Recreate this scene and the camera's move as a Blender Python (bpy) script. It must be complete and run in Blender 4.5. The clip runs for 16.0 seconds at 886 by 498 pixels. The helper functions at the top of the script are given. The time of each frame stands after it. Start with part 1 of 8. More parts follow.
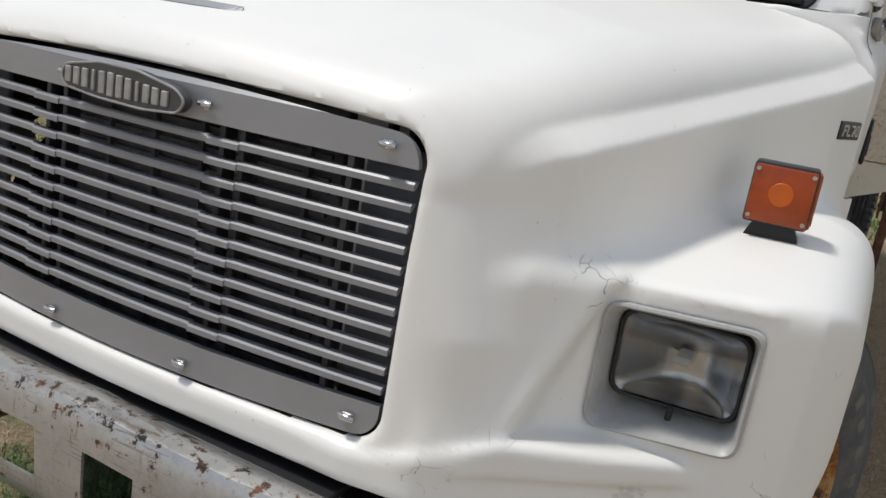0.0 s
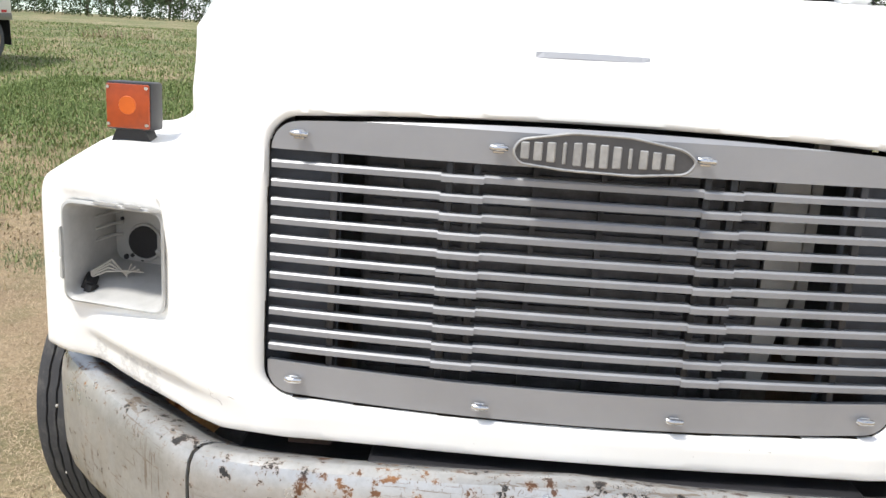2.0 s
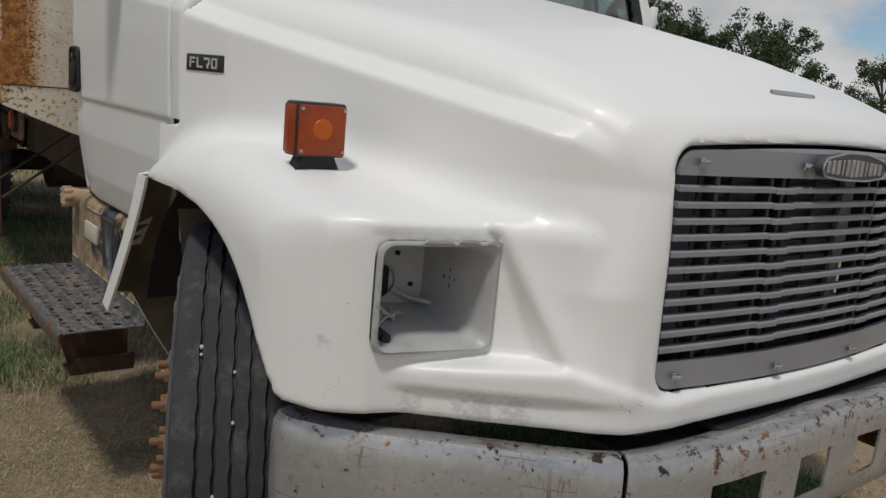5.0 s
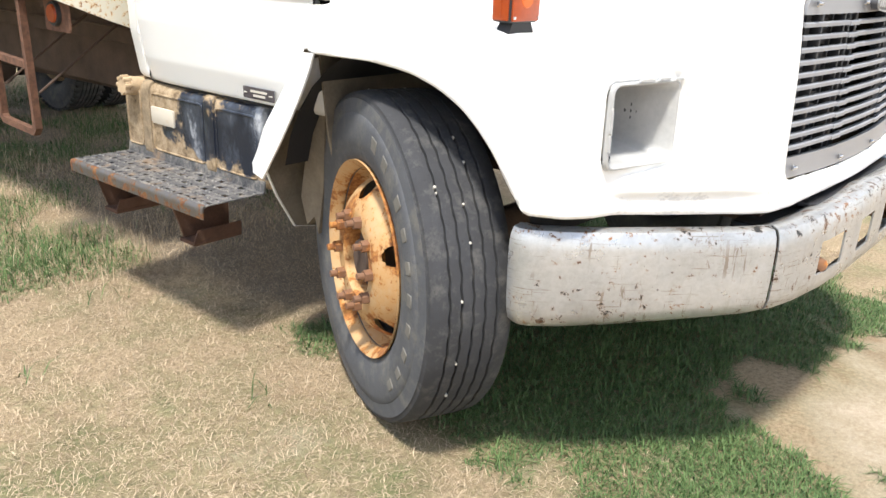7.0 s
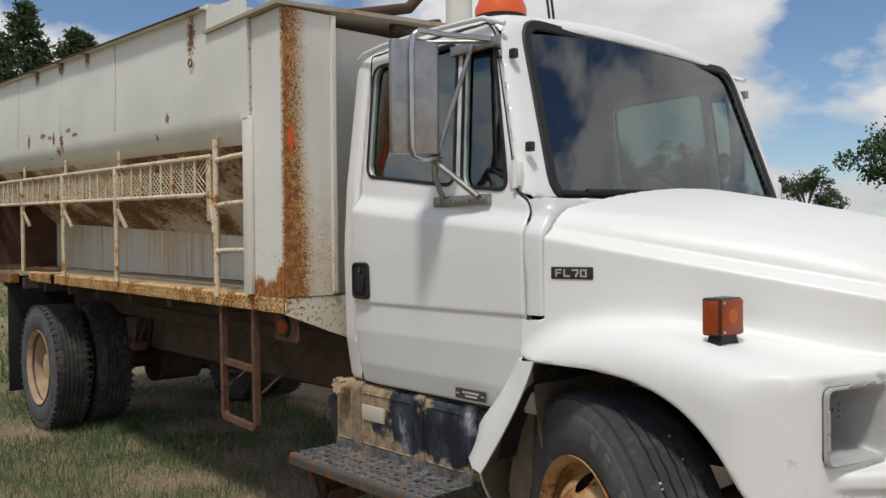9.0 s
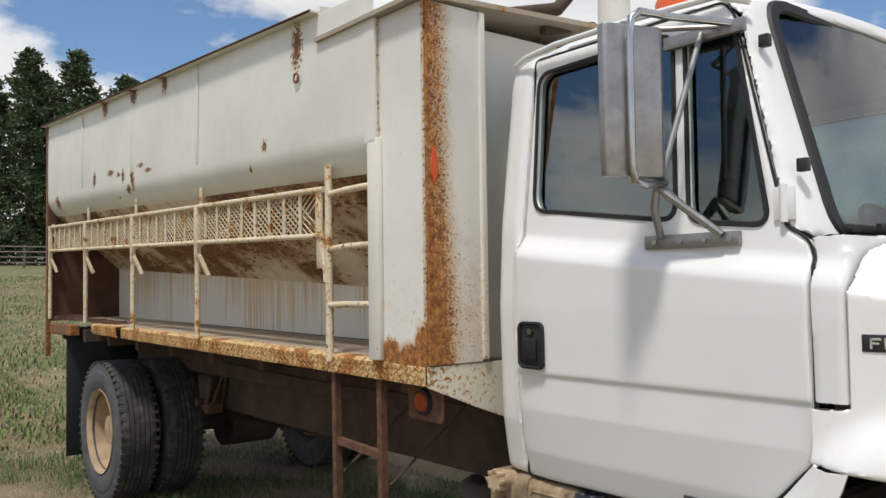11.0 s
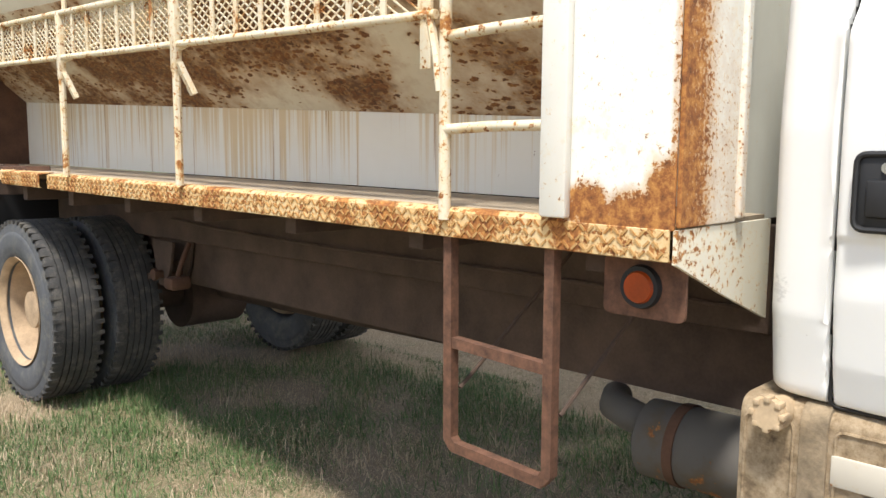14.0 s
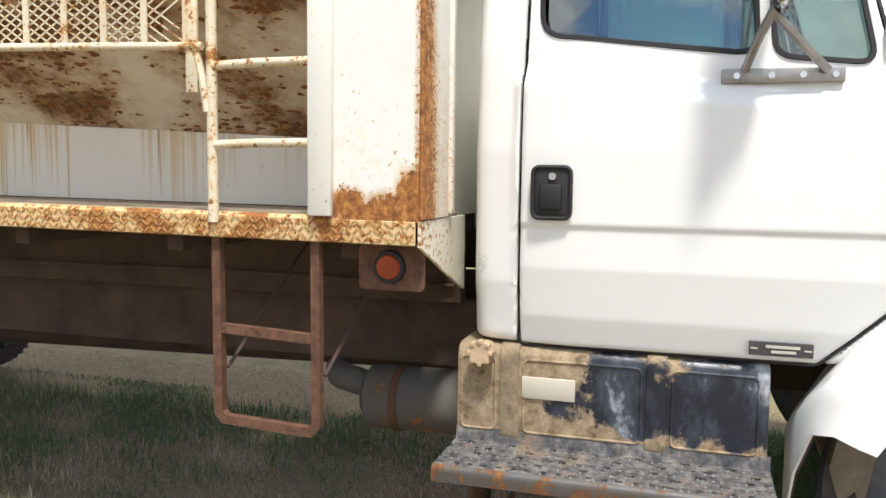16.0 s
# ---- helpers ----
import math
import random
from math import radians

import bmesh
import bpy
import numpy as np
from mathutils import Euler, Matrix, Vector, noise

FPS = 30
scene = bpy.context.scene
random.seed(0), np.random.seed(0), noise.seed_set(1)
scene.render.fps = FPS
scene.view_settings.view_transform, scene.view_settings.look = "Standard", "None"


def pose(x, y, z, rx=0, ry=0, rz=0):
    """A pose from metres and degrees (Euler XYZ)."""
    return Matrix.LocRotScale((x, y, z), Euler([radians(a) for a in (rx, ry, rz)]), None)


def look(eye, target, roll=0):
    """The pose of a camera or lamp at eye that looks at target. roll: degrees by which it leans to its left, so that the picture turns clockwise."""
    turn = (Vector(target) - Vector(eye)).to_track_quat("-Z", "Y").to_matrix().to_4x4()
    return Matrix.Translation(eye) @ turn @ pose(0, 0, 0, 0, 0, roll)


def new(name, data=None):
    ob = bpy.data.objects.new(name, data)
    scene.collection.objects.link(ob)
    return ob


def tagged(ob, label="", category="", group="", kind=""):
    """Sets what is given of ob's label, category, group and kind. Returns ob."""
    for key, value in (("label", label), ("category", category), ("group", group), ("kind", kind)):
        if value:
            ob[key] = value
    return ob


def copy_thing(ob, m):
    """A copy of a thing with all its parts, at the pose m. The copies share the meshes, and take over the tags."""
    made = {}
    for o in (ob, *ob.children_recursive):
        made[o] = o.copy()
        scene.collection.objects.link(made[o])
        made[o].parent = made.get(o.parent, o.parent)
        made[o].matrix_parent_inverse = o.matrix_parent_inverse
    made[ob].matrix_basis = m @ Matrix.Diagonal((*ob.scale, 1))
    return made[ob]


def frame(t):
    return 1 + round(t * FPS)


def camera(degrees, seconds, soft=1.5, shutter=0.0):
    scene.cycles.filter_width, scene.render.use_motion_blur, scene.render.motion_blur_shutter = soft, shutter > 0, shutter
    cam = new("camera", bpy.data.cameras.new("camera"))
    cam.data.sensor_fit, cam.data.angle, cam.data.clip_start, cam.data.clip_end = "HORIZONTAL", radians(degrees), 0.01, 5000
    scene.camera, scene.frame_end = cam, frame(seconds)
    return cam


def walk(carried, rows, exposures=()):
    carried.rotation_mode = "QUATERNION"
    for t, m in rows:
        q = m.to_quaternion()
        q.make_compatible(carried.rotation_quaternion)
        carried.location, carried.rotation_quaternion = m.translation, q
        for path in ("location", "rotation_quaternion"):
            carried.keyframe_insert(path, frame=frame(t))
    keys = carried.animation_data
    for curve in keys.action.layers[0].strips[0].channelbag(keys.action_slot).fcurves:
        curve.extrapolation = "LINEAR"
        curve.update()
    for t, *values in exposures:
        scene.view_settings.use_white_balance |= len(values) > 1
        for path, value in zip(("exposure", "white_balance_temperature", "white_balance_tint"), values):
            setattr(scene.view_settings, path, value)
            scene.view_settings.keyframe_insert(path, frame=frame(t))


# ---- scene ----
cam = camera(56.5, 16.0)
PATH = [
    (0, (1.101, -1.01, 1.492), (0.243, 0.729, 1.002), 9.3),
    (0.2, (0.987, -1.045, 1.493), (0.195, 0.729, 1.019), 8.6),
    (0.5, (0.786, -1.105, 1.509), (0.099, 0.716, 1.049), 8.2),
    (1, (0.456, -1.251, 1.508), (-0.022, 0.635, 1.046), 5.7),
    (1.5, (0.142, -1.284, 1.467), (-0.106, 0.653, 1.039), 5.1),
    (2, (-0.198, -1.345, 1.464), (-0.264, 0.604, 1.019), 3.5),
    (2.5, (-0.514, -1.396, 1.458), (-0.464, 0.544, 0.974), 3.1),
    (3, (-0.785, -1.331, 1.468), (-0.419, 0.58, 1.002), 3.2),
    (3.2, (-0.905, -1.333, 1.453), (-0.426, 0.555, 1.0), 3.8),
    (5.3, (-1.953, -0.811, 1.422), (-0.666, 0.663, 1.008), 4.7),
    (5.5, (-2.031, -0.718, 1.433), (-0.709, 0.716, 0.991), 4.5),
    (6, (-2.267, -0.572, 1.394), (-0.919, 0.826, 0.917), 5.5),
    (6.5, (-2.544, -0.561, 1.355), (-1.128, 0.673, 0.668), 2.8),
    (7, (-2.764, -0.708, 1.412), (-1.326, 0.513, 0.746), 2.0),
    (7.2, (-2.871, -0.735, 1.393), (-1.399, 0.514, 0.87), 3.0),
    (7.5, (-2.962, -0.775, 1.447), (-1.481, 0.509, 1.053), 1.9),
    (8, (-3.155, -0.771, 1.498), (-1.652, 0.527, 1.257), 1.4),
    (8.5, (-3.23, -0.784, 1.534), (-1.782, 0.592, 1.42), 0.0),
    (9, (-3.215, -0.689, 1.547), (-1.888, 0.806, 1.528), -0.6),
    (9.2, (-3.19, -0.624, 1.564), (-1.875, 0.883, 1.592), -0.8),
    (11.3, (-3.005, 0.475, 1.591), (-1.781, 2.054, 1.686), -0.7),
    (11.5, (-2.933, 0.613, 1.567), (-1.735, 2.211, 1.667), -0.7),
    (12, (-2.908, 0.983, 1.57), (-1.659, 2.54, 1.694), -1.4),
    (12.5, (-2.804, 1.329, 1.578), (-1.527, 2.854, 1.787), -0.5),
    (13, (-2.811, 1.573, 1.517), (-1.494, 3.076, 1.592), -0.1),
    (13.5, (-2.803, 1.706, 1.492), (-1.394, 3.114, 1.311), -1.9),
    (14, (-2.808, 1.799, 1.451), (-1.383, 3.182, 1.214), 0.4),
    (14.5, (-2.933, 1.914, 1.431), (-1.384, 3.155, 1.191), 2.7),
    (15, (-3.159, 1.946, 1.439), (-1.349, 2.731, 1.108), 0.0),
    (15.5, (-3.302, 1.915, 1.444), (-1.42, 2.498, 1.101), 0.0),
    (16, (-3.468, 1.898, 1.428), (-1.563, 2.477, 1.245), 0.7),
]
EXPOSURES = [(0, -0.42), (0.5, -0.12), (1, 0.33), (1.5, 0.68), (2.5, 0.28), (3.2, -0.36), (5.3, -0.90), (6.0, -0.66), (6.5, 0.60), (7.0, 1.0), (7.5, 0.6), (8.0, -0.1), (8.5, -0.54), (9.2, -0.56), (11.3, -0.16), (12.5, 0.0), (13.0, 0.04), (13.5, 0.44), (14.5, 1.0), (15.0, 1.04), (15.5, 0.65), (16.0, 0.6)]
walk(cam, [(t, look(eye, target, roll)) for t, eye, target, roll in PATH], EXPOSURES)

# ---- world and sun ----
SUN_TO = Vector((-0.41, -0.22, 1.0)).normalized()
SUN_EL = math.asin(SUN_TO.z)
world = bpy.data.worlds.new("world")
scene.world = world
world.use_nodes = True
wn, wl = world.node_tree.nodes, world.node_tree.links
wn.clear()
w_out = wn.new("ShaderNodeOutputWorld")
w_bg = wn.new("ShaderNodeBackground")
w_sky = wn.new("ShaderNodeTexSky")
w_sky.sky_type, w_sky.sun_disc = "NISHITA", False
w_sky.sun_elevation = SUN_EL
w_sky.sun_rotation = math.atan2(SUN_TO.x, SUN_TO.y)
w_sky.dust_density, w_sky.ozone_density = 0.2, 3.0
w_bg.inputs["Strength"].default_value = 0.108
w_co = wn.new("ShaderNodeTexCoord")
w_map = wn.new("ShaderNodeMapping")
w_map.inputs["Scale"].default_value = (1.0, 1.0, 2.2)
w_map.inputs["Location"].default_value = (0.35, 0.1, 0.2)
w_noise = wn.new("ShaderNodeTexNoise")
w_noise.inputs["Scale"].default_value = 3.1
w_noise.inputs["Detail"].default_value = 9
w_noise.inputs["Roughness"].default_value = 0.56
w_ramp = wn.new("ShaderNodeValToRGB")
w_ramp.color_ramp.elements[0].position, w_ramp.color_ramp.elements[1].position = 0.45, 0.535
w_tone = wn.new("ShaderNodeTexNoise")
w_tone.inputs["Scale"].default_value = 6.0
w_tone.inputs["Detail"].default_value = 5
w_shade = wn.new("ShaderNodeValToRGB")
w_shade.color_ramp.elements[0].position, w_shade.color_ramp.elements[0].color = 0.3, (6.0, 6.25, 6.6, 1)
w_shade.color_ramp.elements[1].position, w_shade.color_ramp.elements[1].color = 0.7, (10.5, 10.5, 10.5, 1)
w_mix = wn.new("ShaderNodeMix")
w_mix.data_type = "RGBA"
wl.new(w_co.outputs["Generated"], w_map.inputs["Vector"])
wl.new(w_map.outputs["Vector"], w_noise.inputs["Vector"])
wl.new(w_map.outputs["Vector"], w_tone.inputs["Vector"])
w_sep = wn.new("ShaderNodeSeparateXYZ")
w_low = wn.new("ShaderNodeMapRange")
w_low.inputs["From Min"].default_value, w_low.inputs["From Max"].default_value = 0.0, 0.45
w_low.inputs["To Min"].default_value, w_low.inputs["To Max"].default_value = 0.075, 0.0
w_sum = wn.new("ShaderNodeMath")
wl.new(w_co.outputs["Generated"], w_sep.inputs["Vector"])
wl.new(w_sep.outputs["Z"], w_low.inputs["Value"])
wl.new(w_noise.outputs["Fac"], w_sum.inputs[0])
wl.new(w_low.outputs["Result"], w_sum.inputs[1])
wl.new(w_sum.outputs[0], w_ramp.inputs["Fac"])
wl.new(w_tone.outputs["Fac"], w_shade.inputs["Fac"])
wl.new(w_ramp.outputs["Color"], w_mix.inputs["Factor"])
w_blue = wn.new("ShaderNodeVectorMath")
w_blue.operation = "MULTIPLY"
w_blue.inputs[1].default_value = (1.18, 1.25, 1.32)
wl.new(w_sky.outputs["Color"], w_blue.inputs[0])
wl.new(w_blue.outputs["Vector"], w_mix.inputs["A"])
wl.new(w_shade.outputs["Color"], w_mix.inputs["B"])
wl.new(w_mix.outputs["Result"], w_bg.inputs["Color"])
wl.new(w_bg.outputs["Background"], w_out.inputs["Surface"])

sun_data = bpy.data.lights.new("sun", "SUN")
sun_data.energy, sun_data.angle, sun_data.color = 3.4, radians(7.0), (1.0, 0.96, 0.895)
sun = new("sun", sun_data)
sun.matrix_world = look((-20, -16, 35), Vector((-20, -16, 35)) - SUN_TO)


# ---- materials ----
def start(name):
    m = bpy.data.materials.new(name)
    m.use_nodes = True
    return m, m.node_tree.nodes, m.node_tree.links, m.node_tree.nodes["Principled BSDF"]


def noise_node(n, l, scale, detail=4, rough=0.6, stretch=None, coord="Object", dist=0.0):
    t = n.new("ShaderNodeTexNoise")
    t.inputs["Scale"].default_value, t.inputs["Detail"].default_value = scale, detail
    t.inputs["Roughness"].default_value, t.inputs["Distortion"].default_value = rough, dist
    c = n.new("ShaderNodeTexCoord")
    if stretch:
        mp = n.new("ShaderNodeMapping")
        mp.inputs["Scale"].default_value = stretch
        l.new(c.outputs[coord], mp.inputs["Vector"])
        l.new(mp.outputs["Vector"], t.inputs["Vector"])
    else:
        l.new(c.outputs[coord], t.inputs["Vector"])
    return t.outputs["Fac"]


def ramp(n, l, src, stops):
    r = n.new("ShaderNodeValToRGB")
    while len(r.color_ramp.elements) < len(stops):
        r.color_ramp.elements.new(0.5)
    for e, (p, c) in zip(r.color_ramp.elements, stops):
        e.position = p
        e.color = (*c, 1) if len(c) == 3 else c
    l.new(src, r.inputs["Fac"])
    return r.outputs["Color"]


def mixc(n, l, fac, a, b, mode="MIX"):
    x = n.new("ShaderNodeMix")
    x.data_type, x.blend_type = "RGBA", mode
    for key, v in (("Factor", fac), ("A", a), ("B", b)):
        if isinstance(v, (int, float)):
            x.inputs[key].default_value = v
        elif isinstance(v, tuple):
            x.inputs[key].default_value = (*v, 1)
        else:
            l.new(v, x.inputs[key])
    return x.outputs["Result"]


def maths(n, l, op, a, b=0.0, clamp=False):
    x = n.new("ShaderNodeMath")
    x.operation, x.use_clamp = op, clamp
    for k, v in ((0, a), (1, b)):
        if isinstance(v, (int, float)):
            x.inputs[k].default_value = v
        else:
            l.new(v, x.inputs[k])
    return x.outputs[0]


def bump(n, l, p, src, strength, distance=0.01):
    b = n.new("ShaderNodeBump")
    b.inputs["Strength"].default_value, b.inputs["Distance"].default_value = strength, distance
    l.new(src, b.inputs["Height"])
    l.new(b.outputs["Normal"], p.inputs["Normal"])


def plain(name, colour, rough=0.5, metal=0.0, vary=0.25, scale=6.0, coat=0.0, bumps=0.1, fine=90.0):
    """A surface with broad and fine variation of tone."""
    m, n, l, p = start(name)
    lo, hi = tuple(c * (1 - vary) for c in colour), tuple(min(1, c * (1 + vary * 0.6)) for c in colour)
    c = ramp(n, l, noise_node(n, l, scale, 6), [(0.3, lo), (0.7, hi)])
    g = noise_node(n, l, fine, 3)
    c = mixc(n, l, 0.25 * min(1, vary * 3), c, ramp(n, l, g, [(0.3, lo), (0.7, hi)]))
    l.new(c, p.inputs["Base Color"])
    p.inputs["Roughness"].default_value, p.inputs["Metallic"].default_value = rough, metal
    p.inputs["Coat Weight"].default_value = coat
    if bumps:
        bump(n, l, p, g, bumps, 0.003)
    return m


def separate(n, l, coord="Object"):
    c, s = n.new("ShaderNodeTexCoord"), n.new("ShaderNodeSeparateXYZ")
    l.new(c.outputs[coord], s.inputs["Vector"])
    return s.outputs


def rusted(name, paint, amount, spot=60.0, rough=0.55, stretch=None, gloss=0.0, broad=3.0, zones=(), specks=0.5, spots=(), metal=0.0, streaks=0.0, deep=0.0, stain=0.0, dark_core=0.0):
    """Paint with rust breaking through. amount: how far patches spread; specks: how many small pits;
    zones: (axis, from, to, gain) along which rust grows; spots: (x, y, z, radius) of rust patches; streaks: runs down the sheet."""
    m, n, l, p = start(name)
    pit = noise_node(n, l, spot, 7, 0.72, stretch)
    wide = noise_node(n, l, broad, 9, 0.66, stretch)
    grow = None
    if zones:
        xyz = separate(n, l)
        for axis, a, b, gain in zones:
            g = n.new("ShaderNodeMapRange")
            g.interpolation_type = "SMOOTHSTEP"
            g.inputs["From Min"].default_value, g.inputs["From Max"].default_value = a, b
            g.inputs["To Min"].default_value, g.inputs["To Max"].default_value = 0.0, gain
            l.new(xyz["XYZ".index(axis)], g.inputs["Value"])
            grow = g.outputs["Result"] if grow is None else maths(n, l, "ADD", grow, g.outputs["Result"])
    if spots:
        s = maths(n, l, "MULTIPLY", near_spots(n, l, spots), 0.30)
        grow = s if grow is None else maths(n, l, "ADD", grow, s)
    if grow is not None:
        pit = maths(n, l, "ADD", pit, grow)
        wide = maths(n, l, "ADD", wide, maths(n, l, "MULTIPLY", grow, 0.55))
    e1, e2 = 0.80 - 0.22 * specks, 0.80 - 0.36 * amount
    f1 = ramp(n, l, pit, [(e1, (0, 0, 0)), (e1 + 0.02, (1, 1, 1))])
    f2 = ramp(n, l, wide, [(e2, (0, 0, 0)), (e2 + 0.03, (1, 1, 1))])
    fac = maths(n, l, "MAXIMUM", f1, f2)
    h1 = ramp(n, l, pit, [(e1 - 0.08, (0, 0, 0)), (e1 + 0.01, (1, 1, 1))])
    h2 = ramp(n, l, wide, [(e2 - 0.10, (0, 0, 0)), (e2 + 0.01, (1, 1, 1))])
    halo = maths(n, l, "MAXIMUM", h1, h2)
    grain = noise_node(n, l, 38, 8, 0.75)
    rust = ramp(n, l, grain, [(0.30, (0.075, 0.029, 0.013)), (0.48, (0.27, 0.10, 0.027)), (0.62, (0.48, 0.22, 0.058)), (0.75, (0.60, 0.36, 0.14))])
    if deep:
        core = ramp(n, l, wide, [(e2 + 0.03, (0, 0, 0)), (e2 + 0.12, (1, 1, 1))])
        rust = mixc(n, l, maths(n, l, "MULTIPLY", core, deep), rust, (0.085, 0.032, 0.018))
    if dark_core:
        rust = mixc(n, l, dark_core, rust, (0.075, 0.035, 0.022))
    dirt = noise_node(n, l, 2.2, 6, 0.6)
    dark = tuple(c * 0.86 for c in paint)
    base = ramp(n, l, dirt, [(0.3, dark), (0.65, paint)])
    yellow = tuple(a * b for a, b in zip(paint, (0.92, 0.70, 0.38)))
    base = mixc(n, l, maths(n, l, "MULTIPLY", halo, 0.6), base, yellow)
    if stain and grow is not None:
        soft = maths(n, l, "ADD", grow, maths(n, l, "MULTIPLY", noise_node(n, l, 26, 7, 0.7), 0.22))
        k = ramp(n, l, soft, [(0.16, (0, 0, 0)), (0.34, (1, 1, 1))])
        base = mixc(n, l, maths(n, l, "MULTIPLY", k, stain), base, ramp(n, l, grain, [(0.3, (0.33, 0.135, 0.035)), (0.7, (0.60, 0.36, 0.14))]))
    if streaks:
        run = noise_node(n, l, 30, 5, 0.65, (1, 1, 0.02))
        k = ramp(n, l, run, [(0.52, (0, 0, 0)), (0.66, (1, 1, 1))])
        base = mixc(n, l, maths(n, l, "MULTIPLY", k, streaks), base, tuple(a * b for a, b in zip(paint, (0.80, 0.56, 0.28))))
    l.new(mixc(n, l, fac, base, rust), p.inputs["Base Color"])
    rr = n.new("ShaderNodeMapRange")
    rr.inputs["To Min"].default_value, rr.inputs["To Max"].default_value = rough, 0.92
    l.new(fac, rr.inputs["Value"])
    l.new(rr.outputs["Result"], p.inputs["Roughness"])
    if metal:
        mm = n.new("ShaderNodeMapRange")
        mm.inputs["To Min"].default_value, mm.inputs["To Max"].default_value = metal, 0.0
        l.new(fac, mm.inputs["Value"])
        l.new(mm.outputs["Result"], p.inputs["Metallic"])
    p.inputs["Coat Weight"].default_value = gloss
    bump(n, l, p, maths(n, l, "SUBTRACT", maths(n, l, "MULTIPLY", grain, fac), maths(n, l, "MULTIPLY", fac, 0.3)), 0.35, 0.004)
    return m


def glassy(name, tint, least=0.04, most=0.55, rough=0.0):
    m, n, l, p = start(name)
    n.remove(p)
    t, g, mx, f = n.new("ShaderNodeBsdfTransparent"), n.new("ShaderNodeBsdfGlossy"), n.new("ShaderNodeMixShader"), n.new("ShaderNodeLayerWeight")
    t.inputs["Color"].default_value = (*tint, 1)
    g.inputs["Roughness"].default_value = rough
    f.inputs["Blend"].default_value = 0.5
    q = maths(n, l, "POWER", f.outputs["Facing"], 4.0)
    q = maths(n, l, "ADD", maths(n, l, "MULTIPLY", q, most), least)
    l.new(q, mx.inputs[0])
    l.new(t.outputs[0], mx.inputs[1])
    l.new(g.outputs[0], mx.inputs[2])
    l.new(mx.outputs[0], n["Material Output"].inputs["Surface"])
    return m


def near_spots(n, l, spots, coord="Object"):
    """1 close to any of the spots (x, y, z, radius), 0 away from them."""
    c = n.new("ShaderNodeTexCoord")
    total = None
    for x, y, z, r, *squeeze in spots:
        sy, sz = squeeze or (1.0, 1.0)
        mp = n.new("ShaderNodeMapping")
        mp.inputs["Scale"].default_value = (1, sy, sz)
        l.new(c.outputs[coord], mp.inputs["Vector"])
        d = n.new("ShaderNodeVectorMath")
        d.operation = "DISTANCE"
        d.inputs[1].default_value = (x, y * sy, z * sz)
        l.new(mp.outputs["Vector"], d.inputs[0])
        g = n.new("ShaderNodeMapRange")
        g.inputs["From Min"].default_value, g.inputs["From Max"].default_value = r, r * 0.25
        l.new(d.outputs["Value"], g.inputs["Value"])
        total = g.outputs["Result"] if total is None else maths(n, l, "MAXIMUM", total, g.outputs["Result"])
    return total


def car_paint(name, colour, rough, scuffs=(), cracks=(), grime=0.04):
    """Faded gloss paint with scuffed and cracked places."""
    m, n, l, p = start(name)
    c = ramp(n, l, noise_node(n, l, 2.2, 5), [(0.3, tuple(v * (1 - grime) for v in colour)), (0.7, colour)])
    specks = noise_node(n, l, 130, 2, 0.5)
    dots = ramp(n, l, specks, [(0.775, (0, 0, 0)), (0.79, (1, 1, 1))])
    c = mixc(n, l, maths(n, l, "MULTIPLY", dots, 0.55), c, (0.12, 0.09, 0.07))
    if scuffs:
        w = near_spots(n, l, scuffs)
        g = noise_node(n, l, 55, 6, 0.7, (1, 1, 1.6))
        k = ramp(n, l, maths(n, l, "MULTIPLY", w, g), [(0.40, (0, 0, 0)), (0.53, (1, 1, 1))])
        c = mixc(n, l, maths(n, l, "MULTIPLY", k, 0.4), c, (0.35, 0.35, 0.35))
    if cracks:
        w = near_spots(n, l, cracks)
        v = n.new("ShaderNodeTexVoronoi")
        v.feature = "DISTANCE_TO_EDGE"
        v.inputs["Scale"].default_value = 24
        tc = n.new("ShaderNodeTexCoord")
        add = n.new("ShaderNodeVectorMath")
        nz = n.new("ShaderNodeTexNoise")
        nz.inputs["Scale"].default_value = 14
        l.new(tc.outputs["Object"], nz.inputs["Vector"])
        sc = n.new("ShaderNodeVectorMath")
        sc.operation = "SCALE"
        sc.inputs["Scale"].default_value = 0.09
        l.new(nz.outputs["Color"], sc.inputs[0])
        l.new(tc.outputs["Object"], add.inputs[0])
        l.new(sc.outputs[0], add.inputs[1])
        l.new(add.outputs[0], v.inputs["Vector"])
        line = ramp(n, l, v.outputs["Distance"], [(0.0, (1, 1, 1)), (0.022, (0, 0, 0))])
        broken = ramp(n, l, noise_node(n, l, 20, 3), [(0.53, (0, 0, 0)), (0.60, (1, 1, 1))])
        k = maths(n, l, "MULTIPLY", maths(n, l, "MULTIPLY", line, w, True), broken)
        c = mixc(n, l, k, c, (0.10, 0.065, 0.045))
    l.new(c, p.inputs["Base Color"])
    p.inputs["Roughness"].default_value = rough
    p.inputs["Coat Weight"].default_value = 0.06
    p.inputs["Coat Roughness"].default_value = 0.12
    bump(n, l, p, noise_node(n, l, 3.0, 2), 0.12, 0.01)
    return m


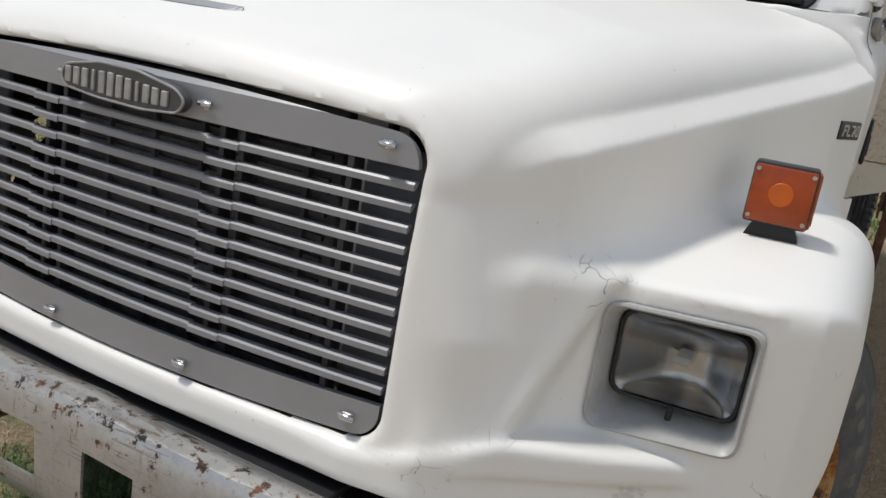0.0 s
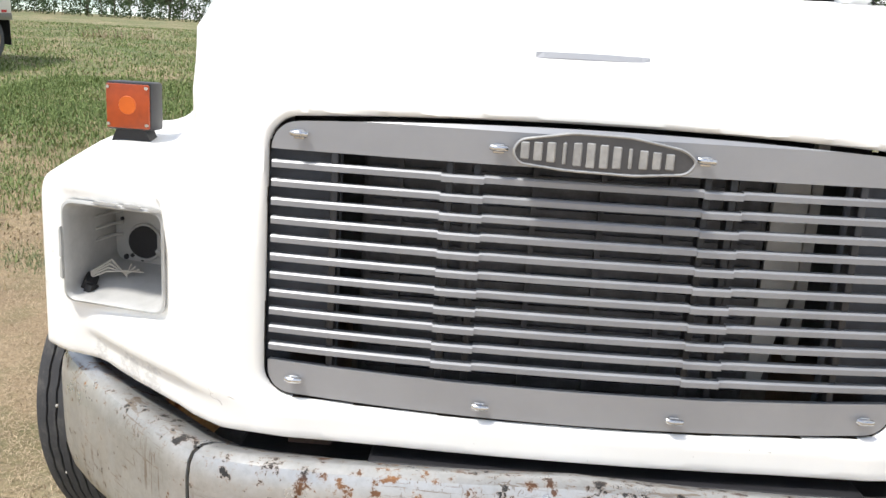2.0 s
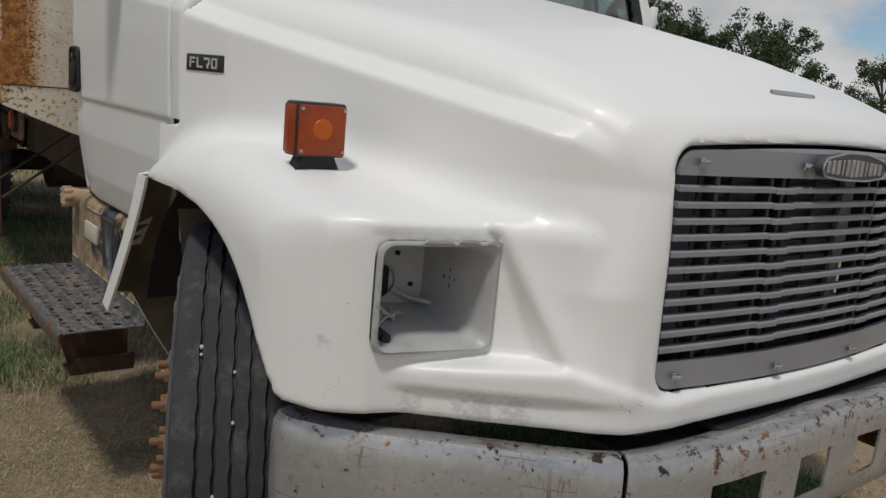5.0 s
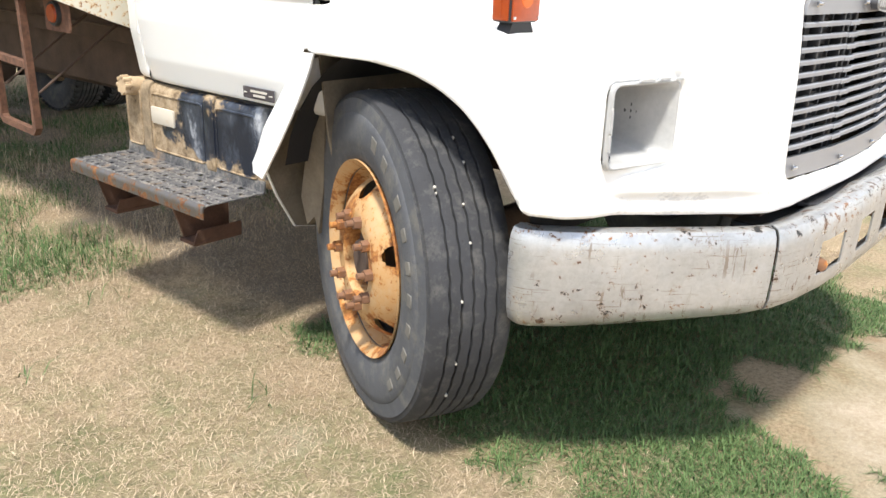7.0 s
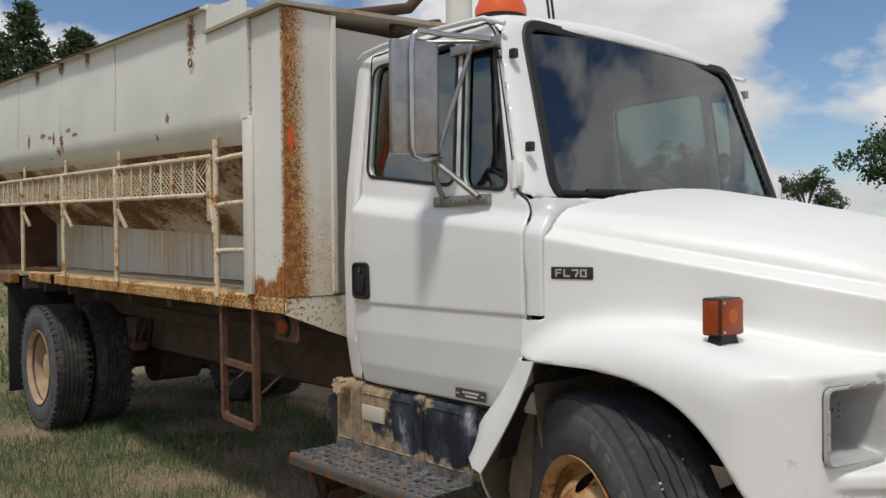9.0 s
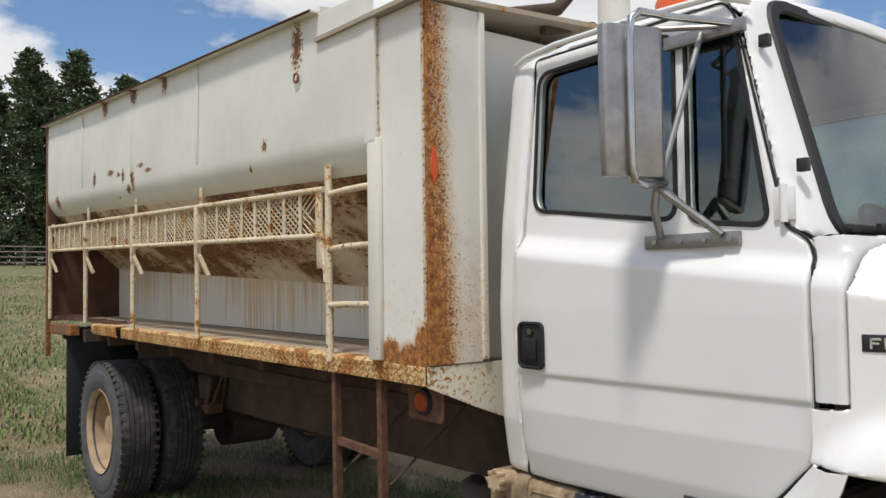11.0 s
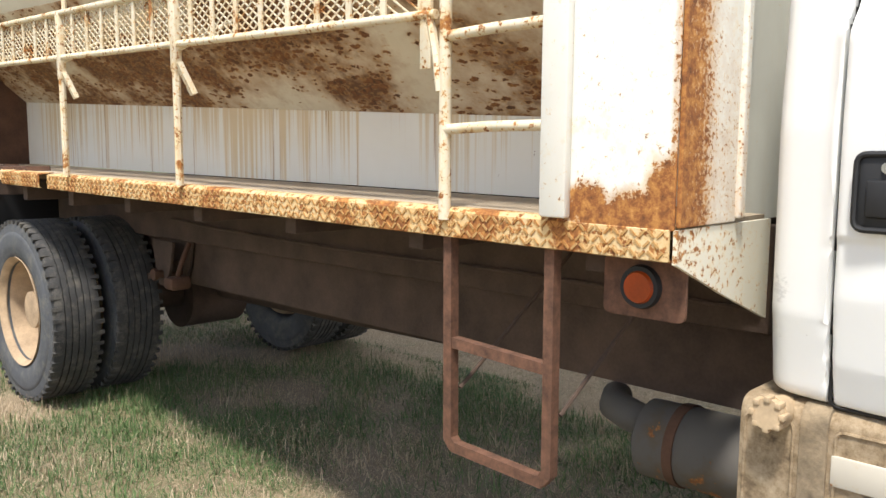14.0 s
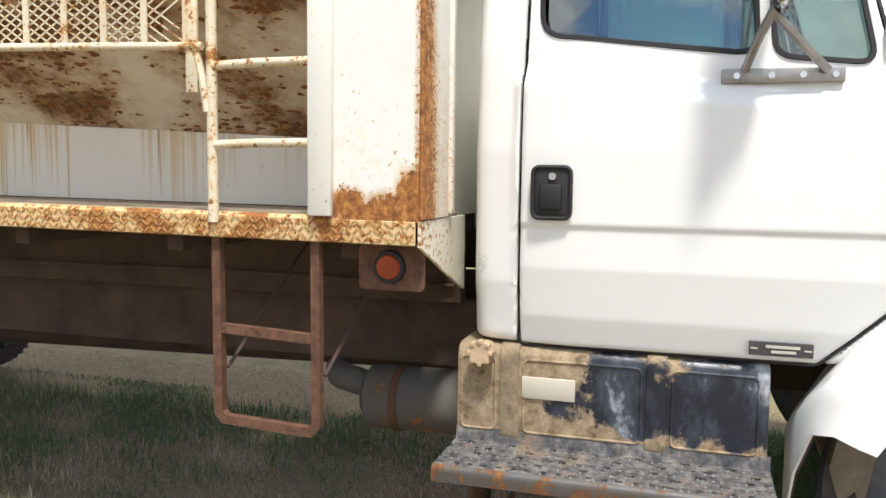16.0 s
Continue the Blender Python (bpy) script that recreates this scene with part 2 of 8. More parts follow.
def worn_bumper():
    """Silvered steel, dulled and scratched, with chips of rust and bare black, most on the rolled top edge."""
    m, n, l, p = start("worn_bumper_steel")
    xyz = separate(n, l)
    edge = n.new("ShaderNodeMapRange")
    edge.inputs["From Min"].default_value, edge.inputs["From Max"].default_value = 0.745, 0.785
    edge.inputs["To Max"].default_value = 0.055
    l.new(xyz[2], edge.inputs["Value"])
    foot = n.new("ShaderNodeMapRange")
    foot.inputs["From Min"].default_value, foot.inputs["From Max"].default_value = 0.60, 0.51
    foot.inputs["To Max"].default_value = 0.04
    l.new(xyz[2], foot.inputs["Value"])
    c = ramp(n, l, noise_node(n, l, 5, 7, 0.65), [(0.3, (0.34, 0.345, 0.345)), (0.55, (0.48, 0.485, 0.485)), (0.75, (0.58, 0.585, 0.58))])
    fine = ramp(n, l, noise_node(n, l, 70, 5, 0.7), [(0.35, (0.30, 0.29, 0.27)), (0.6, (0.48, 0.48, 0.47))])
    c = mixc(n, l, 0.3, c, fine)
    flat = ramp(n, l, noise_node(n, l, 9, 4, 0.6, (1.0, 1.0, 22)), [(0.605, (0, 0, 0)), (0.62, (1, 1, 1))])
    upright = ramp(n, l, noise_node(n, l, 13, 4, 0.6, (7, 7, 0.8), dist=0.6), [(0.61, (0, 0, 0)), (0.622, (1, 1, 1))])
    where = ramp(n, l, noise_node(n, l, 7, 3), [(0.43, (0, 0, 0)), (0.58, (1, 1, 1))])
    c = mixc(n, l, maths(n, l, "MULTIPLY", maths(n, l, "MAXIMUM", flat, upright), maths(n, l, "MULTIPLY", where, 0.6)), c, (0.17, 0.11, 0.06))
    chip = maths(n, l, "ADD", maths(n, l, "ADD", noise_node(n, l, 30, 7, 0.72), edge.outputs["Result"]), foot.outputs["Result"])
    halo = ramp(n, l, chip, [(0.57, (0, 0, 0)), (0.65, (1, 1, 1))])
    c = mixc(n, l, maths(n, l, "MULTIPLY", halo, 0.55), c, (0.34, 0.20, 0.09))
    k = ramp(n, l, chip, [(0.615, (0, 0, 0)), (0.63, (1, 1, 1))])
    deep = ramp(n, l, noise_node(n, l, 5, 3), [(0.46, (0.012, 0.012, 0.012)), (0.54, (0.09, 0.04, 0.018)), (0.66, (0.24, 0.11, 0.04))])
    c = mixc(n, l, k, c, deep)
    l.new(c, p.inputs["Base Color"])
    mm = n.new("ShaderNodeMapRange")
    mm.inputs["To Min"].default_value, mm.inputs["To Max"].default_value = 0.62, 0.0
    l.new(k, mm.inputs["Value"])
    l.new(mm.outputs["Result"], p.inputs["Metallic"])
    l.new(ramp(n, l, noise_node(n, l, 16, 5), [(0.3, (0.24, 0.24, 0.24)), (0.7, (0.46, 0.46, 0.46))]), p.inputs["Roughness"])
    bump(n, l, p, maths(n, l, "SUBTRACT", noise_node(n, l, 4, 2), maths(n, l, "MULTIPLY", k, 0.1)), 0.2, 0.01)
    return m


M = {}
M["white"] = car_paint("white_hood_paint", (0.83, 0.822, 0.79), 0.42,
    scuffs=[(-0.86, 0.16, 0.835, 0.10), (-0.80, 0.11, 0.835, 0.09), (-0.95, 0.24, 0.835, 0.06), (-1.09, 0.33, 0.95, 0.05), (0.9, 0.2, 0.84, 0.08), (0.08, 0.0, 1.43, 0.04), (-0.62, -0.01, 1.2, 0.03)],
    cracks=[(-0.61, -0.01, 0.855, 0.06), (0.78, 0.18, 1.17, 0.08), (0.70, 0.08, 0.93, 0.05), (1.06, 0.30, 0.98, 0.06), (1.06, 0.31, 0.88, 0.05), (-1.07, 0.33, 0.84, 0.06), (0.63, 0.0, 0.87, 0.05), (1.10, 0.40, 1.09, 0.05)])
M["cab_white"] = car_paint("cab_white_paint", (0.82, 0.82, 0.80), 0.30, scuffs=[(-0.99, 2.54, 1.15, 0.09), (-0.985, 2.54, 1.05, 0.06)], grime=0.03)
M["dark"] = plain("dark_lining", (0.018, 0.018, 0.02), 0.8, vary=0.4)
M["black"] = plain("black_plastic", (0.022, 0.022, 0.025), 0.45, vary=0.3)
M["seal"] = plain("black_rubber_seal", (0.012, 0.012, 0.013), 0.6, vary=0.2)


def tyre_rubber(name, rubber, dust, amount, scale):
    """Worn rubber with patches of pale dust and fine scuffs."""
    m, n, l, p = start(name)
    base = ramp(n, l, noise_node(n, l, scale, 6, 0.65), [(0.3, tuple(0.65 * v for v in rubber)), (0.7, rubber)])
    k = ramp(n, l, noise_node(n, l, scale * 1.7, 8, 0.72), [(0.60 - 0.2 * amount, (0, 0, 0)), (0.80 - 0.2 * amount, (1, 1, 1))])
    c = mixc(n, l, maths(n, l, "MULTIPLY", k, 0.75), base, dust)
    nick = ramp(n, l, noise_node(n, l, 95, 5, 0.7), [(0.30, (1, 1, 1)), (0.40, (0, 0, 0))])
    l.new(mixc(n, l, maths(n, l, "MULTIPLY", nick, 0.5), c, (0.012, 0.012, 0.013)), p.inputs["Base Color"])
    p.inputs["Roughness"].default_value = 0.85
    bump(n, l, p, maths(n, l, "SUBTRACT", noise_node(n, l, 140, 4), nick), 0.35, 0.002)
    return m


M["tyre"] = tyre_rubber("tyre_rubber", (0.042, 0.043, 0.047), (0.115, 0.11, 0.10), 0.45, 9)
M["side"] = tyre_rubber("tyre_sidewall", (0.095, 0.099, 0.108), (0.17, 0.16, 0.135), 0.55, 6)
M["letter"] = plain("sidewall_letter", (0.16, 0.15, 0.13), 0.8, vary=0.3, scale=30)
M["tyre_rear"] = tyre_rubber("dusty_tyre_rubber", (0.055, 0.053, 0.052), (0.15, 0.135, 0.11), 0.6, 8)
M["grille"] = plain("grey_grille_paint", (0.31, 0.315, 0.33), 0.40, metal=0.35, vary=0.10, scale=4, bumps=0.03)
M["slat"] = plain("grey_slat_paint", (0.27, 0.275, 0.29), 0.42, metal=0.2, vary=0.15, scale=9, bumps=0.03)
# arch dust with the shade under the fender put into its brown
M["arch_dirt_shade"] = plain("dusty_shaded_underside", (0.075, 0.06, 0.045), 0.95, vary=0.5, scale=9, bumps=0.3)
M["radiator"] = plain("radiator_core", (0.08, 0.082, 0.09), 0.7, metal=0.1, vary=0.6, scale=14)
M["baffle"] = plain("slate_baffle", (0.075, 0.085, 0.105), 0.6, vary=0.35, scale=8)
M["chrome"] = plain("dull_chrome", (0.55, 0.55, 0.55), 0.2, metal=1.0, vary=0.25, scale=9, bumps=0.12, fine=12)
M["steel"] = plain("worn_steel", (0.34, 0.33, 0.32), 0.42, metal=0.8, vary=0.35, scale=12)
M["bumper"] = worn_bumper()
M["amber"] = plain("amber_lens", (0.33, 0.048, 0.003), 0.4, vary=0.35, scale=14)
M["amber_in"] = plain("amber_bulb", (0.50, 0.095, 0.005), 0.35, vary=0.2)
M["glass"] = glassy("tinted_glass", (0.50, 0.62, 0.60), 0.19, 0.5)
M["clear"] = glassy("clear_glass", (0.96, 0.96, 0.95), 0.12, 0.4, 0.05)
M["mirror_back"] = plain("mottled_stainless", (0.42, 0.41, 0.40), 0.36, metal=0.9, vary=0.35, scale=9, bumps=0.1, fine=30)
M["bucket"] = plain("grey_bucket_plastic", (0.42, 0.42, 0.41), 0.4, vary=0.2, scale=14)
M["pale"] = plain("pale_plate", (0.52, 0.49, 0.43), 0.5, vary=0.15, scale=14)
M["rust"] = rusted("rusted_steel", (0.20, 0.105, 0.06), 0.75, 60, 0.85, None, 0, 7, specks=0.8)
M["rim"] = rusted("rusty_wheel_paint", (0.50, 0.33, 0.17), 0.80, 45, 0.7, None, 0, 6, specks=0.95)
M["rim_rear"] = plain("tan_wheel_paint", (0.45, 0.32, 0.20), 0.85, vary=0.4, scale=9)
M["box"] = rusted("box_paint", (0.77, 0.765, 0.692), 0.10, 62, 0.45, None, 0.05, 2.6, specks=0.42, streaks=0.05, dark_core=0.6,
    spots=[(-1.26, 3.545, 2.67, 0.15, 1.7, 0.75), (-1.26, 5.85, 2.25, 0.09, 1.0, 1.6), (-1.26, 6.05, 2.37, 0.07, 0.8, 2.2), (-1.26, 5.6, 2.38, 0.07, 0.7, 2.4), (-1.26, 5.18, 2.835, 0.11, 1.2, 0.9), (-1.26, 5.73, 2.865, 0.11, 1.1, 0.9), (-1.26, 6.35, 2.88, 0.12, 1.0, 1.0),
           (-1.26, 6.22, 2.40, 0.10, 0.8, 2.6), (-1.26, 5.76, 2.30, 0.10, 1.7, 0.8), (-1.26, 5.47, 2.335, 0.08, 0.7, 3.2), (-1.26, 5.95, 2.35, 0.09, 1.6, 1.1), (-1.26, 6.6, 2.39, 0.08, 1.2, 0.8),
           (-1.26, 7.645, 2.30, 0.10, 0.9, 0.9), (-1.26, 6.1, 2.21, 0.06, 0.6, 2.5), (-1.26, 3.87, 2.262, 0.045, 1, 0.8), (-1.25, 3.94, 2.10, 0.035), (-1.25, 4.04, 2.17, 0.03)])


def run_wall():
    """Dull white sheet with a few rust runs that start under the slope and fade on their way down."""
    m, n, l, p = start("lower_wall_paint")
    base = ramp(n, l, noise_node(n, l, 2.2, 6), [(0.3, (0.75, 0.715, 0.63)), (0.7, (0.81, 0.785, 0.71))])
    xyz = separate(n, l)
    fall = n.new("ShaderNodeMapRange")
    fall.inputs["From Min"].default_value, fall.inputs["From Max"].default_value = 1.28, 1.66
    l.new(xyz[2], fall.inputs["Value"])
    thin = noise_node(n, l, 40, 4, 0.65, (1, 1, 0.012))
    group = noise_node(n, l, 2.6, 4, 0.55, (1, 1, 0.1))
    where = maths(n, l, "ADD", maths(n, l, "MULTIPLY", thin, 0.55), maths(n, l, "MULTIPLY", group, 0.45))
    where = maths(n, l, "ADD", where, maths(n, l, "MULTIPLY", fall.outputs["Result"], 0.10))
    k = ramp(n, l, where, [(0.56, (0, 0, 0)), (0.65, (1, 1, 1))])
    c = mixc(n, l, maths(n, l, "MULTIPLY", k, 0.7), base, (0.60, 0.42, 0.18))
    sharp = ramp(n, l, maths(n, l, "ADD", noise_node(n, l, 34, 3, 0.6, (1, 1, 0.02)), maths(n, l, "MULTIPLY", group, 0.25)), [(0.79, (0, 0, 0)), (0.82, (1, 1, 1))])
    c = mixc(n, l, maths(n, l, "MULTIPLY", sharp, 0.7), c, (0.36, 0.19, 0.06))
    pits = ramp(n, l, noise_node(n, l, 48, 4, 0.6), [(0.73, (0, 0, 0)), (0.745, (1, 1, 1))])
    l.new(mixc(n, l, pits, c, (0.20, 0.09, 0.035)), p.inputs["Base Color"])
    p.inputs["Roughness"].default_value = 0.55
    bump(n, l, p, noise_node(n, l, 30, 2, 0.5, (1, 1, 0.02)), 0.10, 0.01)
    return m


M["wall_low"] = run_wall()
M["corner"] = rusted("corner_panel_paint", (0.78, 0.77, 0.715), 0.24, 70, 0.5, None, 0, 7, specks=0.54, zones=(("Z", 2.0, 1.33, 0.04), ("Z", 1.40, 1.32, 0.10), ("Y", 2.675, 2.655, 0.14), ("Y", 2.92, 2.935, 0.10)), spots=[(-1.236, 2.73, 1.30, 0.12, 1, 1.3), (-1.236, 2.875, 1.335, 0.075, 1, 1.2), (-1.236, 2.675, 1.36, 0.06, 1, 0.6), (-1.236, 2.81, 1.29, 0.08, 1, 1.6)], stain=0.75)
M["boxrust"] = rusted("front_face_paint", (0.76, 0.74, 0.665), 0.16, 95, 0.6, None, 0, 9, specks=0.5, zones=(("X", -1.06, -1.20, 0.22), ("Z", 2.1, 1.42, 0.10), ("X", -1.20, -1.229, 0.07)), stain=0.85)
M["rail"] = rusted("rail_paint", (0.72, 0.64, 0.48), 0.56, 50, 0.6, None, 0, 9, specks=1.0)
M["tread"] = rusted("tread_edge_paint", (0.68, 0.52, 0.29), 0.74, 40, 0.7, None, 0, 7, specks=1.2)


def flecked_slope():
    """Cream sheet eaten by rows of long dark rust flecks, stained orange where they crowd."""
    m, n, l, p = start("flecked_hopper_slope")
    wide = noise_node(n, l, 1.9, 6, 0.6, (1, 0.8, 1.2))
    v = n.new("ShaderNodeTexVoronoi")
    v.inputs["Scale"].default_value, v.inputs["Randomness"].default_value = 42, 1.0
    c, mp, wob = n.new("ShaderNodeTexCoord"), n.new("ShaderNodeMapping"), n.new("ShaderNodeVectorMath")
    mp.inputs["Scale"].default_value, mp.inputs["Rotation"].default_value = (0.8, 0.5, 1.7), (0.75, 0, 0)
    nz = n.new("ShaderNodeTexNoise")
    nz.inputs["Scale"].default_value = 40
    sc = n.new("ShaderNodeVectorMath")
    sc.operation = "SCALE"
    sc.inputs["Scale"].default_value = 0.022
    l.new(c.outputs["Object"], nz.inputs["Vector"])
    l.new(nz.outputs["Color"], sc.inputs[0])
    l.new(c.outputs["Object"], wob.inputs[0])
    l.new(sc.outputs[0], wob.inputs[1])
    l.new(wob.outputs[0], mp.inputs["Vector"])
    l.new(mp.outputs["Vector"], v.inputs["Vector"])
    chance = n.new("ShaderNodeSeparateColor")
    l.new(v.outputs["Color"], chance.inputs["Color"])
    dense = n.new("ShaderNodeMapRange")
    dense.inputs["From Min"].default_value, dense.inputs["From Max"].default_value = 0.37, 0.56
    l.new(wide, dense.inputs["Value"])
    size = maths(n, l, "SUBTRACT", maths(n, l, "MULTIPLY", dense.outputs["Result"], 0.95), chance.outputs["Red"])
    reach = maths(n, l, "MULTIPLY", maths(n, l, "ADD", size, 0.25, True), 0.75)
    gap = maths(n, l, "SUBTRACT", reach, v.outputs["Distance"])
    fleck = ramp(n, l, gap, [(0.02, (0, 0, 0)), (0.07, (1, 1, 1))])
    halo = ramp(n, l, maths(n, l, "ADD", gap, 0.3), [(0.12, (0, 0, 0)), (0.36, (1, 1, 1))])
    base = ramp(n, l, noise_node(n, l, 5, 6), [(0.3, (0.66, 0.60, 0.47)), (0.7, (0.76, 0.71, 0.59))])
    soft = ramp(n, l, maths(n, l, "ADD", wide, maths(n, l, "MULTIPLY", noise_node(n, l, 14, 6, 0.7), 0.2)), [(0.48, (0, 0, 0)), (0.66, (1, 1, 1))])
    base = mixc(n, l, maths(n, l, "MULTIPLY", soft, 0.9), base, (0.34, 0.16, 0.048))
    core = ramp(n, l, maths(n, l, "ADD", wide, maths(n, l, "MULTIPLY", noise_node(n, l, 22, 7, 0.75), 0.25)), [(0.61, (0, 0, 0)), (0.70, (1, 1, 1))])
    base = mixc(n, l, maths(n, l, "MULTIPLY", core, 0.85), base, (0.095, 0.042, 0.02))
    base = mixc(n, l, maths(n, l, "MULTIPLY", halo, 0.55), base, (0.52, 0.30, 0.10))
    dark = ramp(n, l, noise_node(n, l, 30, 6, 0.7), [(0.32, (0.055, 0.024, 0.013)), (0.55, (0.20, 0.082, 0.026)), (0.72, (0.40, 0.19, 0.055))])
    l.new(mixc(n, l, fleck, base, dark), p.inputs["Base Color"])
    p.inputs["Roughness"].default_value = 0.75
    bump(n, l, p, maths(n, l, "MULTIPLY", fleck, -1.0), 0.3, 0.004)
    return m


def step_steel():
    """Dark scuffed steel under pale dust."""
    m, n, l, p = start("dusty_step_steel")
    c = ramp(n, l, noise_node(n, l, 24, 9, 0.75), [(0.34, (0.025, 0.027, 0.032)), (0.50, (0.12, 0.118, 0.118)), (0.68, (0.34, 0.31, 0.27))])
    k = ramp(n, l, noise_node(n, l, 7, 7, 0.7), [(0.56, (0, 0, 0)), (0.70, (1, 1, 1))])
    l.new(mixc(n, l, maths(n, l, "MULTIPLY", k, 0.65), c, (0.36, 0.23, 0.12)), p.inputs["Base Color"])
    p.inputs["Roughness"].default_value, p.inputs["Metallic"].default_value = 0.5, 0.2
    bump(n, l, p, noise_node(n, l, 70, 4), 0.3, 0.003)
    return m


M["step"] = step_steel()
M["step_edge"] = rusted("scuffed_step_edge", (0.105, 0.10, 0.098), 0.72, 60, 0.5, None, 0, 16, specks=0.7, metal=0.2, dark_core=0.62, zones=(("Z", 0.58, 0.545, 0.05),))
M["step_dot"] = plain("worn_bright_steel", (0.36, 0.34, 0.31), 0.45, metal=0.4, vary=0.5, scale=20)
M["slope"] = flecked_slope()
M["post_white"] = rusted("white_post_paint", (0.76, 0.735, 0.66), 0.3, 60, 0.55, None, 0, 7, specks=0.62)
M["tread_lug"] = rusted("worn_lug_paint", (0.46, 0.27, 0.10), 0.6, 60, 0.7, None, 0, 9, specks=1.0)
M["frame"] = plain("dirty_frame_steel", (0.085, 0.055, 0.04), 0.95, vary=0.5, scale=5, bumps=0.3)
M["dark_rust"] = plain("dark_brown_rust", (0.10, 0.05, 0.03), 0.95, vary=0.5, scale=6, bumps=0.4)
M["lamp_bowl"] = plain("dull_reflector", (0.50, 0.51, 0.52), 0.22, metal=1.0, vary=0.3, scale=25)
M["wood"] = plain("weathered_deck_wood", (0.42, 0.34, 0.245), 0.9, vary=0.4, scale=5, bumps=0.4)
M["mud"] = plain("dried_mud", (0.27, 0.205, 0.13), 0.95, vary=0.6, scale=16, bumps=0.5)
M["liner"] = plain("dusty_liner", (0.20, 0.165, 0.12), 0.95, vary=0.45, scale=7, bumps=0.3)
M["flange"] = rusted("weathered_edge", (0.42, 0.36, 0.28), 0.45, 40, 0.85, None, 0, 6, specks=0.7)
M["apron"] = rusted("apron_paint", (0.76, 0.72, 0.60), 0.2, 60, 0.6, None, 0, 6, specks=0.72, zones=(("X", -0.78, -1.0, 0.06), ("X", -1.08, -1.23, 0.06)))
M["ladder"] = plain("red_brown_ladder", (0.14, 0.066, 0.038), 0.85, vary=0.65, scale=26, bumps=0.3)
M["muffler"] = rusted("dusty_muffler_steel", (0.105, 0.095, 0.085), 0.42, 40, 0.85, None, 0, 5, specks=0.5, zones=(("Z", 0.60, 0.47, 0.12),))
M["reflector"] = plain("orange_reflector", (0.75, 0.12, 0.03), 0.35, vary=0.1)


def tank_material():
    """Black tank with dried tan mud at its rear and foot, and pale scuffs."""
    m, n, l, p = start("muddy_black_tank")
    xyz = separate(n, l)
    a, b = n.new("ShaderNodeMapRange"), n.new("ShaderNodeMapRange")
    a.inputs["From Min"].default_value, a.inputs["From Max"].default_value = 2.10, 2.40
    a.inputs["To Max"].default_value = 0.45
    b.inputs["From Min"].default_value, b.inputs["From Max"].default_value = 0.70, 0.60
    b.inputs["To Max"].default_value = 0.35
    l.new(xyz[1], a.inputs["Value"])
    l.new(xyz[2], b.inputs["Value"])
    t = n.new("ShaderNodeMapRange")
    t.inputs["From Min"].default_value, t.inputs["From Max"].default_value = 0.82, 0.90
    t.inputs["To Max"].default_value = 0.22
    l.new(xyz[2], t.inputs["Value"])
    k = maths(n, l, "ADD", maths(n, l, "ADD", maths(n, l, "ADD", noise_node(n, l, 9, 8, 0.7), a.outputs["Result"]), b.outputs["Result"]), t.outputs["Result"])
    mud = ramp(n, l, noise_node(n, l, 22, 9, 0.75), [(0.3, (0.07, 0.045, 0.025)), (0.45, (0.25, 0.18, 0.105)), (0.7, (0.46, 0.36, 0.24))])
    scuff = ramp(n, l, noise_node(n, l, 7, 7, 0.65, (1, 1, 0.6)), [(0.48, (0.012, 0.016, 0.026)), (0.60, (0.05, 0.06, 0.08)), (0.70, (0.40, 0.42, 0.45))])
    l.new(mixc(n, l, ramp(n, l, k, [(0.66, (0, 0, 0)), (0.74, (1, 1, 1))]), scuff, mud), p.inputs["Base Color"])
    rr = ramp(n, l, k, [(0.64, (0.32, 0.32, 0.32)), (0.74, (0.95, 0.95, 0.95))])
    l.new(rr, p.inputs["Roughness"])
    bump(n, l, p, k, 0.3, 0.01)
    return m


M["tank"] = tank_material()
M["grimy_plate"] = rusted("grimy_pale_plate", (0.56, 0.51, 0.42), 0.35, 40, 0.7, None, 0, 9, specks=0.35, zones=(("Z", 0.765, 0.735, 0.10), ("Y", 2.36, 2.39, 0.10)))


# ---- mesh helpers ----
def mesh_object(name, data, parent=None, label=""):
    ob = new(name, data)
    if parent:
        ob.parent = parent
    if label:
        tagged(ob, label)
    return ob


def part(name, bm, material, parent, label="", smooth=True):
    """Links a bmesh as one mesh object under a thing or a part."""
    me = bpy.data.meshes.new(name)
    bmesh.ops.recalc_face_normals(bm, faces=bm.faces)
    bm.to_mesh(me)
    bm.free()
    for m in material if isinstance(material, (list, tuple)) else [material]:
        me.materials.append(m)
    ob = mesh_object(name, me, parent, label)
    if smooth:
        me.shade_smooth()
        me.set_sharp_from_angle(angle=radians(38))
    return ob


def thing(name, label, category, group="", kind=""):
    return tagged(new(name), label, category, group, kind)


def add_box(bm, lo, hi, bevel=0.0, m=None, segments=2):
    lo, hi = Vector(lo), Vector(hi)
    made = bmesh.ops.create_cube(bm, size=1.0, matrix=Matrix.Translation((lo + hi) / 2) @ Matrix.Diagonal((*(hi - lo), 1)))
    if bevel:
        edges = list({e for v in made["verts"] for e in v.link_edges})
        out = bmesh.ops.bevel(bm, geom=edges, offset=bevel, segments=segments, affect="EDGES", profile=0.5)
        verts = list({v for f in out["faces"] for v in f.verts} | {v for v in made["verts"] if v.is_valid})
    else:
        verts = made["verts"]
    if m is not None:
        bmesh.ops.transform(bm, matrix=m, verts=verts)
    return verts


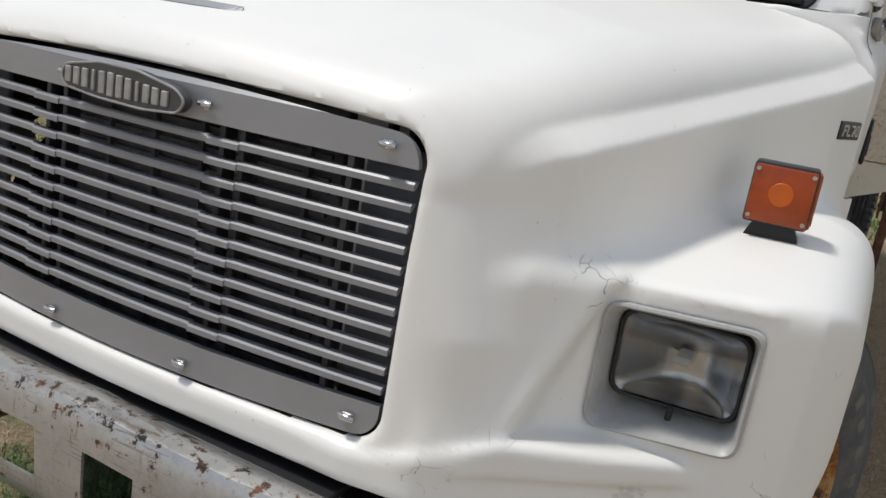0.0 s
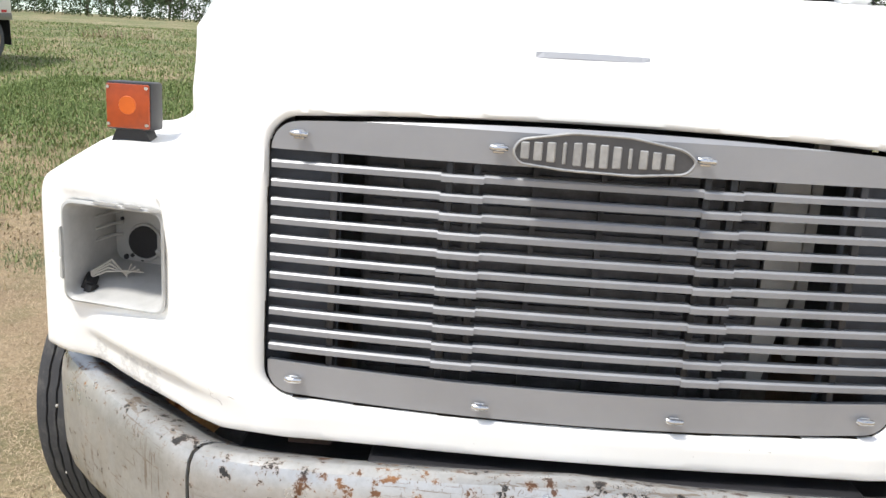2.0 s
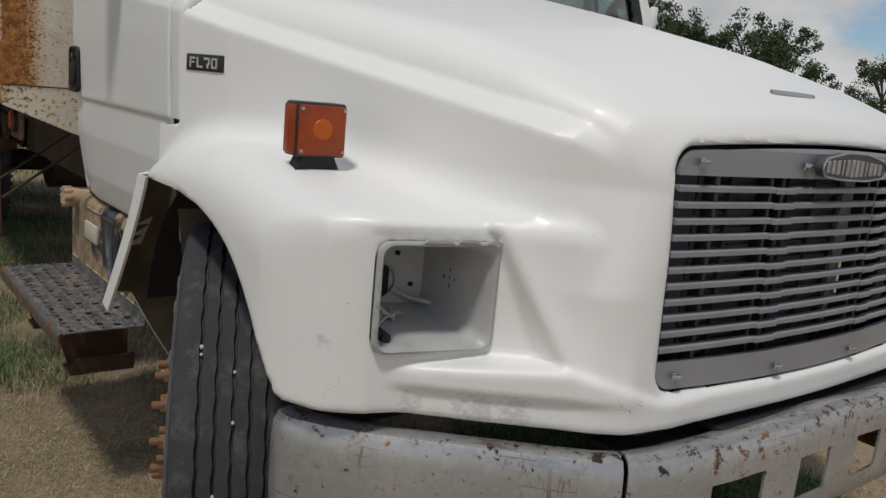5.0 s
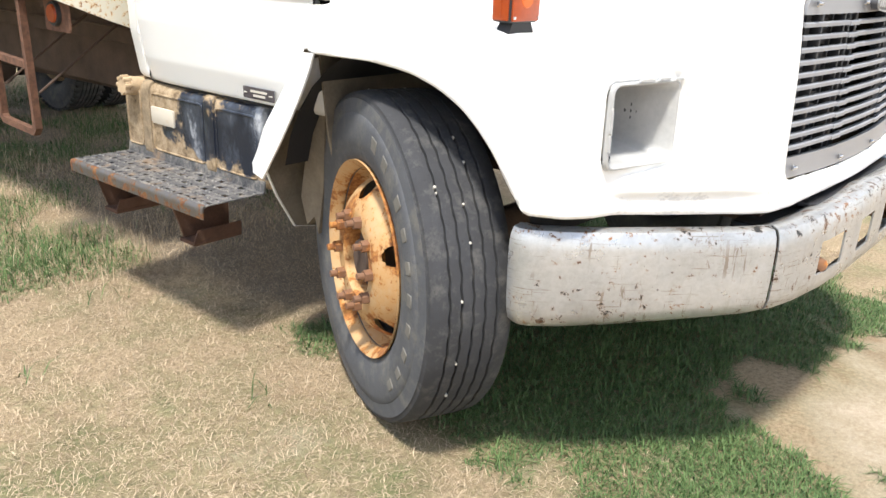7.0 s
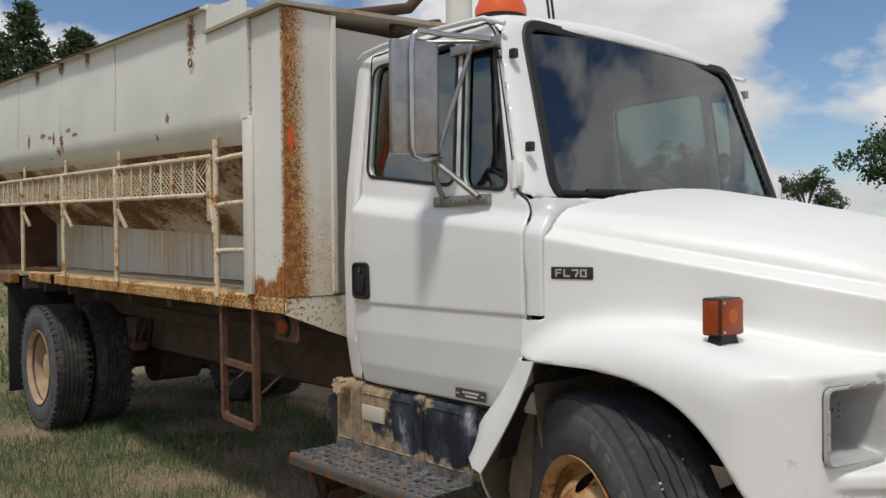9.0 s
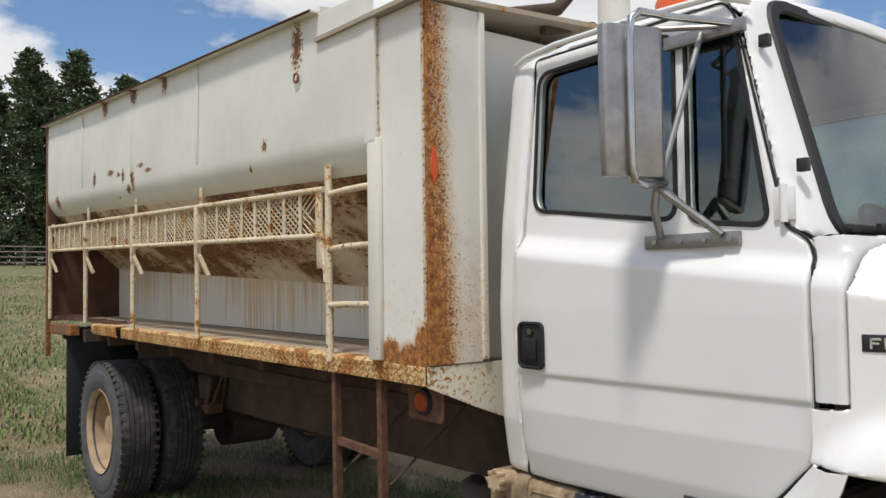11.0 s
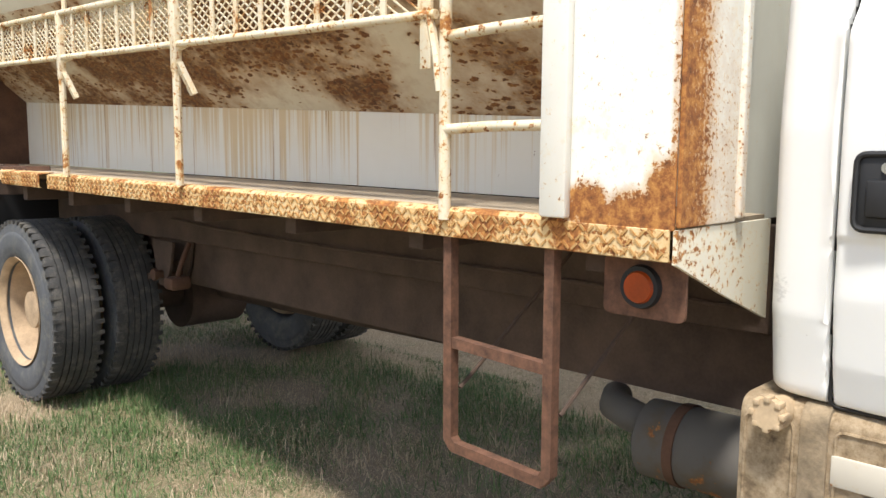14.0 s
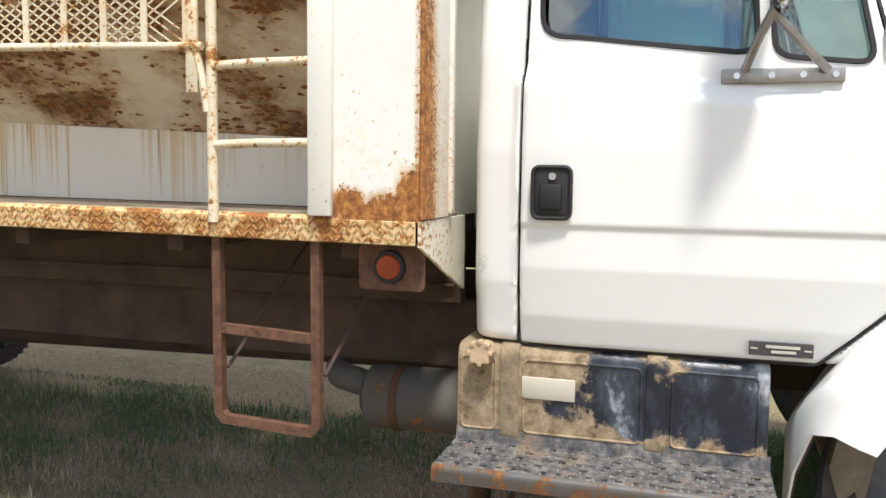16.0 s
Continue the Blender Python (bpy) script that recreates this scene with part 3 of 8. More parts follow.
def add_tube(bm, pts, r, segs=10, square=False, cap=True):
    """A round or square bar swept along a polyline."""
    pts = [Vector(p) for p in pts]
    rings, up = [], None
    for i, p in enumerate(pts):
        a = (pts[i] - pts[i - 1]).normalized() if i else (pts[1] - pts[0]).normalized()
        b = (pts[i + 1] - pts[i]).normalized() if i + 1 < len(pts) else a
        t = (a + b).normalized()
        if up is None:
            up = Vector((0, 0, 1)) if abs(t.z) < 0.9 else Vector((0, 1, 0))
        side = t.cross(up).normalized()
        up = side.cross(t).normalized()
        stretch = 1 / max(0.5, math.cos(a.angle(b, 0) / 2))
        count = 4 if square else segs
        ring = []
        for k in range(count):
            q = 2 * math.pi * (k + (0.5 if square else 0)) / count
            ring.append(bm.verts.new(p + (side * math.cos(q) + up * math.sin(q)) * r * (1.414 if square else 1) * (stretch if i and i + 1 < len(pts) else 1)))
        rings.append(ring)
    for a, b in zip(rings, rings[1:]):
        for k in range(len(a)):
            bm.faces.new((a[k], a[(k + 1) % len(a)], b[(k + 1) % len(a)], b[k]))
    if cap:
        bm.faces.new(list(reversed(rings[0])))
        bm.faces.new(rings[-1])


def add_cyl(bm, a, b, r, r2=None, segs=24):
    a, b = Vector(a), Vector(b)
    m = Matrix.Translation((a + b) / 2) @ (b - a).to_track_quat("Z", "Y").to_matrix().to_4x4()
    return bmesh.ops.create_cone(bm, cap_ends=True, segments=segs, radius1=r, radius2=r if r2 is None else r2, depth=(b - a).length, matrix=m)["verts"]


def add_prism(bm, outline, a, b, axis=0, bevel=0.0):
    """An outline in the two axes other than `axis`, pulled from a to b along it."""
    def put(u, v, w):
        c = [u, v]
        c.insert(axis, w)
        return bm.verts.new(c)
    lo, hi = [put(u, v, a) for u, v in outline], [put(u, v, b) for u, v in outline]
    n = len(outline)
    faces = [bm.faces.new(lo), bm.faces.new(hi)] + [bm.faces.new((lo[i], lo[(i + 1) % n], hi[(i + 1) % n], hi[i])) for i in range(n)]
    if bevel:
        bmesh.ops.recalc_face_normals(bm, faces=faces)
        bmesh.ops.bevel(bm, geom=list({e for f in faces for e in f.edges}), offset=bevel, segments=2, affect="EDGES", profile=0.5)
    return lo + hi


def rounded(pts, r, n=5):
    """The outline with its corners rounded by r."""
    out, k = [], len(pts)
    for i in range(k):
        p, a, b = Vector(pts[i]), Vector(pts[i - 1]), Vector(pts[(i + 1) % k])
        u, v = (a - p), (b - p)
        d = min(r, u.length * 0.45, v.length * 0.45)
        s, e = p + u.normalized() * d, p + v.normalized() * d
        for j in range(n + 1):
            t = j / n
            out.append(tuple(s * (1 - t) ** 2 + p * 2 * t * (1 - t) + e * t * t))
    return out


def revolve(profile, segs=72, wave=None):
    """A ring about the x axis from (x, r) points."""
    bm = bmesh.new()
    rings = []
    for x, r in profile:
        ring = []
        for k in range(segs):
            q = 2 * math.pi * k / segs
            dx = wave(x, r, q) if wave else 0
            ring.append(bm.verts.new((x + dx, r * math.cos(q), r * math.sin(q))))
        rings.append(ring)
    for a, b in zip(rings, rings[1:]):
        for k in range(segs):
            bm.faces.new((a[k], b[k], b[(k + 1) % segs], a[(k + 1) % segs]))
    return bm


# smooth solids, as fields whose zero is the surface
def smin(a, b, k):
    h = np.clip(0.5 + 0.5 * (b - a) / k, 0, 1)
    return b + (a - b) * h - k * h * (1 - h)


def smax(a, b, k):
    return -smin(-a, -b, k)


def poly_field(u, v, pts):
    """Signed distance to an outline, negative inside."""
    if u.ndim == 3:
        # on a full grid the outline's plane need be worked out only once
        for cut in ((slice(0, 1), slice(None), slice(None)), (slice(None), slice(0, 1), slice(None))):
            if np.array_equal(np.broadcast_to(u[cut], u.shape), u) and np.array_equal(np.broadcast_to(v[cut], v.shape), v):
                flat = u[cut].shape
                return np.broadcast_to(poly_field(u[cut].ravel(), v[cut].ravel(), pts).reshape(flat), u.shape)
    best, sign = np.full(u.shape, 1e9), np.ones(u.shape)
    for (ax, ay), (bx, by) in zip(pts, pts[1:] + pts[:1]):
        ex, ey = bx - ax, by - ay
        wx, wy = u - ax, v - ay
        t = np.clip((wx * ex + wy * ey) / (ex * ex + ey * ey), 0, 1)
        best = np.minimum(best, (wx - ex * t) ** 2 + (wy - ey * t) ** 2)
        c1, c2, c3 = v >= ay, v < by, ex * wy > ey * wx
        sign = np.where((c1 & c2 & c3) | (~c1 & ~c2 & ~c3), -sign, sign)
    return sign * np.sqrt(best)


def surface(name, field, lo, hi, step, materials, parent, label="", inner=None):
    """A mesh on the zero of a field, by surface nets. inner: a field that is positive on faces of the second material."""
    n = [int(math.ceil((b - a) / step)) + 1 for a, b in zip(lo, hi)]
    ax = [a + step * np.arange(k) for a, k in zip(lo, n)]
    f = field(*np.meshgrid(*ax, indexing="ij"))
    ins = f < 0
    total, count = np.zeros((n[0] - 1, n[1] - 1, n[2] - 1, 3)), np.zeros((n[0] - 1, n[1] - 1, n[2] - 1))
    corners = [(i, j, k) for i in (0, 1) for j in (0, 1) for k in (0, 1)]
    cut = lambda g, c: g[c[0]:n[0] - 1 + c[0], c[1]:n[1] - 1 + c[1], c[2]:n[2] - 1 + c[2]]
    for c in corners:
        for d in range(3):
            if c[d]:
                continue
            e = list(c)
            e[d] = 1
            fa, fb = cut(f, c), cut(f, e)
            x = (fa < 0) != (fb < 0)
            t = np.where(x, fa / np.where(x, fa - fb, 1), 0)
            for q in range(3):
                total[..., q] += np.where(x, c[q] + (t if q == d else 0), 0)
            count += x
    has = count > 0
    index = np.full(has.shape, -1)
    index[has] = np.arange(has.sum())
    cell = np.argwhere(has)
    verts = np.array(lo) + step * (cell + total[has] / count[has][:, None])
    for _ in range(3):
        e = step * 0.2
        v = field(*verts.T)
        g = np.stack([field(*(verts + e * np.eye(3)[q]).T) - field(*(verts - e * np.eye(3)[q]).T) for q in range(3)], 1) / (2 * e)
        move = -(v / np.maximum((g * g).sum(1), 0.2))[:, None] * g
        size = np.linalg.norm(move, axis=1, keepdims=True)
        verts = verts + move * np.minimum(1, 0.5 * step / np.maximum(size, 1e-9))
    quads = []
    for d in range(3):
        a, b = (d + 1) % 3, (d + 2) % 3
        s0, s1 = [slice(None)] * 3, [slice(None)] * 3
        s0[d], s1[d] = slice(0, n[d] - 1), slice(1, n[d])
        x = ins[tuple(s0)] != ins[tuple(s1)]
        inside_first = ins[tuple(s0)]
        p = np.argwhere(x)
        ok = (p[:, a] > 0) & (p[:, b] > 0) & (p[:, a] < n[a] - 1) & (p[:, b] < n[b] - 1)
        p = p[ok]
        ring = []
        for da, db in ((1, 1), (0, 1), (0, 0), (1, 0)):
            c = p.copy()
            c[:, a] -= da
            c[:, b] -= db
            ring.append(index[c[:, 0], c[:, 1], c[:, 2]])
        q = np.stack(ring, 1)
        flip = ~inside_first[p[:, 0], p[:, 1], p[:, 2]]
        q[flip] = q[flip][:, ::-1]
        quads.append(q)
    quads = np.concatenate(quads)
    quads = quads[(quads >= 0).all(1)]
    me = bpy.data.meshes.new(name)
    me.from_pydata(verts.tolist(), [], quads.tolist())
    for m in materials:
        me.materials.append(m)
    if inner is not None:
        c = verts[quads].mean(1)
        me.polygons.foreach_set("material_index", (inner(*c.T) > 0).astype(np.int32))
    me.shade_smooth()
    me.set_sharp_from_angle(angle=radians(50))
    return mesh_object(name, me, parent, label)


# ================= the truck =================
truck = thing("truck", "white conventional medium-duty truck with rusty bumper parked on dry grass", "truck")


def lerp(v, xs, ys):
    return np.interp(v, xs, ys)


# ---- hood with its fenders ----
def hood_solid(x, y, z):
    a = np.abs(x)
    crease = lerp(y, [0.04, 0.08, 0.14, 0.238, 0.464, 0.735, 0.97, 1.3], [1.28, 1.335, 1.368, 1.39, 1.432, 1.482, 1.527, 1.59])
    side = lerp(y, [-0.1, 0.0, 0.06, 0.14, 0.3, 0.5, 0.72, 1.02, 1.35], [0.54, 0.588, 0.624, 0.667, 0.728, 0.792, 0.864, 0.965, 1.042])
    over = np.maximum(0, z - crease - 0.016)
    step = np.clip((crease + 0.018 - z) / 0.036, 0, 1)
    ledge = 0.042 * step * lerp(y, [0.06, 0.17], [0, 1])
    wide = 0.065 * np.clip((1.27 - z) / 0.2, 0, 1) * np.clip((0.42 - y) / 0.4, 0, 1)
    side = side - 0.12 * over - 1.9 * over * over + ledge + wide
    top = lerp(y, [-0.06, 0.02, 0.12, 0.3, 0.5, 0.9, 1.35], [1.385, 1.435, 1.483, 1.553, 1.612, 1.70, 1.785]) - 0.085 * (a / 0.85) ** 2
    front = -0.044 + 0.04 * (a / 0.6) ** 2 + 0.03 * np.clip(z - 0.9, 0, 1)
    core = smax(smax((a - side) * 0.95, (z - top) * 0.95, 0.09), front - y, 0.075)
    crest = lerp(y, [0.15, 0.3, 0.45, 0.6, 0.8, 1.0, 1.12, 1.2, 1.27, 1.34], [1.168, 1.193, 1.222, 1.248, 1.267, 1.258, 1.235, 1.20, 1.15, 1.07])
    face = lerp(a, [0.62, 0.70, 0.80, 1.03, 1.1, 1.17], [0.06, 0.115, 0.205, 0.266, 0.32, 0.46])
    fender = smax(smax((a - 1.162) * 0.97, z - crest, 0.15), (face - y) * 0.8, 0.030)
    skirt_face = lerp(a, [0.5, 0.62, 0.68, 0.85, 1.0, 1.08, 1.14], [-0.03, -0.012, 0.02, 0.15, 0.278, 0.36, 0.48])
    lip = 0.014 * np.clip((0.872 - z) / 0.012, 0, 1) * lerp(a, [0.60, 0.72], [0, 1])
    skirt = smax(smax(a - 1.15, (skirt_face + lip - y) * 0.78, 0.02), z - lerp(a, [0.54, 0.62, 0.72, 1.1], [0.868, 0.895, 0.928, 0.90]), 0.016)
    body = smin(core, fender, np.maximum(0.012, lerp(z, [1.0, 1.16], [0.02, 0.075]) * lerp(a, [0.62, 0.70], [0.0, 1.0])))
    # the slanting flank between the nose and the headlamp pocket
    slant = lerp(z, [0.86, 0.93, 1.147, 1.22], [0.700, 0.727, 0.800, 0.83])
    flank = smax((-0.012 + 0.62 * (a - 0.62) + 0.30 * (z - 0.87) - y) * 0.8, (a - slant) * 0.9, 0.010)
    flank = smax(smax(smax(flank, z - 1.20, 0.05), 0.605 - a, 0.03), 0.86 - z, 0.03)
    body = smin(body, flank, 0.018)
    floor = lerp(a, [0.62, 0.70, 0.80, 1.03, 1.2], [0.06, 0.125, 0.205, 0.266, 0.30])
    pocket = np.maximum(np.maximum((slant + 0.004 - a) * 0.9, z - 1.155), (y - floor) * 0.8)
    body = smax(body, -pocket, 0.026)
    return smin(body, skirt, 0.012)


ARCH = rounded([(0.405, 0.5), (0.405, 0.8), (0.424, 0.83), (0.497, 0.944), (0.56, 1.01), (0.622, 1.058), (0.70, 1.095), (0.797, 1.122), (0.95, 1.137), (1.13, 1.134), (1.6, 1.12), (1.6, 0.5)], 0.035, 4)


def rect_field(u, v, cu, cv, hu, hv, r):
    du, dv = np.abs(u - cu) - hu + r, np.abs(v - cv) - hv + r
    return np.hypot(np.maximum(du, 0), np.maximum(dv, 0)) + np.minimum(np.maximum(du, dv), 0) - r


def hood_field(x, y, z):
    a = np.abs(x)
    d = hood_solid(x, y, z)
    shell = smax(d, -(d + 0.034), 0.006)
    shell = smax(shell, 0.805 - z + 0.02 * np.clip(a - 0.66, 0, 1), 0.012)
    shell = smax(shell, -np.maximum(poly_field(y, z, ARCH), 0.5 - a), 0.014)
    arc = 0.02 * (1 - (a / 0.55) ** 2)
    hole = rect_field(a, z - np.where(z > 1.1, arc, -arc * 0.5), 0, 1.1170, 0.5445, 0.2400, 0.05)
    shell = smax(shell, -np.maximum(hole, y - 0.12), 0.018)
    lamp = rect_field(a, z, 0.912, 1.041, 0.112, 0.101, 0.026)
    shell = smax(shell, -np.maximum(np.maximum(lamp, y - 0.5), 0.1 - y), 0.007)
    return np.maximum(shell, np.where(z > 1.272, y - 1.224, y - 1.312))


# faces below the outer skin, opening rims too, take the dark shaded dust
hood = surface("hood", hood_field, (-1.2, -0.09, 0.74), (1.2, 1.34, 1.83), 0.0099, [M["white"], M["arch_dirt_shade"]], truck,
               "white fibreglass hood with flared fenders, chipped at the corners", inner=lambda x, y, z: -(hood_solid(x, y, z) + 0.0165))


# ---- cab ----
def cab_side(y, z):
    belt = 1.585 + 0.105 * (y - 1.22)
    low = lerp(z, [0.88, 0.92, 1.0, 1.15, 1.5], [0.975, 0.99, 1.015, 1.04, 1.052])
    high = 1.002 - 0.115 * (z - 1.68)
    w = np.clip((z - belt + 0.03) / 0.09, 0, 1)
    w = w * w * (3 - 2 * w)
    low = low - 0.007 * np.clip((1.279 - z) / 0.008, 0, 1)
    u = np.clip((y - 2.38) / 0.06, 0, 1)
    u = u * u * (3 - 2 * u)
    post = lerp(z, [0.88, 0.93, 1.1, 1.5, 1.8, 2.4], [0.98, 0.995, 1.022, 1.03, 1.012, 0.935])
    return (low * (1 - w) + high * w) * (1 - u) + post * u - 0.05 * np.clip((y - 2.2) / 0.35, 0, 1) ** 2


def cab_solid(x, y, z):
    a = np.abs(x)
    roof = lerp(y, [1.4, 1.6, 1.8, 2.2, 2.6], [2.44, 2.50, 2.525, 2.52, 2.48]) - 0.06 * (a / 0.9) ** 2
    d = smax((a - cab_side(y, z)), z - roof, 0.10)
    front = np.where(z > 1.7, 1.265 + 0.335 * (z - 1.7) + 0.06 * (a / 0.86) ** 2, 1.2)
    d = smax(d, np.maximum((front - y) * 0.93, np.where(z < 1.70, np.where(z > 1.278, 1.231, 1.325) - y, -1)), np.where(z < 1.66, 0.014, 0.05))
    d = smax(d, y - 2.56, 0.06)
    return smax(d, 0.905 - z, 0.025)


DOOR = [(2.408, 0.9), (1.55, 0.9), (1.318, 1.13), (1.318, 1.64), (1.335, 1.69), (1.40, 1.73), (1.575, 2.36), (1.615, 2.405), (2.395, 2.405)]
WIN_MAIN = rounded([(1.744, 1.768), (2.352, 1.845), (2.372, 2.345), (1.787, 2.355)], 0.06)
WIN_VENT = rounded([(1.447, 1.735), (1.700, 1.762), (1.743, 2.345), (1.578, 2.335)], 0.05)
SCREEN = rounded([(-0.865, 1.70), (0.865, 1.70), (0.785, 2.415), (-0.785, 2.415)], 0.09)


def cab_field(x, y, z):
    a = np.abs(x)
    d = cab_solid(x, y, z)
    shell = smax(d, -(d + 0.045), 0.006)
    shell = smax(shell, -np.maximum(poly_field(y, z, DOOR) - 0.005, 0.86 - a), 0.005)
    return smax(shell, -np.maximum(poly_field(x, z, SCREEN), y - 1.72), 0.012)


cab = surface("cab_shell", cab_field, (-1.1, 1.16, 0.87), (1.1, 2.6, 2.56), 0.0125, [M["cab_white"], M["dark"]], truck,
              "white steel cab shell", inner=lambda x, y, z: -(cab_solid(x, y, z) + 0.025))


def door_field(sign):
    def field(x, y, z):
        a = x * sign
        s = cab_side(y, z)
        d = smax(a - s, s - 0.04 - a, 0.01)
        d = smax(d, poly_field(y, z, DOOR) + 0.005, 0.010)
        hole = np.minimum(poly_field(y, z, WIN_MAIN), poly_field(y, z, WIN_VENT))
        return smax(d, -hole, 0.008)
    return field


def strip(name, outline, width, depth, at, parent, material, axis=0):
    """A seal or dark strip that follows a closed outline; at(u, v) gives the third coordinate."""
    bm = bmesh.new()
    n = len(outline)
    rings = []
    for i in range(n):
        p, q, r = Vector(outline[i - 1]), Vector(outline[i]), Vector(outline[(i + 1) % n])
        t = (r - p).normalized()
        nrm = Vector((t.y, -t.x))
        ring = []
        for w, dd in ((-0.5, 0), (-0.35, 1), (0.35, 1), (0.5, 0)):
            c = q + nrm * w * width
            pos = [c.x, c.y]
            pos.insert(axis, at(c.x, c.y) + depth * dd)
            ring.append(bm.verts.new(pos))
        rings.append(ring)
    for i in range(n):
        a, b = rings[i], rings[(i + 1) % n]
        for k in range(3):
            bm.faces.new((a[k], a[k + 1], b[k + 1], b[k]))
    return part(name, bm, material, parent)


def pane(name, outline, at, parent, axis=0):
    bm = bmesh.new()
    verts = []
    for u, v in outline:
        c = [u, v]
        c.insert(axis, at(u, v))
        verts.append(bm.verts.new(c))
    f = bm.faces.new(verts)
    bmesh.ops.solidify(bm, geom=[f], thickness=0.004)
    ob = part(name, bm, M["glass"], parent, smooth=False)
    ob.visible_shadow = False
    return ob


for sign in (-1, 1):
    lo = (-1.1, 1.28, 0.87) if sign < 0 else (0.82, 1.28, 0.87)
    hi = (-0.82, 2.45, 2.43) if sign < 0 else (1.1, 2.45, 2.43)
    door = surface("door", door_field(sign), lo, hi, 0.0097, [M["cab_white"]], truck, "white cab door with a ridge line, closed")
    side_at = lambda u, v, s=sign: s * float(cab_side(np.float64(u), np.float64(v)))
    # black strip laid over the door outline, standing in for the shaded gap
    strip("door_gap_strip", rounded(DOOR, 0.02, 3), 0.0085, sign * 0.0015, side_at, door, M["seal"])
    for outline in (WIN_MAIN, WIN_VENT):
        strip("window_seal", outline, 0.016, sign * 0.006, side_at, door, M["seal"])
        pane("window_pane", outline, lambda u, v, s=sign: side_at(u, v) - s * 0.02, door)
    bm = bmesh.new()
    x0 = sign * 1.047
    frame_outline = rounded([(2.245, 1.30), (2.357, 1.30), (2.357, 1.45), (2.245, 1.45)], 0.022)
    add_prism(bm, frame_outline, x0 - sign * 0.01, x0 + sign * 0.006, axis=0, bevel=0.002)
    add_tube(bm, [(x0 + sign * 0.007, u, v) for u, v in frame_outline + frame_outline[:1]], 0.0065, 8)
    handle = part("handle", bm, M["seal"], door, "black paddle door handle with keyhole")
    bm = bmesh.new()
    add_box(bm, (min(x0 + sign * 0.004, x0 + sign * 0.018), 2.270, 1.325), (max(x0 + sign * 0.004, x0 + sign * 0.018), 2.335, 1.40), 0.006)
    part("paddle", bm, M["seal"], handle)
    bm = bmesh.new()
    add_cyl(bm, (x0 + sign * 0.006, 2.298, 1.423), (x0 + sign * 0.017, 2.298, 1.423), 0.011)
    part("lock", bm, M["chrome"], handle, "round metal lock")
    for zc in (1.79,):
        bm = bmesh.new()
        xh = sign * 0.985
        add_box(bm, (min(xh, xh + sign * 0.02), 1.375, zc - 0.045), (max(xh, xh + sign * 0.02), 1.43, zc + 0.045), 0.004)
        add_cyl(bm, (xh + sign * 0.02, 1.40, zc - 0.05), (xh + sign * 0.02, 1.40, zc + 0.05), 0.011)
        part("hinge", bm, M["cab_white"], door)

def screen_at(u, v):
    return 1.265 + 0.335 * (v - 1.7) + 0.06 * (u / 0.86) ** 2 + 0.014


def curved_pane(name, outline, at, parent):
    bm = bmesh.new()
    vs = [p[1] for p in outline]
    lo, hi = min(vs), max(vs)
    rows = 12
    grid = []
    for i in range(rows + 1):
        v = lo + (hi - lo) * i / rows
        half = np.interp(v, [1.70, 2.415], [0.865, 0.785])
        if i in (0, rows):
            half -= 0.03
        grid.append([bm.verts.new((half * (2 * k / 20 - 1), at(half * (2 * k / 20 - 1), v), v)) for k in range(21)])
    for a, b in zip(grid, grid[1:]):
        for k in range(20):
            bm.faces.new((a[k], a[k + 1], b[k + 1], b[k]))
    ob = part(name, bm, M["glass"], parent, "tinted one-piece windscreen")
    ob.visible_shadow = False
    return ob


screen = curved_pane("windscreen", SCREEN, screen_at, truck)
strip("windscreen_seal", SCREEN, 0.046, -0.012, lambda u, v: screen_at(u, v) - 0.012, screen, M["seal"], axis=1)

# ---- wheels ----
def tyre_wave(x, r, q):
    return 0.0016 * math.sin(q * 46 + 25 * x) if r > 0.49 and abs(x) < 0.09 else 0.0


def tyre_profile(w=0.135, R=0.52):
    pts = [(w * 0.80, 0.295), (w * 0.93, 0.318), (w * 0.985, 0.345), (w * 0.99, 0.352), (w * 1.0, 0.355), (w * 1.03, 0.385), (w * 1.025, 0.43), (w * 1.0, 0.452), (w * 0.985, 0.454), (w * 0.97, 0.475), (w * 0.945, 0.497), (w * 0.925, 0.499), (w * 0.915, 0.502), (w * 0.90, R - 0.010), (w * 0.82, R - 0.003)]
    n_side = len(pts)
    grooves = [0.070, 0.035, 0.0, -0.035, -0.070]
    for g in grooves:
        pts += [(g + 0.0042, R), (g + 0.003, R - 0.011), (g - 0.003, R - 0.011), (g - 0.0042, R)]
    pts += [(-x, r) for x, r in reversed(pts[:n_side])]
    pts += [(-w * 0.7, 0.285), (w * 0.7, 0.285)]
    return pts


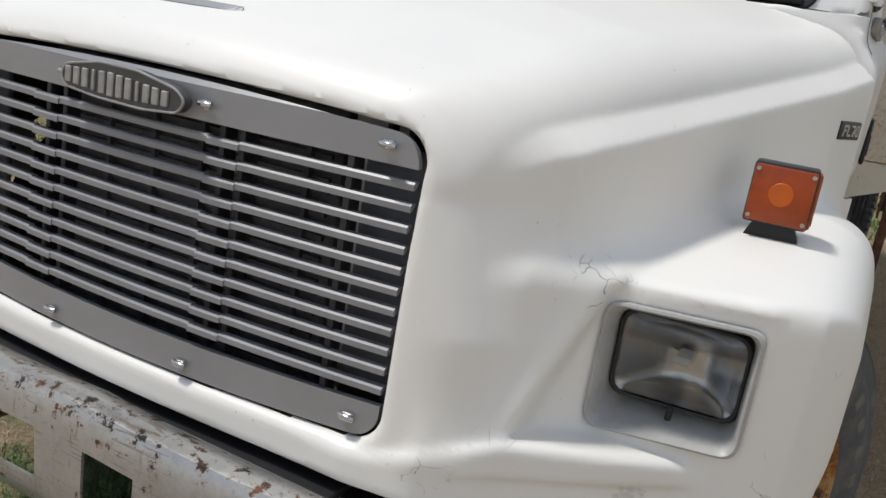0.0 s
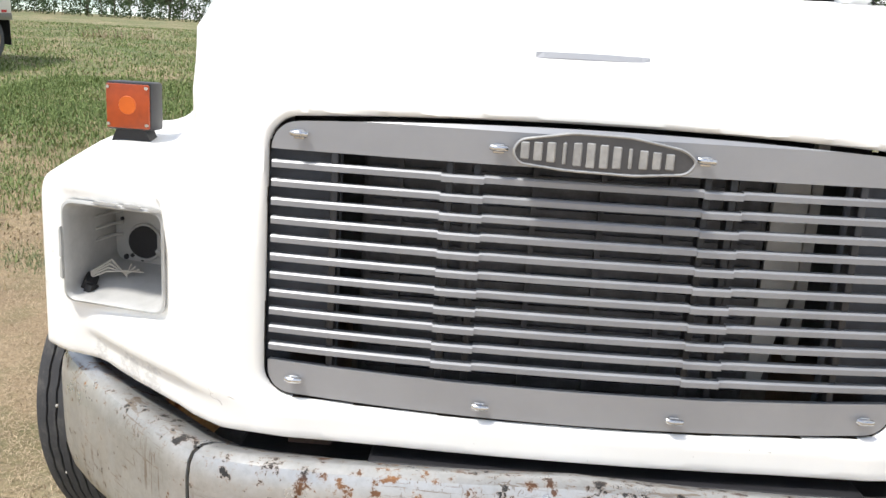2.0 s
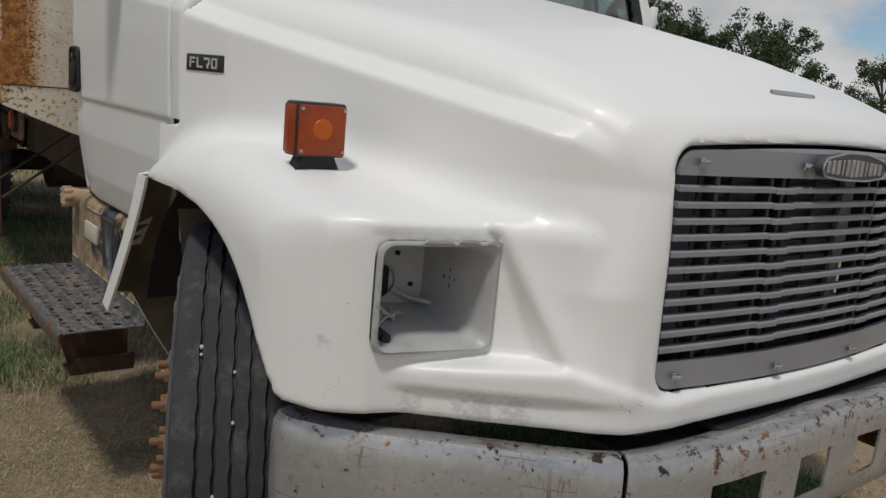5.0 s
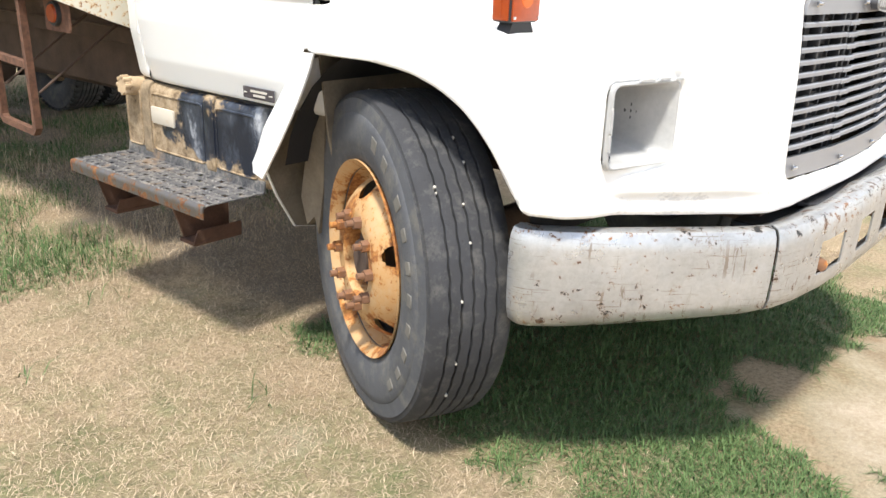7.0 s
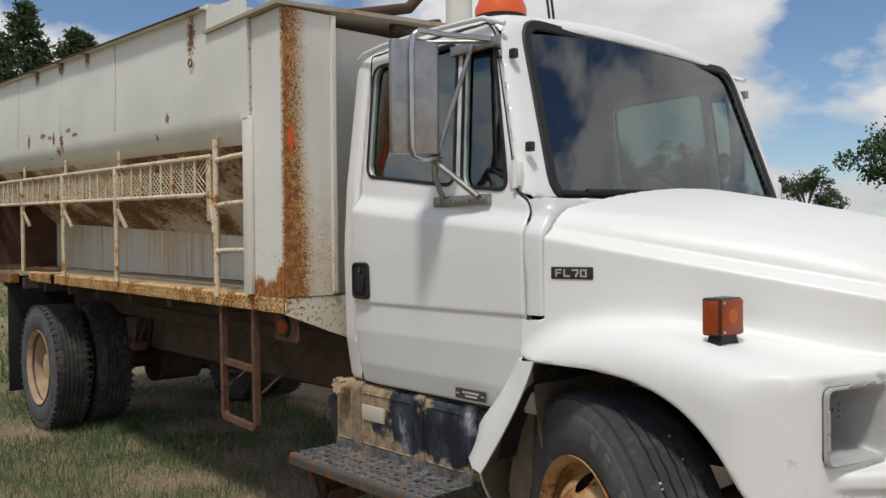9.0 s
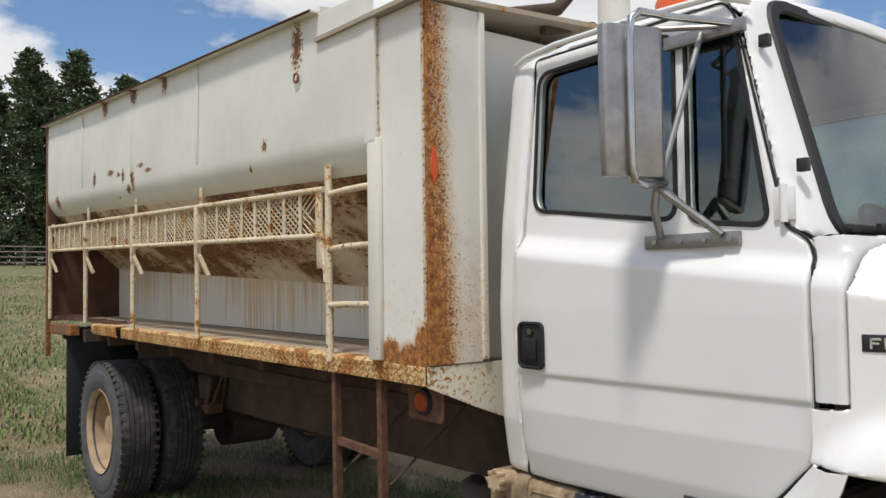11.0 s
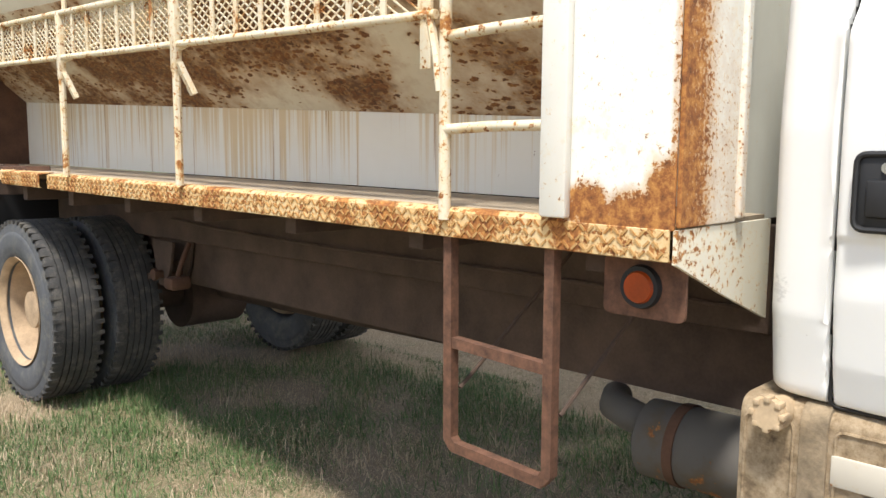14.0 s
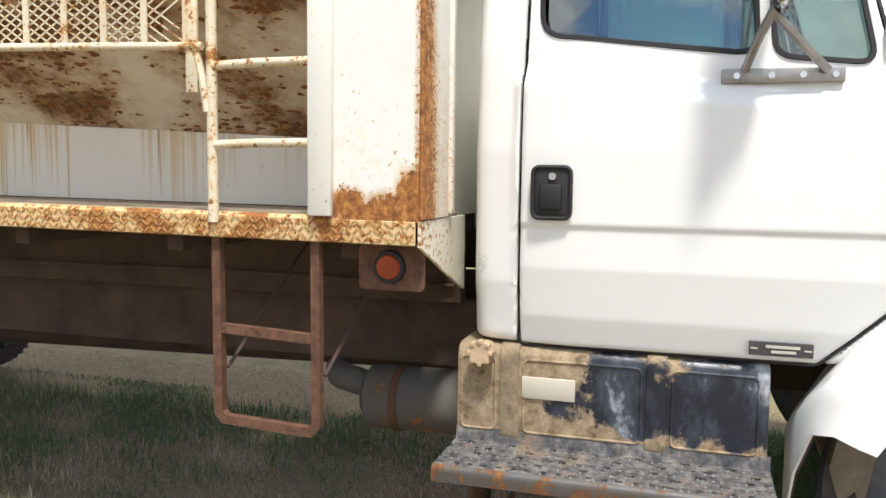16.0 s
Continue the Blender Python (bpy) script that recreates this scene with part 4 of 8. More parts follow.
def make_wheel(name, label, front, parent=None):
    """A wheel whose outer face looks along +x, its centre at the origin."""
    wheel = mesh_object(name, None, parent, label)
    prof = tyre_profile()
    bm = revolve(prof, 360 if front else 180, tyre_wave)
    if not front:
        lug = bmesh.new()
        for k in range(52):
            for s in (-1, 1):
                add_box(lug, (s * 0.112 - 0.026, -0.011, 0.500), (s * 0.112 + 0.022, 0.010, 0.5215), 0, pose(0, 0, 0, 360 * (k + 0.25 * s) / 52))
        tagged(part("tread_block", lug, M["tyre_rear"], wheel, smooth=False), kind="stuff")
    for f in bm.faces:
        c = f.calc_center_median()
        f.material_index = 1 if math.hypot(c.y, c.z) < 0.495 else 0
    part("tyre", bm, [M["tyre"] if front else M["tyre_rear"], M["side"]], wheel, "grey worn ribbed tyre" if front else "dusty worn tyre with cut tread")
    rimmat = M["rim"] if front else M["rim_rear"]
    if front:
        prof = [(0.10, 0.285), (0.125, 0.30), (0.135, 0.312), (0.128, 0.312), (0.118, 0.298), (0.09, 0.285), (0.05, 0.272), (0.045, 0.262),
                (0.058, 0.256), (0.07, 0.25), (0.0765, 0.2458), (0.083, 0.2416), (0.0895, 0.2374), (0.096, 0.2332), (0.102, 0.2285), (0.108, 0.2225), (0.114, 0.2165), (0.1195, 0.211), (0.125, 0.205), (0.1325, 0.1925), (0.14, 0.18), (0.148, 0.165), (0.15, 0.15), (0.148, 0.118), (0.14, 0.112), (0.09, 0.11)]
    else:
        prof = [(0.10, 0.285), (0.125, 0.30), (0.135, 0.312), (0.128, 0.312), (0.118, 0.298), (0.08, 0.285), (0.0, 0.272), (-0.08, 0.262),
                (-0.11, 0.25), (-0.125, 0.21), (-0.13, 0.17), (-0.13, 0.115), (-0.09, 0.11), (0.06, 0.105), (0.065, 0.06), (0.065, 0.001)]
    bm = revolve(prof, 300 if front else 96)
    holes = [2 * math.pi * k / 5 + 0.35 for k in range(5)]
    if front:
        gone = [f for f in bm.faces if any((f.calc_center_median() - Vector((f.calc_center_median().x, 0.226 * math.cos(h), 0.226 * math.sin(h)))).length < 0.03 for h in holes) and f.calc_center_median().x < 0.15 and 0.19 < math.hypot(f.calc_center_median().y, f.calc_center_median().z) < 0.255]
        bmesh.ops.delete(bm, geom=gone, context="FACES")
        for v in bm.verts:
            if not v.link_faces or not any(len(e.link_faces) == 1 for e in v.link_edges):
                continue
            for h in holes:
                cy, cz = 0.226 * math.cos(h), 0.226 * math.sin(h)
                r = math.hypot(v.co.y - cy, v.co.z - cz)
                if 0.01 < r < 0.05 and v.co.x < 0.15:
                    v.co.y, v.co.z = cy + (v.co.y - cy) * 0.031 / r, cz + (v.co.z - cz) * 0.031 / r
        loose = [v for v in bm.verts if not v.link_faces]
        bmesh.ops.delete(bm, geom=loose, context="VERTS")
    part("rim", bm, rimmat, wheel, "rust-orange steel disc" if front else "tan dusty dished steel disc")
    bm = bmesh.new()
    if front:
        add_cyl(bm, (-0.05, 0, 0), (0.10, 0, 0), 0.105, 0.105, 32)
        add_cyl(bm, (0.10, 0, 0), (0.135, 0, 0), 0.075, 0.06, 32)
    else:
        add_cyl(bm, (-0.13, 0, 0), (-0.1, 0, 0), 0.2, 0.2, 32)
    part("hub", bm, M["frame"], wheel, "greasy dark hub")
    for k in range(10):
        q = 2 * math.pi * k / 10
        bm = bmesh.new()
        x0 = 0.145 if front else -0.13
        add_cyl(bm, (x0, 0.141 * math.cos(q), 0.141 * math.sin(q)), (x0 + 0.028, 0.141 * math.cos(q), 0.141 * math.sin(q)), 0.02, 0.019, 6)
        add_cyl(bm, (x0 + 0.02, 0.141 * math.cos(q), 0.141 * math.sin(q)), (x0 + 0.05, 0.141 * math.cos(q), 0.141 * math.sin(q)), 0.011, 0.011, 10)
        part("lug_nut", bm, M["rust"], wheel, smooth=False)
    if front:
        # raised sidewall letters as plain bars
        for k in range(10):
            q = 1.25 - 0.22 * k - (0.1 if k > 1 else 0.0)
            m = pose(0, 0, 0, math.degrees(q) - 90) @ pose(0.1385, 0, 0.408, 0, 2)
            bm = bmesh.new()
            h = 0.022 if k < 3 else 0.016
            add_box(bm, (-0.002, -0.019, -h), (0.002, 0.019, h), 0.0018, m, 1)
            part("sidewall_bar", bm, M["letter"], wheel)
        rng_t = random.Random(8)
        for k in range(26):
            q = rng_t.uniform(0, 360)
            g = rng_t.choice((0.035, 0.0, -0.035, 0.07))
            bm = bmesh.new()
            s = rng_t.uniform(0.0028, 0.0045)
            add_box(bm, (g - s, -s, 0.512 - s), (g + s, s * 1.2, 0.518 + s), s * 0.5, pose(0, 0, 0, q), 1)
            part("pebble", bm, M["pale"], wheel)
    return wheel


front_r = make_wheel("wheel", "front wheel turned outward, rusty orange disc", True, truck)
front_r.matrix_basis = pose(-0.965, 1.0, 0.515, 0, 0, 180 - 24)
copy_thing(front_r, pose(0.965, 1.0, 0.515, 0, 0, -24))
rear_o = make_wheel("wheel", "outer dual wheel with deep tan disc", False, truck)
rear_o.matrix_basis = pose(-1.045, 6.75, 0.525, 0, 0, 180)
for x, turn in ((-0.70, 180), (1.045, 0), (0.70, 0)):
    copy_thing(rear_o, pose(x, 6.75, 0.525, 0, 0, turn))


# ---- bumper in three pieces ----
B_PATH = [(0, -0.128), (0.2, -0.125), (0.4, -0.11), (0.55, -0.088), (0.63, -0.066), (0.70, -0.022), (0.78, 0.05), (0.88, 0.145), (0.98, 0.245), (1.06, 0.335), (1.105, 0.40), (1.118, 0.435), (1.112, 0.462)]
B_PROF = [(0.10, 0.742), (0.05, 0.768), (0.025, 0.774), (0.008, 0.768), (0.0, 0.752), (-0.004, 0.72), (-0.004, 0.66), (-0.003, 0.60), (0.0, 0.545), (0.006, 0.518), (0.022, 0.503), (0.06, 0.50)]


def bumper_piece(name, x0, x1, holes, label):
    table = [(-x, y) for x, y in reversed(B_PATH[1:])] + B_PATH
    length = [0.0]
    for a, b in zip(table, table[1:]):
        length.append(length[-1] + math.dist(a, b))
    s_of = lambda x: np.interp(x, [p[0] for p in table[1:-1]], length[1:-1]) if abs(x) < 1.117 else (length[-1] if x > 0 else 0)
    s0, s1 = s_of(x0), s_of(x1)
    n = max(8, int((s1 - s0) / 0.02))
    bm = bmesh.new()
    rows = []
    zs = B_PROF
    fine = []
    for (o, z), (o2, z2) in zip(zs, zs[1:]):
        k = max(1, int(abs(z - z2) / 0.02))
        fine += [(o + (o2 - o) * i / k, z + (z2 - z) * i / k) for i in range(k)]
    fine.append(zs[-1])
    for i in range(n + 1):
        s = s0 + (s1 - s0) * i / n
        f = lambda q: Vector((np.interp(q, length, [p[0] for p in table]), np.interp(q, length, [p[1] for p in table])))
        c = f(s)
        t = (f(min(s + 0.03, length[-1])) - f(max(s - 0.03, 0))).normalized()
        inward = Vector((-t.y, t.x))
        hi, lo = np.interp(abs(c.x), [0, 0.66, 1.11], [0.803, 0.776, 0.770]), np.interp(abs(c.x), [0, 0.66, 1.11], [0.565, 0.548, 0.50])
        rows.append([bm.verts.new((c.x + inward.x * o, c.y + inward.y * o, lo + (z - 0.5) / 0.274 * (hi - lo))) for o, z in fine])
    for a, b in zip(rows, rows[1:]):
        for k in range(len(fine) - 1):
            cx, cz = (a[k].co.x + b[k].co.x) / 2, (a[k].co.z + a[k + 1].co.z) / 2
            if any(h0 < cx < h1 and g0 < cz < g1 for h0, h1, g0, g1 in holes):
                continue
            bm.faces.new((a[k], b[k], b[k + 1], a[k + 1]))
    bmesh.ops.recalc_face_normals(bm, faces=bm.faces)
    bmesh.ops.solidify(bm, geom=bm.faces[:], thickness=-0.006)
    return part(name, bm, M["bumper"], truck, label)


bumper_piece("bumper_center", -0.652, 0.652, [(-0.465, -0.31, 0.615, 0.715), (0.31, 0.465, 0.615, 0.715), (-0.18, -0.07, 0.615, 0.715), (0.07, 0.18, 0.615, 0.715)], "scratched silver steel bumper with square openings and rust chips")
bumper_piece("bumper_end", -1.125, -0.660, [], "swept silver bumper end, scratched and rusting")
bumper_piece("bumper_end", 0.660, 1.125, [], "swept silver bumper end, scratched and rusting")
for x in (-0.395, 0.395):
    bm = bmesh.new()
    add_tube(bm, [(x - 0.04, 0.08, 0.66), (x - 0.04, -0.06, 0.66), (x - 0.01, -0.10, 0.63), (x + 0.03, -0.06, 0.60), (x + 0.03, 0.08, 0.60)], 0.017)
    part("tow_hook", bm, M["rust"], truck, "rusty steel tow hook behind the bumper opening")

# ---- grille ----
grille = mesh_object("grille", None, truck, "grey slatted grille with screwed corner tabs")


def front_y(x, z=1.1):
    return -0.036 + 0.036 * (x / 0.55) ** 2 + 0.02 * (z - 0.9)


def band(name, z_low, z_high, y_off, label=""):
    """A bowed flat plate across the grille; z_low and z_high are functions of x."""
    bm = bmesh.new()
    rows = []
    for x in sorted({*[-0.48 + 0.048 * i for i in range(21)], *[s * (0.482 + 0.056 * math.sin(math.pi / 16 * i)) for s in (-1, 1) for i in range(9)]}):
        lo, hi = z_low(x), z_high(x)
        rows.append([bm.verts.new((x, front_y(x, z) + y_off + 0.8 * max(0.0, z - 1.36), z)) for z in (lo, (lo + hi) / 2, min(hi, 1.36), hi)])
    for a, b in zip(rows, rows[1:]):
        for k in range(len(a) - 1):
            bm.faces.new((a[k], b[k], b[k + 1], a[k + 1]))
    bmesh.ops.recalc_face_normals(bm, faces=bm.faces)
    bmesh.ops.solidify(bm, geom=bm.faces[:], thickness=0.014)
    return part(name, bm, M["grille"], grille, label)


def corner(x, r=0.05):
    e = max(0, abs(x) - (0.538 - r))
    return r - math.sqrt(max(0, r * r - e * e))


band("top_band", lambda x: 1.306, lambda x: 1.370 - 0.02 * (x / 0.54) ** 2 - corner(x, 0.042), 0.005)
band("bottom_band", lambda x: 0.882 - 0.010 * (1 - (x / 0.54) ** 2) + corner(x, 0.04), lambda x: 0.938 - 0.008 * (1 - (x / 0.54) ** 2), 0.004)
for i in range(11):
    z = 1.281 - 0.0318 * i
    bm = bmesh.new()
    for x0, x1, out in ((-0.537, -0.253, 0.0), (-0.253, -0.183, -0.002), (-0.183, 0.169, 0.0), (0.169, 0.233, -0.002), (0.233, 0.537, 0.0)):
        n = max(1, int((x1 - x0) / 0.06))
        dz = -0.002 if out else 0.0
        prev = None
        for k in range(n + 1):
            x = x0 + (x1 - x0) * k / n
            y = front_y(x, z) + 0.002 + out
            ring = [bm.verts.new((x, y + a, z + b + dz)) for a, b in ((0.0, -0.006), (0.0, 0.003), (0.003, 0.0062), (0.015, 0.0066), (0.015, 0.003), (0.005, -0.006))]
            if prev:
                for q in range(6):
                    bm.faces.new((prev[q], prev[(q + 1) % 6], ring[(q + 1) % 6], ring[q]))
            else:
                bm.faces.new(ring)
            prev = ring
        bm.faces.new(prev)
    part("slat", bm, M["slat"], grille, smooth=False)
for x in (-0.24, -0.195, 0.18, 0.222, -0.43, 0.43):
    bm = bmesh.new()
    add_box(bm, (x - 0.006, 0.0, 0.92), (x + 0.006, 0.03, 1.31), 0.002)
    part("upright", bm, M["black"], grille)
for x, z in [(s * q, zz) for s in (-1, 1) for q in (0.49, 0.164) for zz in (1.334, 0.909 if q > 0.3 else 0.895)]:
    bm = bmesh.new()
    y = front_y(x, z)
    add_tube(bm, [(x - 0.012, y - 0.003, z + 0.001), (x - 0.006, y - 0.007, z), (x + 0.007, y - 0.007, z), (x + 0.013, y - 0.004, z - 0.001)], 0.0052, 10)
    add_box(bm, (x - 0.009, y - 0.003, z - 0.009), (x + 0.009, y + 0.001, z + 0.007), 0.002)
    part("screw_tab", bm, M["chrome"], grille)

M["muted"] = plain("dull_badge_metal", (0.40, 0.40, 0.395), 0.4, metal=0.5, vary=0.3, scale=40)
badge = mesh_object("badge", None, grille, "long oval badge plate with raised bright bars")
bm = bmesh.new()
outline = rounded([(-0.143, 1.333), (-0.132, 1.352), (-0.05, 1.366), (0.04, 1.365), (0.125, 1.350), (0.145, 1.333), (0.130, 1.313), (0.05, 1.306), (-0.06, 1.308), (-0.132, 1.315)], 0.012)
add_prism(bm, outline, -0.050, -0.03, axis=1, bevel=0.002)
part("badge_plate", bm, plain("badge_dark", (0.10, 0.10, 0.105), 0.4, 0.5, 0.3), badge, smooth=False)
bm = bmesh.new()
for k in range(12):
    x = -0.112 + 0.0205 * k
    h = 0.0125 + 0.007 * (1 - abs(x + 0.008) / 0.12)
    m = Matrix.Translation((x, 0, 1.3355 - 0.0004 * k)) @ Matrix.Shear("XZ", 4, (0.22, 0.0))
    wide = 0.0030 if k in (3, 8) else 0.0068
    add_box(bm, (-wide, -0.0545, -h), (wide, -0.049, h), 0.0015, m, 1)
part("badge_bar", bm, M["muted"], badge, smooth=False)
bm = bmesh.new()
k = len(outline)
ring = [(x, -0.051, z) for x, z in outline]
add_tube(bm, ring + ring[:1], 0.0024, 6)
part("badge_rim", bm, M["muted"], badge)

# what shows behind the slats
for sign in (-1, 1):
    bm = bmesh.new()
    add_box(bm, (min(sign * 0.425, sign * 0.555), 0.05, 0.87), (max(sign * 0.425, sign * 0.555), 0.062, 1.325), 0.004)
    part("baffle", bm, M["baffle"], grille, "slate-grey side baffle behind the slats", smooth=False)
radiator = mesh_object("radiator", None, truck, "dark finned radiator behind the slats")
bm = bmesh.new()
add_box(bm, (-0.40, 0.13, 0.80), (0.33, 0.19, 1.36), 0.01)
part("core", bm, M["radiator"], radiator, smooth=False)
for k in range(26):
    z = 0.83 + 0.02 * k
    bm = bmesh.new()
    add_box(bm, (-0.38, 0.122, z - 0.004), (0.31, 0.131, z + 0.004))
    part("fin", bm, M["radiator"], radiator, smooth=False)
for k in range(6):
    x = -0.33 + 0.12 * k
    bm = bmesh.new()
    add_box(bm, (x - 0.005, 0.112, 0.82), (x + 0.005, 0.124, 1.34))
    part("rib", bm, M["radiator"], radiator, smooth=False)
bm = bmesh.new()
add_prism(bm, [(0.34, 1.35), (0.40, 1.35), (0.40, 1.12), (0.36, 0.90), (0.335, 0.90)], 0.14, 0.155, axis=1)
add_box(bm, (0.41, 0.16, 0.95), (0.43, 0.18, 1.36))
part("cooler_bracket", bm, M["bucket"], truck, "pale sheet bracket beside the radiator", smooth=False)
bm = bmesh.new()
add_box(bm, (-0.60, 0.30, 0.78), (0.60, 1.28, 0.80))
add_box(bm, (-0.56, 0.28, 0.80), (0.56, 0.30, 1.36))
part("engine_bay_panel", bm, M["radiator"], truck, smooth=False)
bm = bmesh.new()
add_box(bm, (-0.60, -0.03, 0.70), (0.60, 0.10, 0.76), 0.01)
add_box(bm, (-0.35, -0.05, 0.77), (0.5, 0.02, 0.785), 0.004)
part("front_crossmember", bm, M["black"], truck, smooth=False)

# ---- hood slit, model plate, marker lamps ----
def slit():
    bm = bmesh.new()
    prev = None
    for k in range(15):
        x = -0.108 + 0.196 * k / 14
        z = 1.482 - 0.085 * (abs(x) / 0.85) ** 2 + 0.0005
        w = 0.0035 + 0.006 * math.sin(math.pi * k / 14) ** 0.5
        y = 0.117 + 0.005 * k / 14
        ring = [bm.verts.new((x, y - w, z - 0.006 + 0.004)), bm.verts.new((x, y + w, z + 0.008)), bm.verts.new((x, y + w, z - 0.01)), bm.verts.new((x, y - w, z - 0.01))]
        if prev:
            for q in range(4):
                bm.faces.new((prev[q], prev[(q + 1) % 4], ring[(q + 1) % 4], ring[q]))
        prev = ring
    return bm


part("hood_grip", slit(), M["grille"], hood, "thin grey pull slit on the hood top", smooth=False)

glyphs = {"F": [(0, 0, 0.2, 1), (0, 0.8, 1, 1), (0, 0.42, 0.8, 0.6)], "L": [(0, 0, 0.2, 1), (0, 0, 1, 0.2)], "7": [(0, 0.8, 1, 1), (0.76, 0.3, 1, 0.9), (0.52, 0, 0.76, 0.45)], "0": [(0, 0, 0.22, 1), (0.78, 0, 1, 1), (0, 0, 1, 0.2), (0, 0.8, 1, 1)]}
for sign in (-1, 1):
    plate = mesh_object("model_plate", None, hood, "black model plate with pale raised characters")
    bm = bmesh.new()
    add_box(bm, (-0.079, -0.004, -0.021), (0.079, 0.004, 0.021), 0.003)
    part("plate", bm, M["black"], plate)
    bm = bmesh.new()
    for i, ch in enumerate("FL70"):
        for a, b, c, d in glyphs[ch]:
            x0, w, h = -0.060 + 0.031 * i, 0.024, 0.026
            add_box(bm, (x0 + a * w, -0.0065, -0.013 + b * h), (x0 + c * w, -0.0035, -0.013 + d * h))
    part("lettering", bm, M["pale"], plate, smooth=False)
    plate.matrix_basis = Matrix.Translation((sign * 1.029, 1.115, 1.434)) @ pose(0, 0, 0, 0, 0, -90 + 13 if sign < 0 else 90 - 13)

for sign in (-1, 1):
    lamp = mesh_object("marker_lamp", None, hood, "square amber marker lamp on a black foot")
    bm = bmesh.new()
    add_box(bm, (-0.0545, -0.030, -0.053), (0.0545, 0.033, 0.057), 0.006)
    part("housing", bm, M["black"], lamp)
    bm = bmesh.new()
    add_box(bm, (-0.052, -0.036, -0.049), (0.052, -0.028, 0.052), 0.004)
    lens = part("lens", bm, M["amber"], lamp, "ribbed amber lens")
    bm = bmesh.new()
    a, b = sorted((sign * 0.0525, sign * 0.0585))
    add_box(bm, (a, -0.024, -0.048), (b, 0.029, 0.051), 0.004)
    a, b = sorted((sign * 0.056, sign * 0.0602))
    add_box(bm, (a, -0.002, -0.044), (b, 0.002, 0.047), 0.001, None, 1)
    part("side_lens", bm, M["amber"], lamp)
    bm = bmesh.new()
    add_cyl(bm, (0, -0.034, 0.004), (0, -0.038, 0.004), 0.023, 0.02, 24)
    part("bulb_glow", bm, M["amber_in"], lamp, "round amber reflector boss")
    for a, b in ((-0.046, -0.04), (0.046, -0.04), (-0.046, 0.044), (0.046, 0.044)):
        bm = bmesh.new()
        add_cyl(bm, (a, -0.034, b), (a, -0.0385, b), 0.0045, 0.004, 10)
        part("screw", bm, M["chrome"], lamp)
    bm = bmesh.new()
    add_prism(bm, [(-0.035, -0.052), (0.035, -0.052), (0.05, -0.085), (-0.05, -0.085)], -0.022, 0.022, axis=1)
    part("foot", bm, M["seal"], lamp, smooth=False)
    lamp.matrix_basis = Matrix.Translation((-1.003 if sign < 0 else 0.969, 0.573, 1.317)) @ pose(0, 0, 0, 0, 0, 4 * sign)

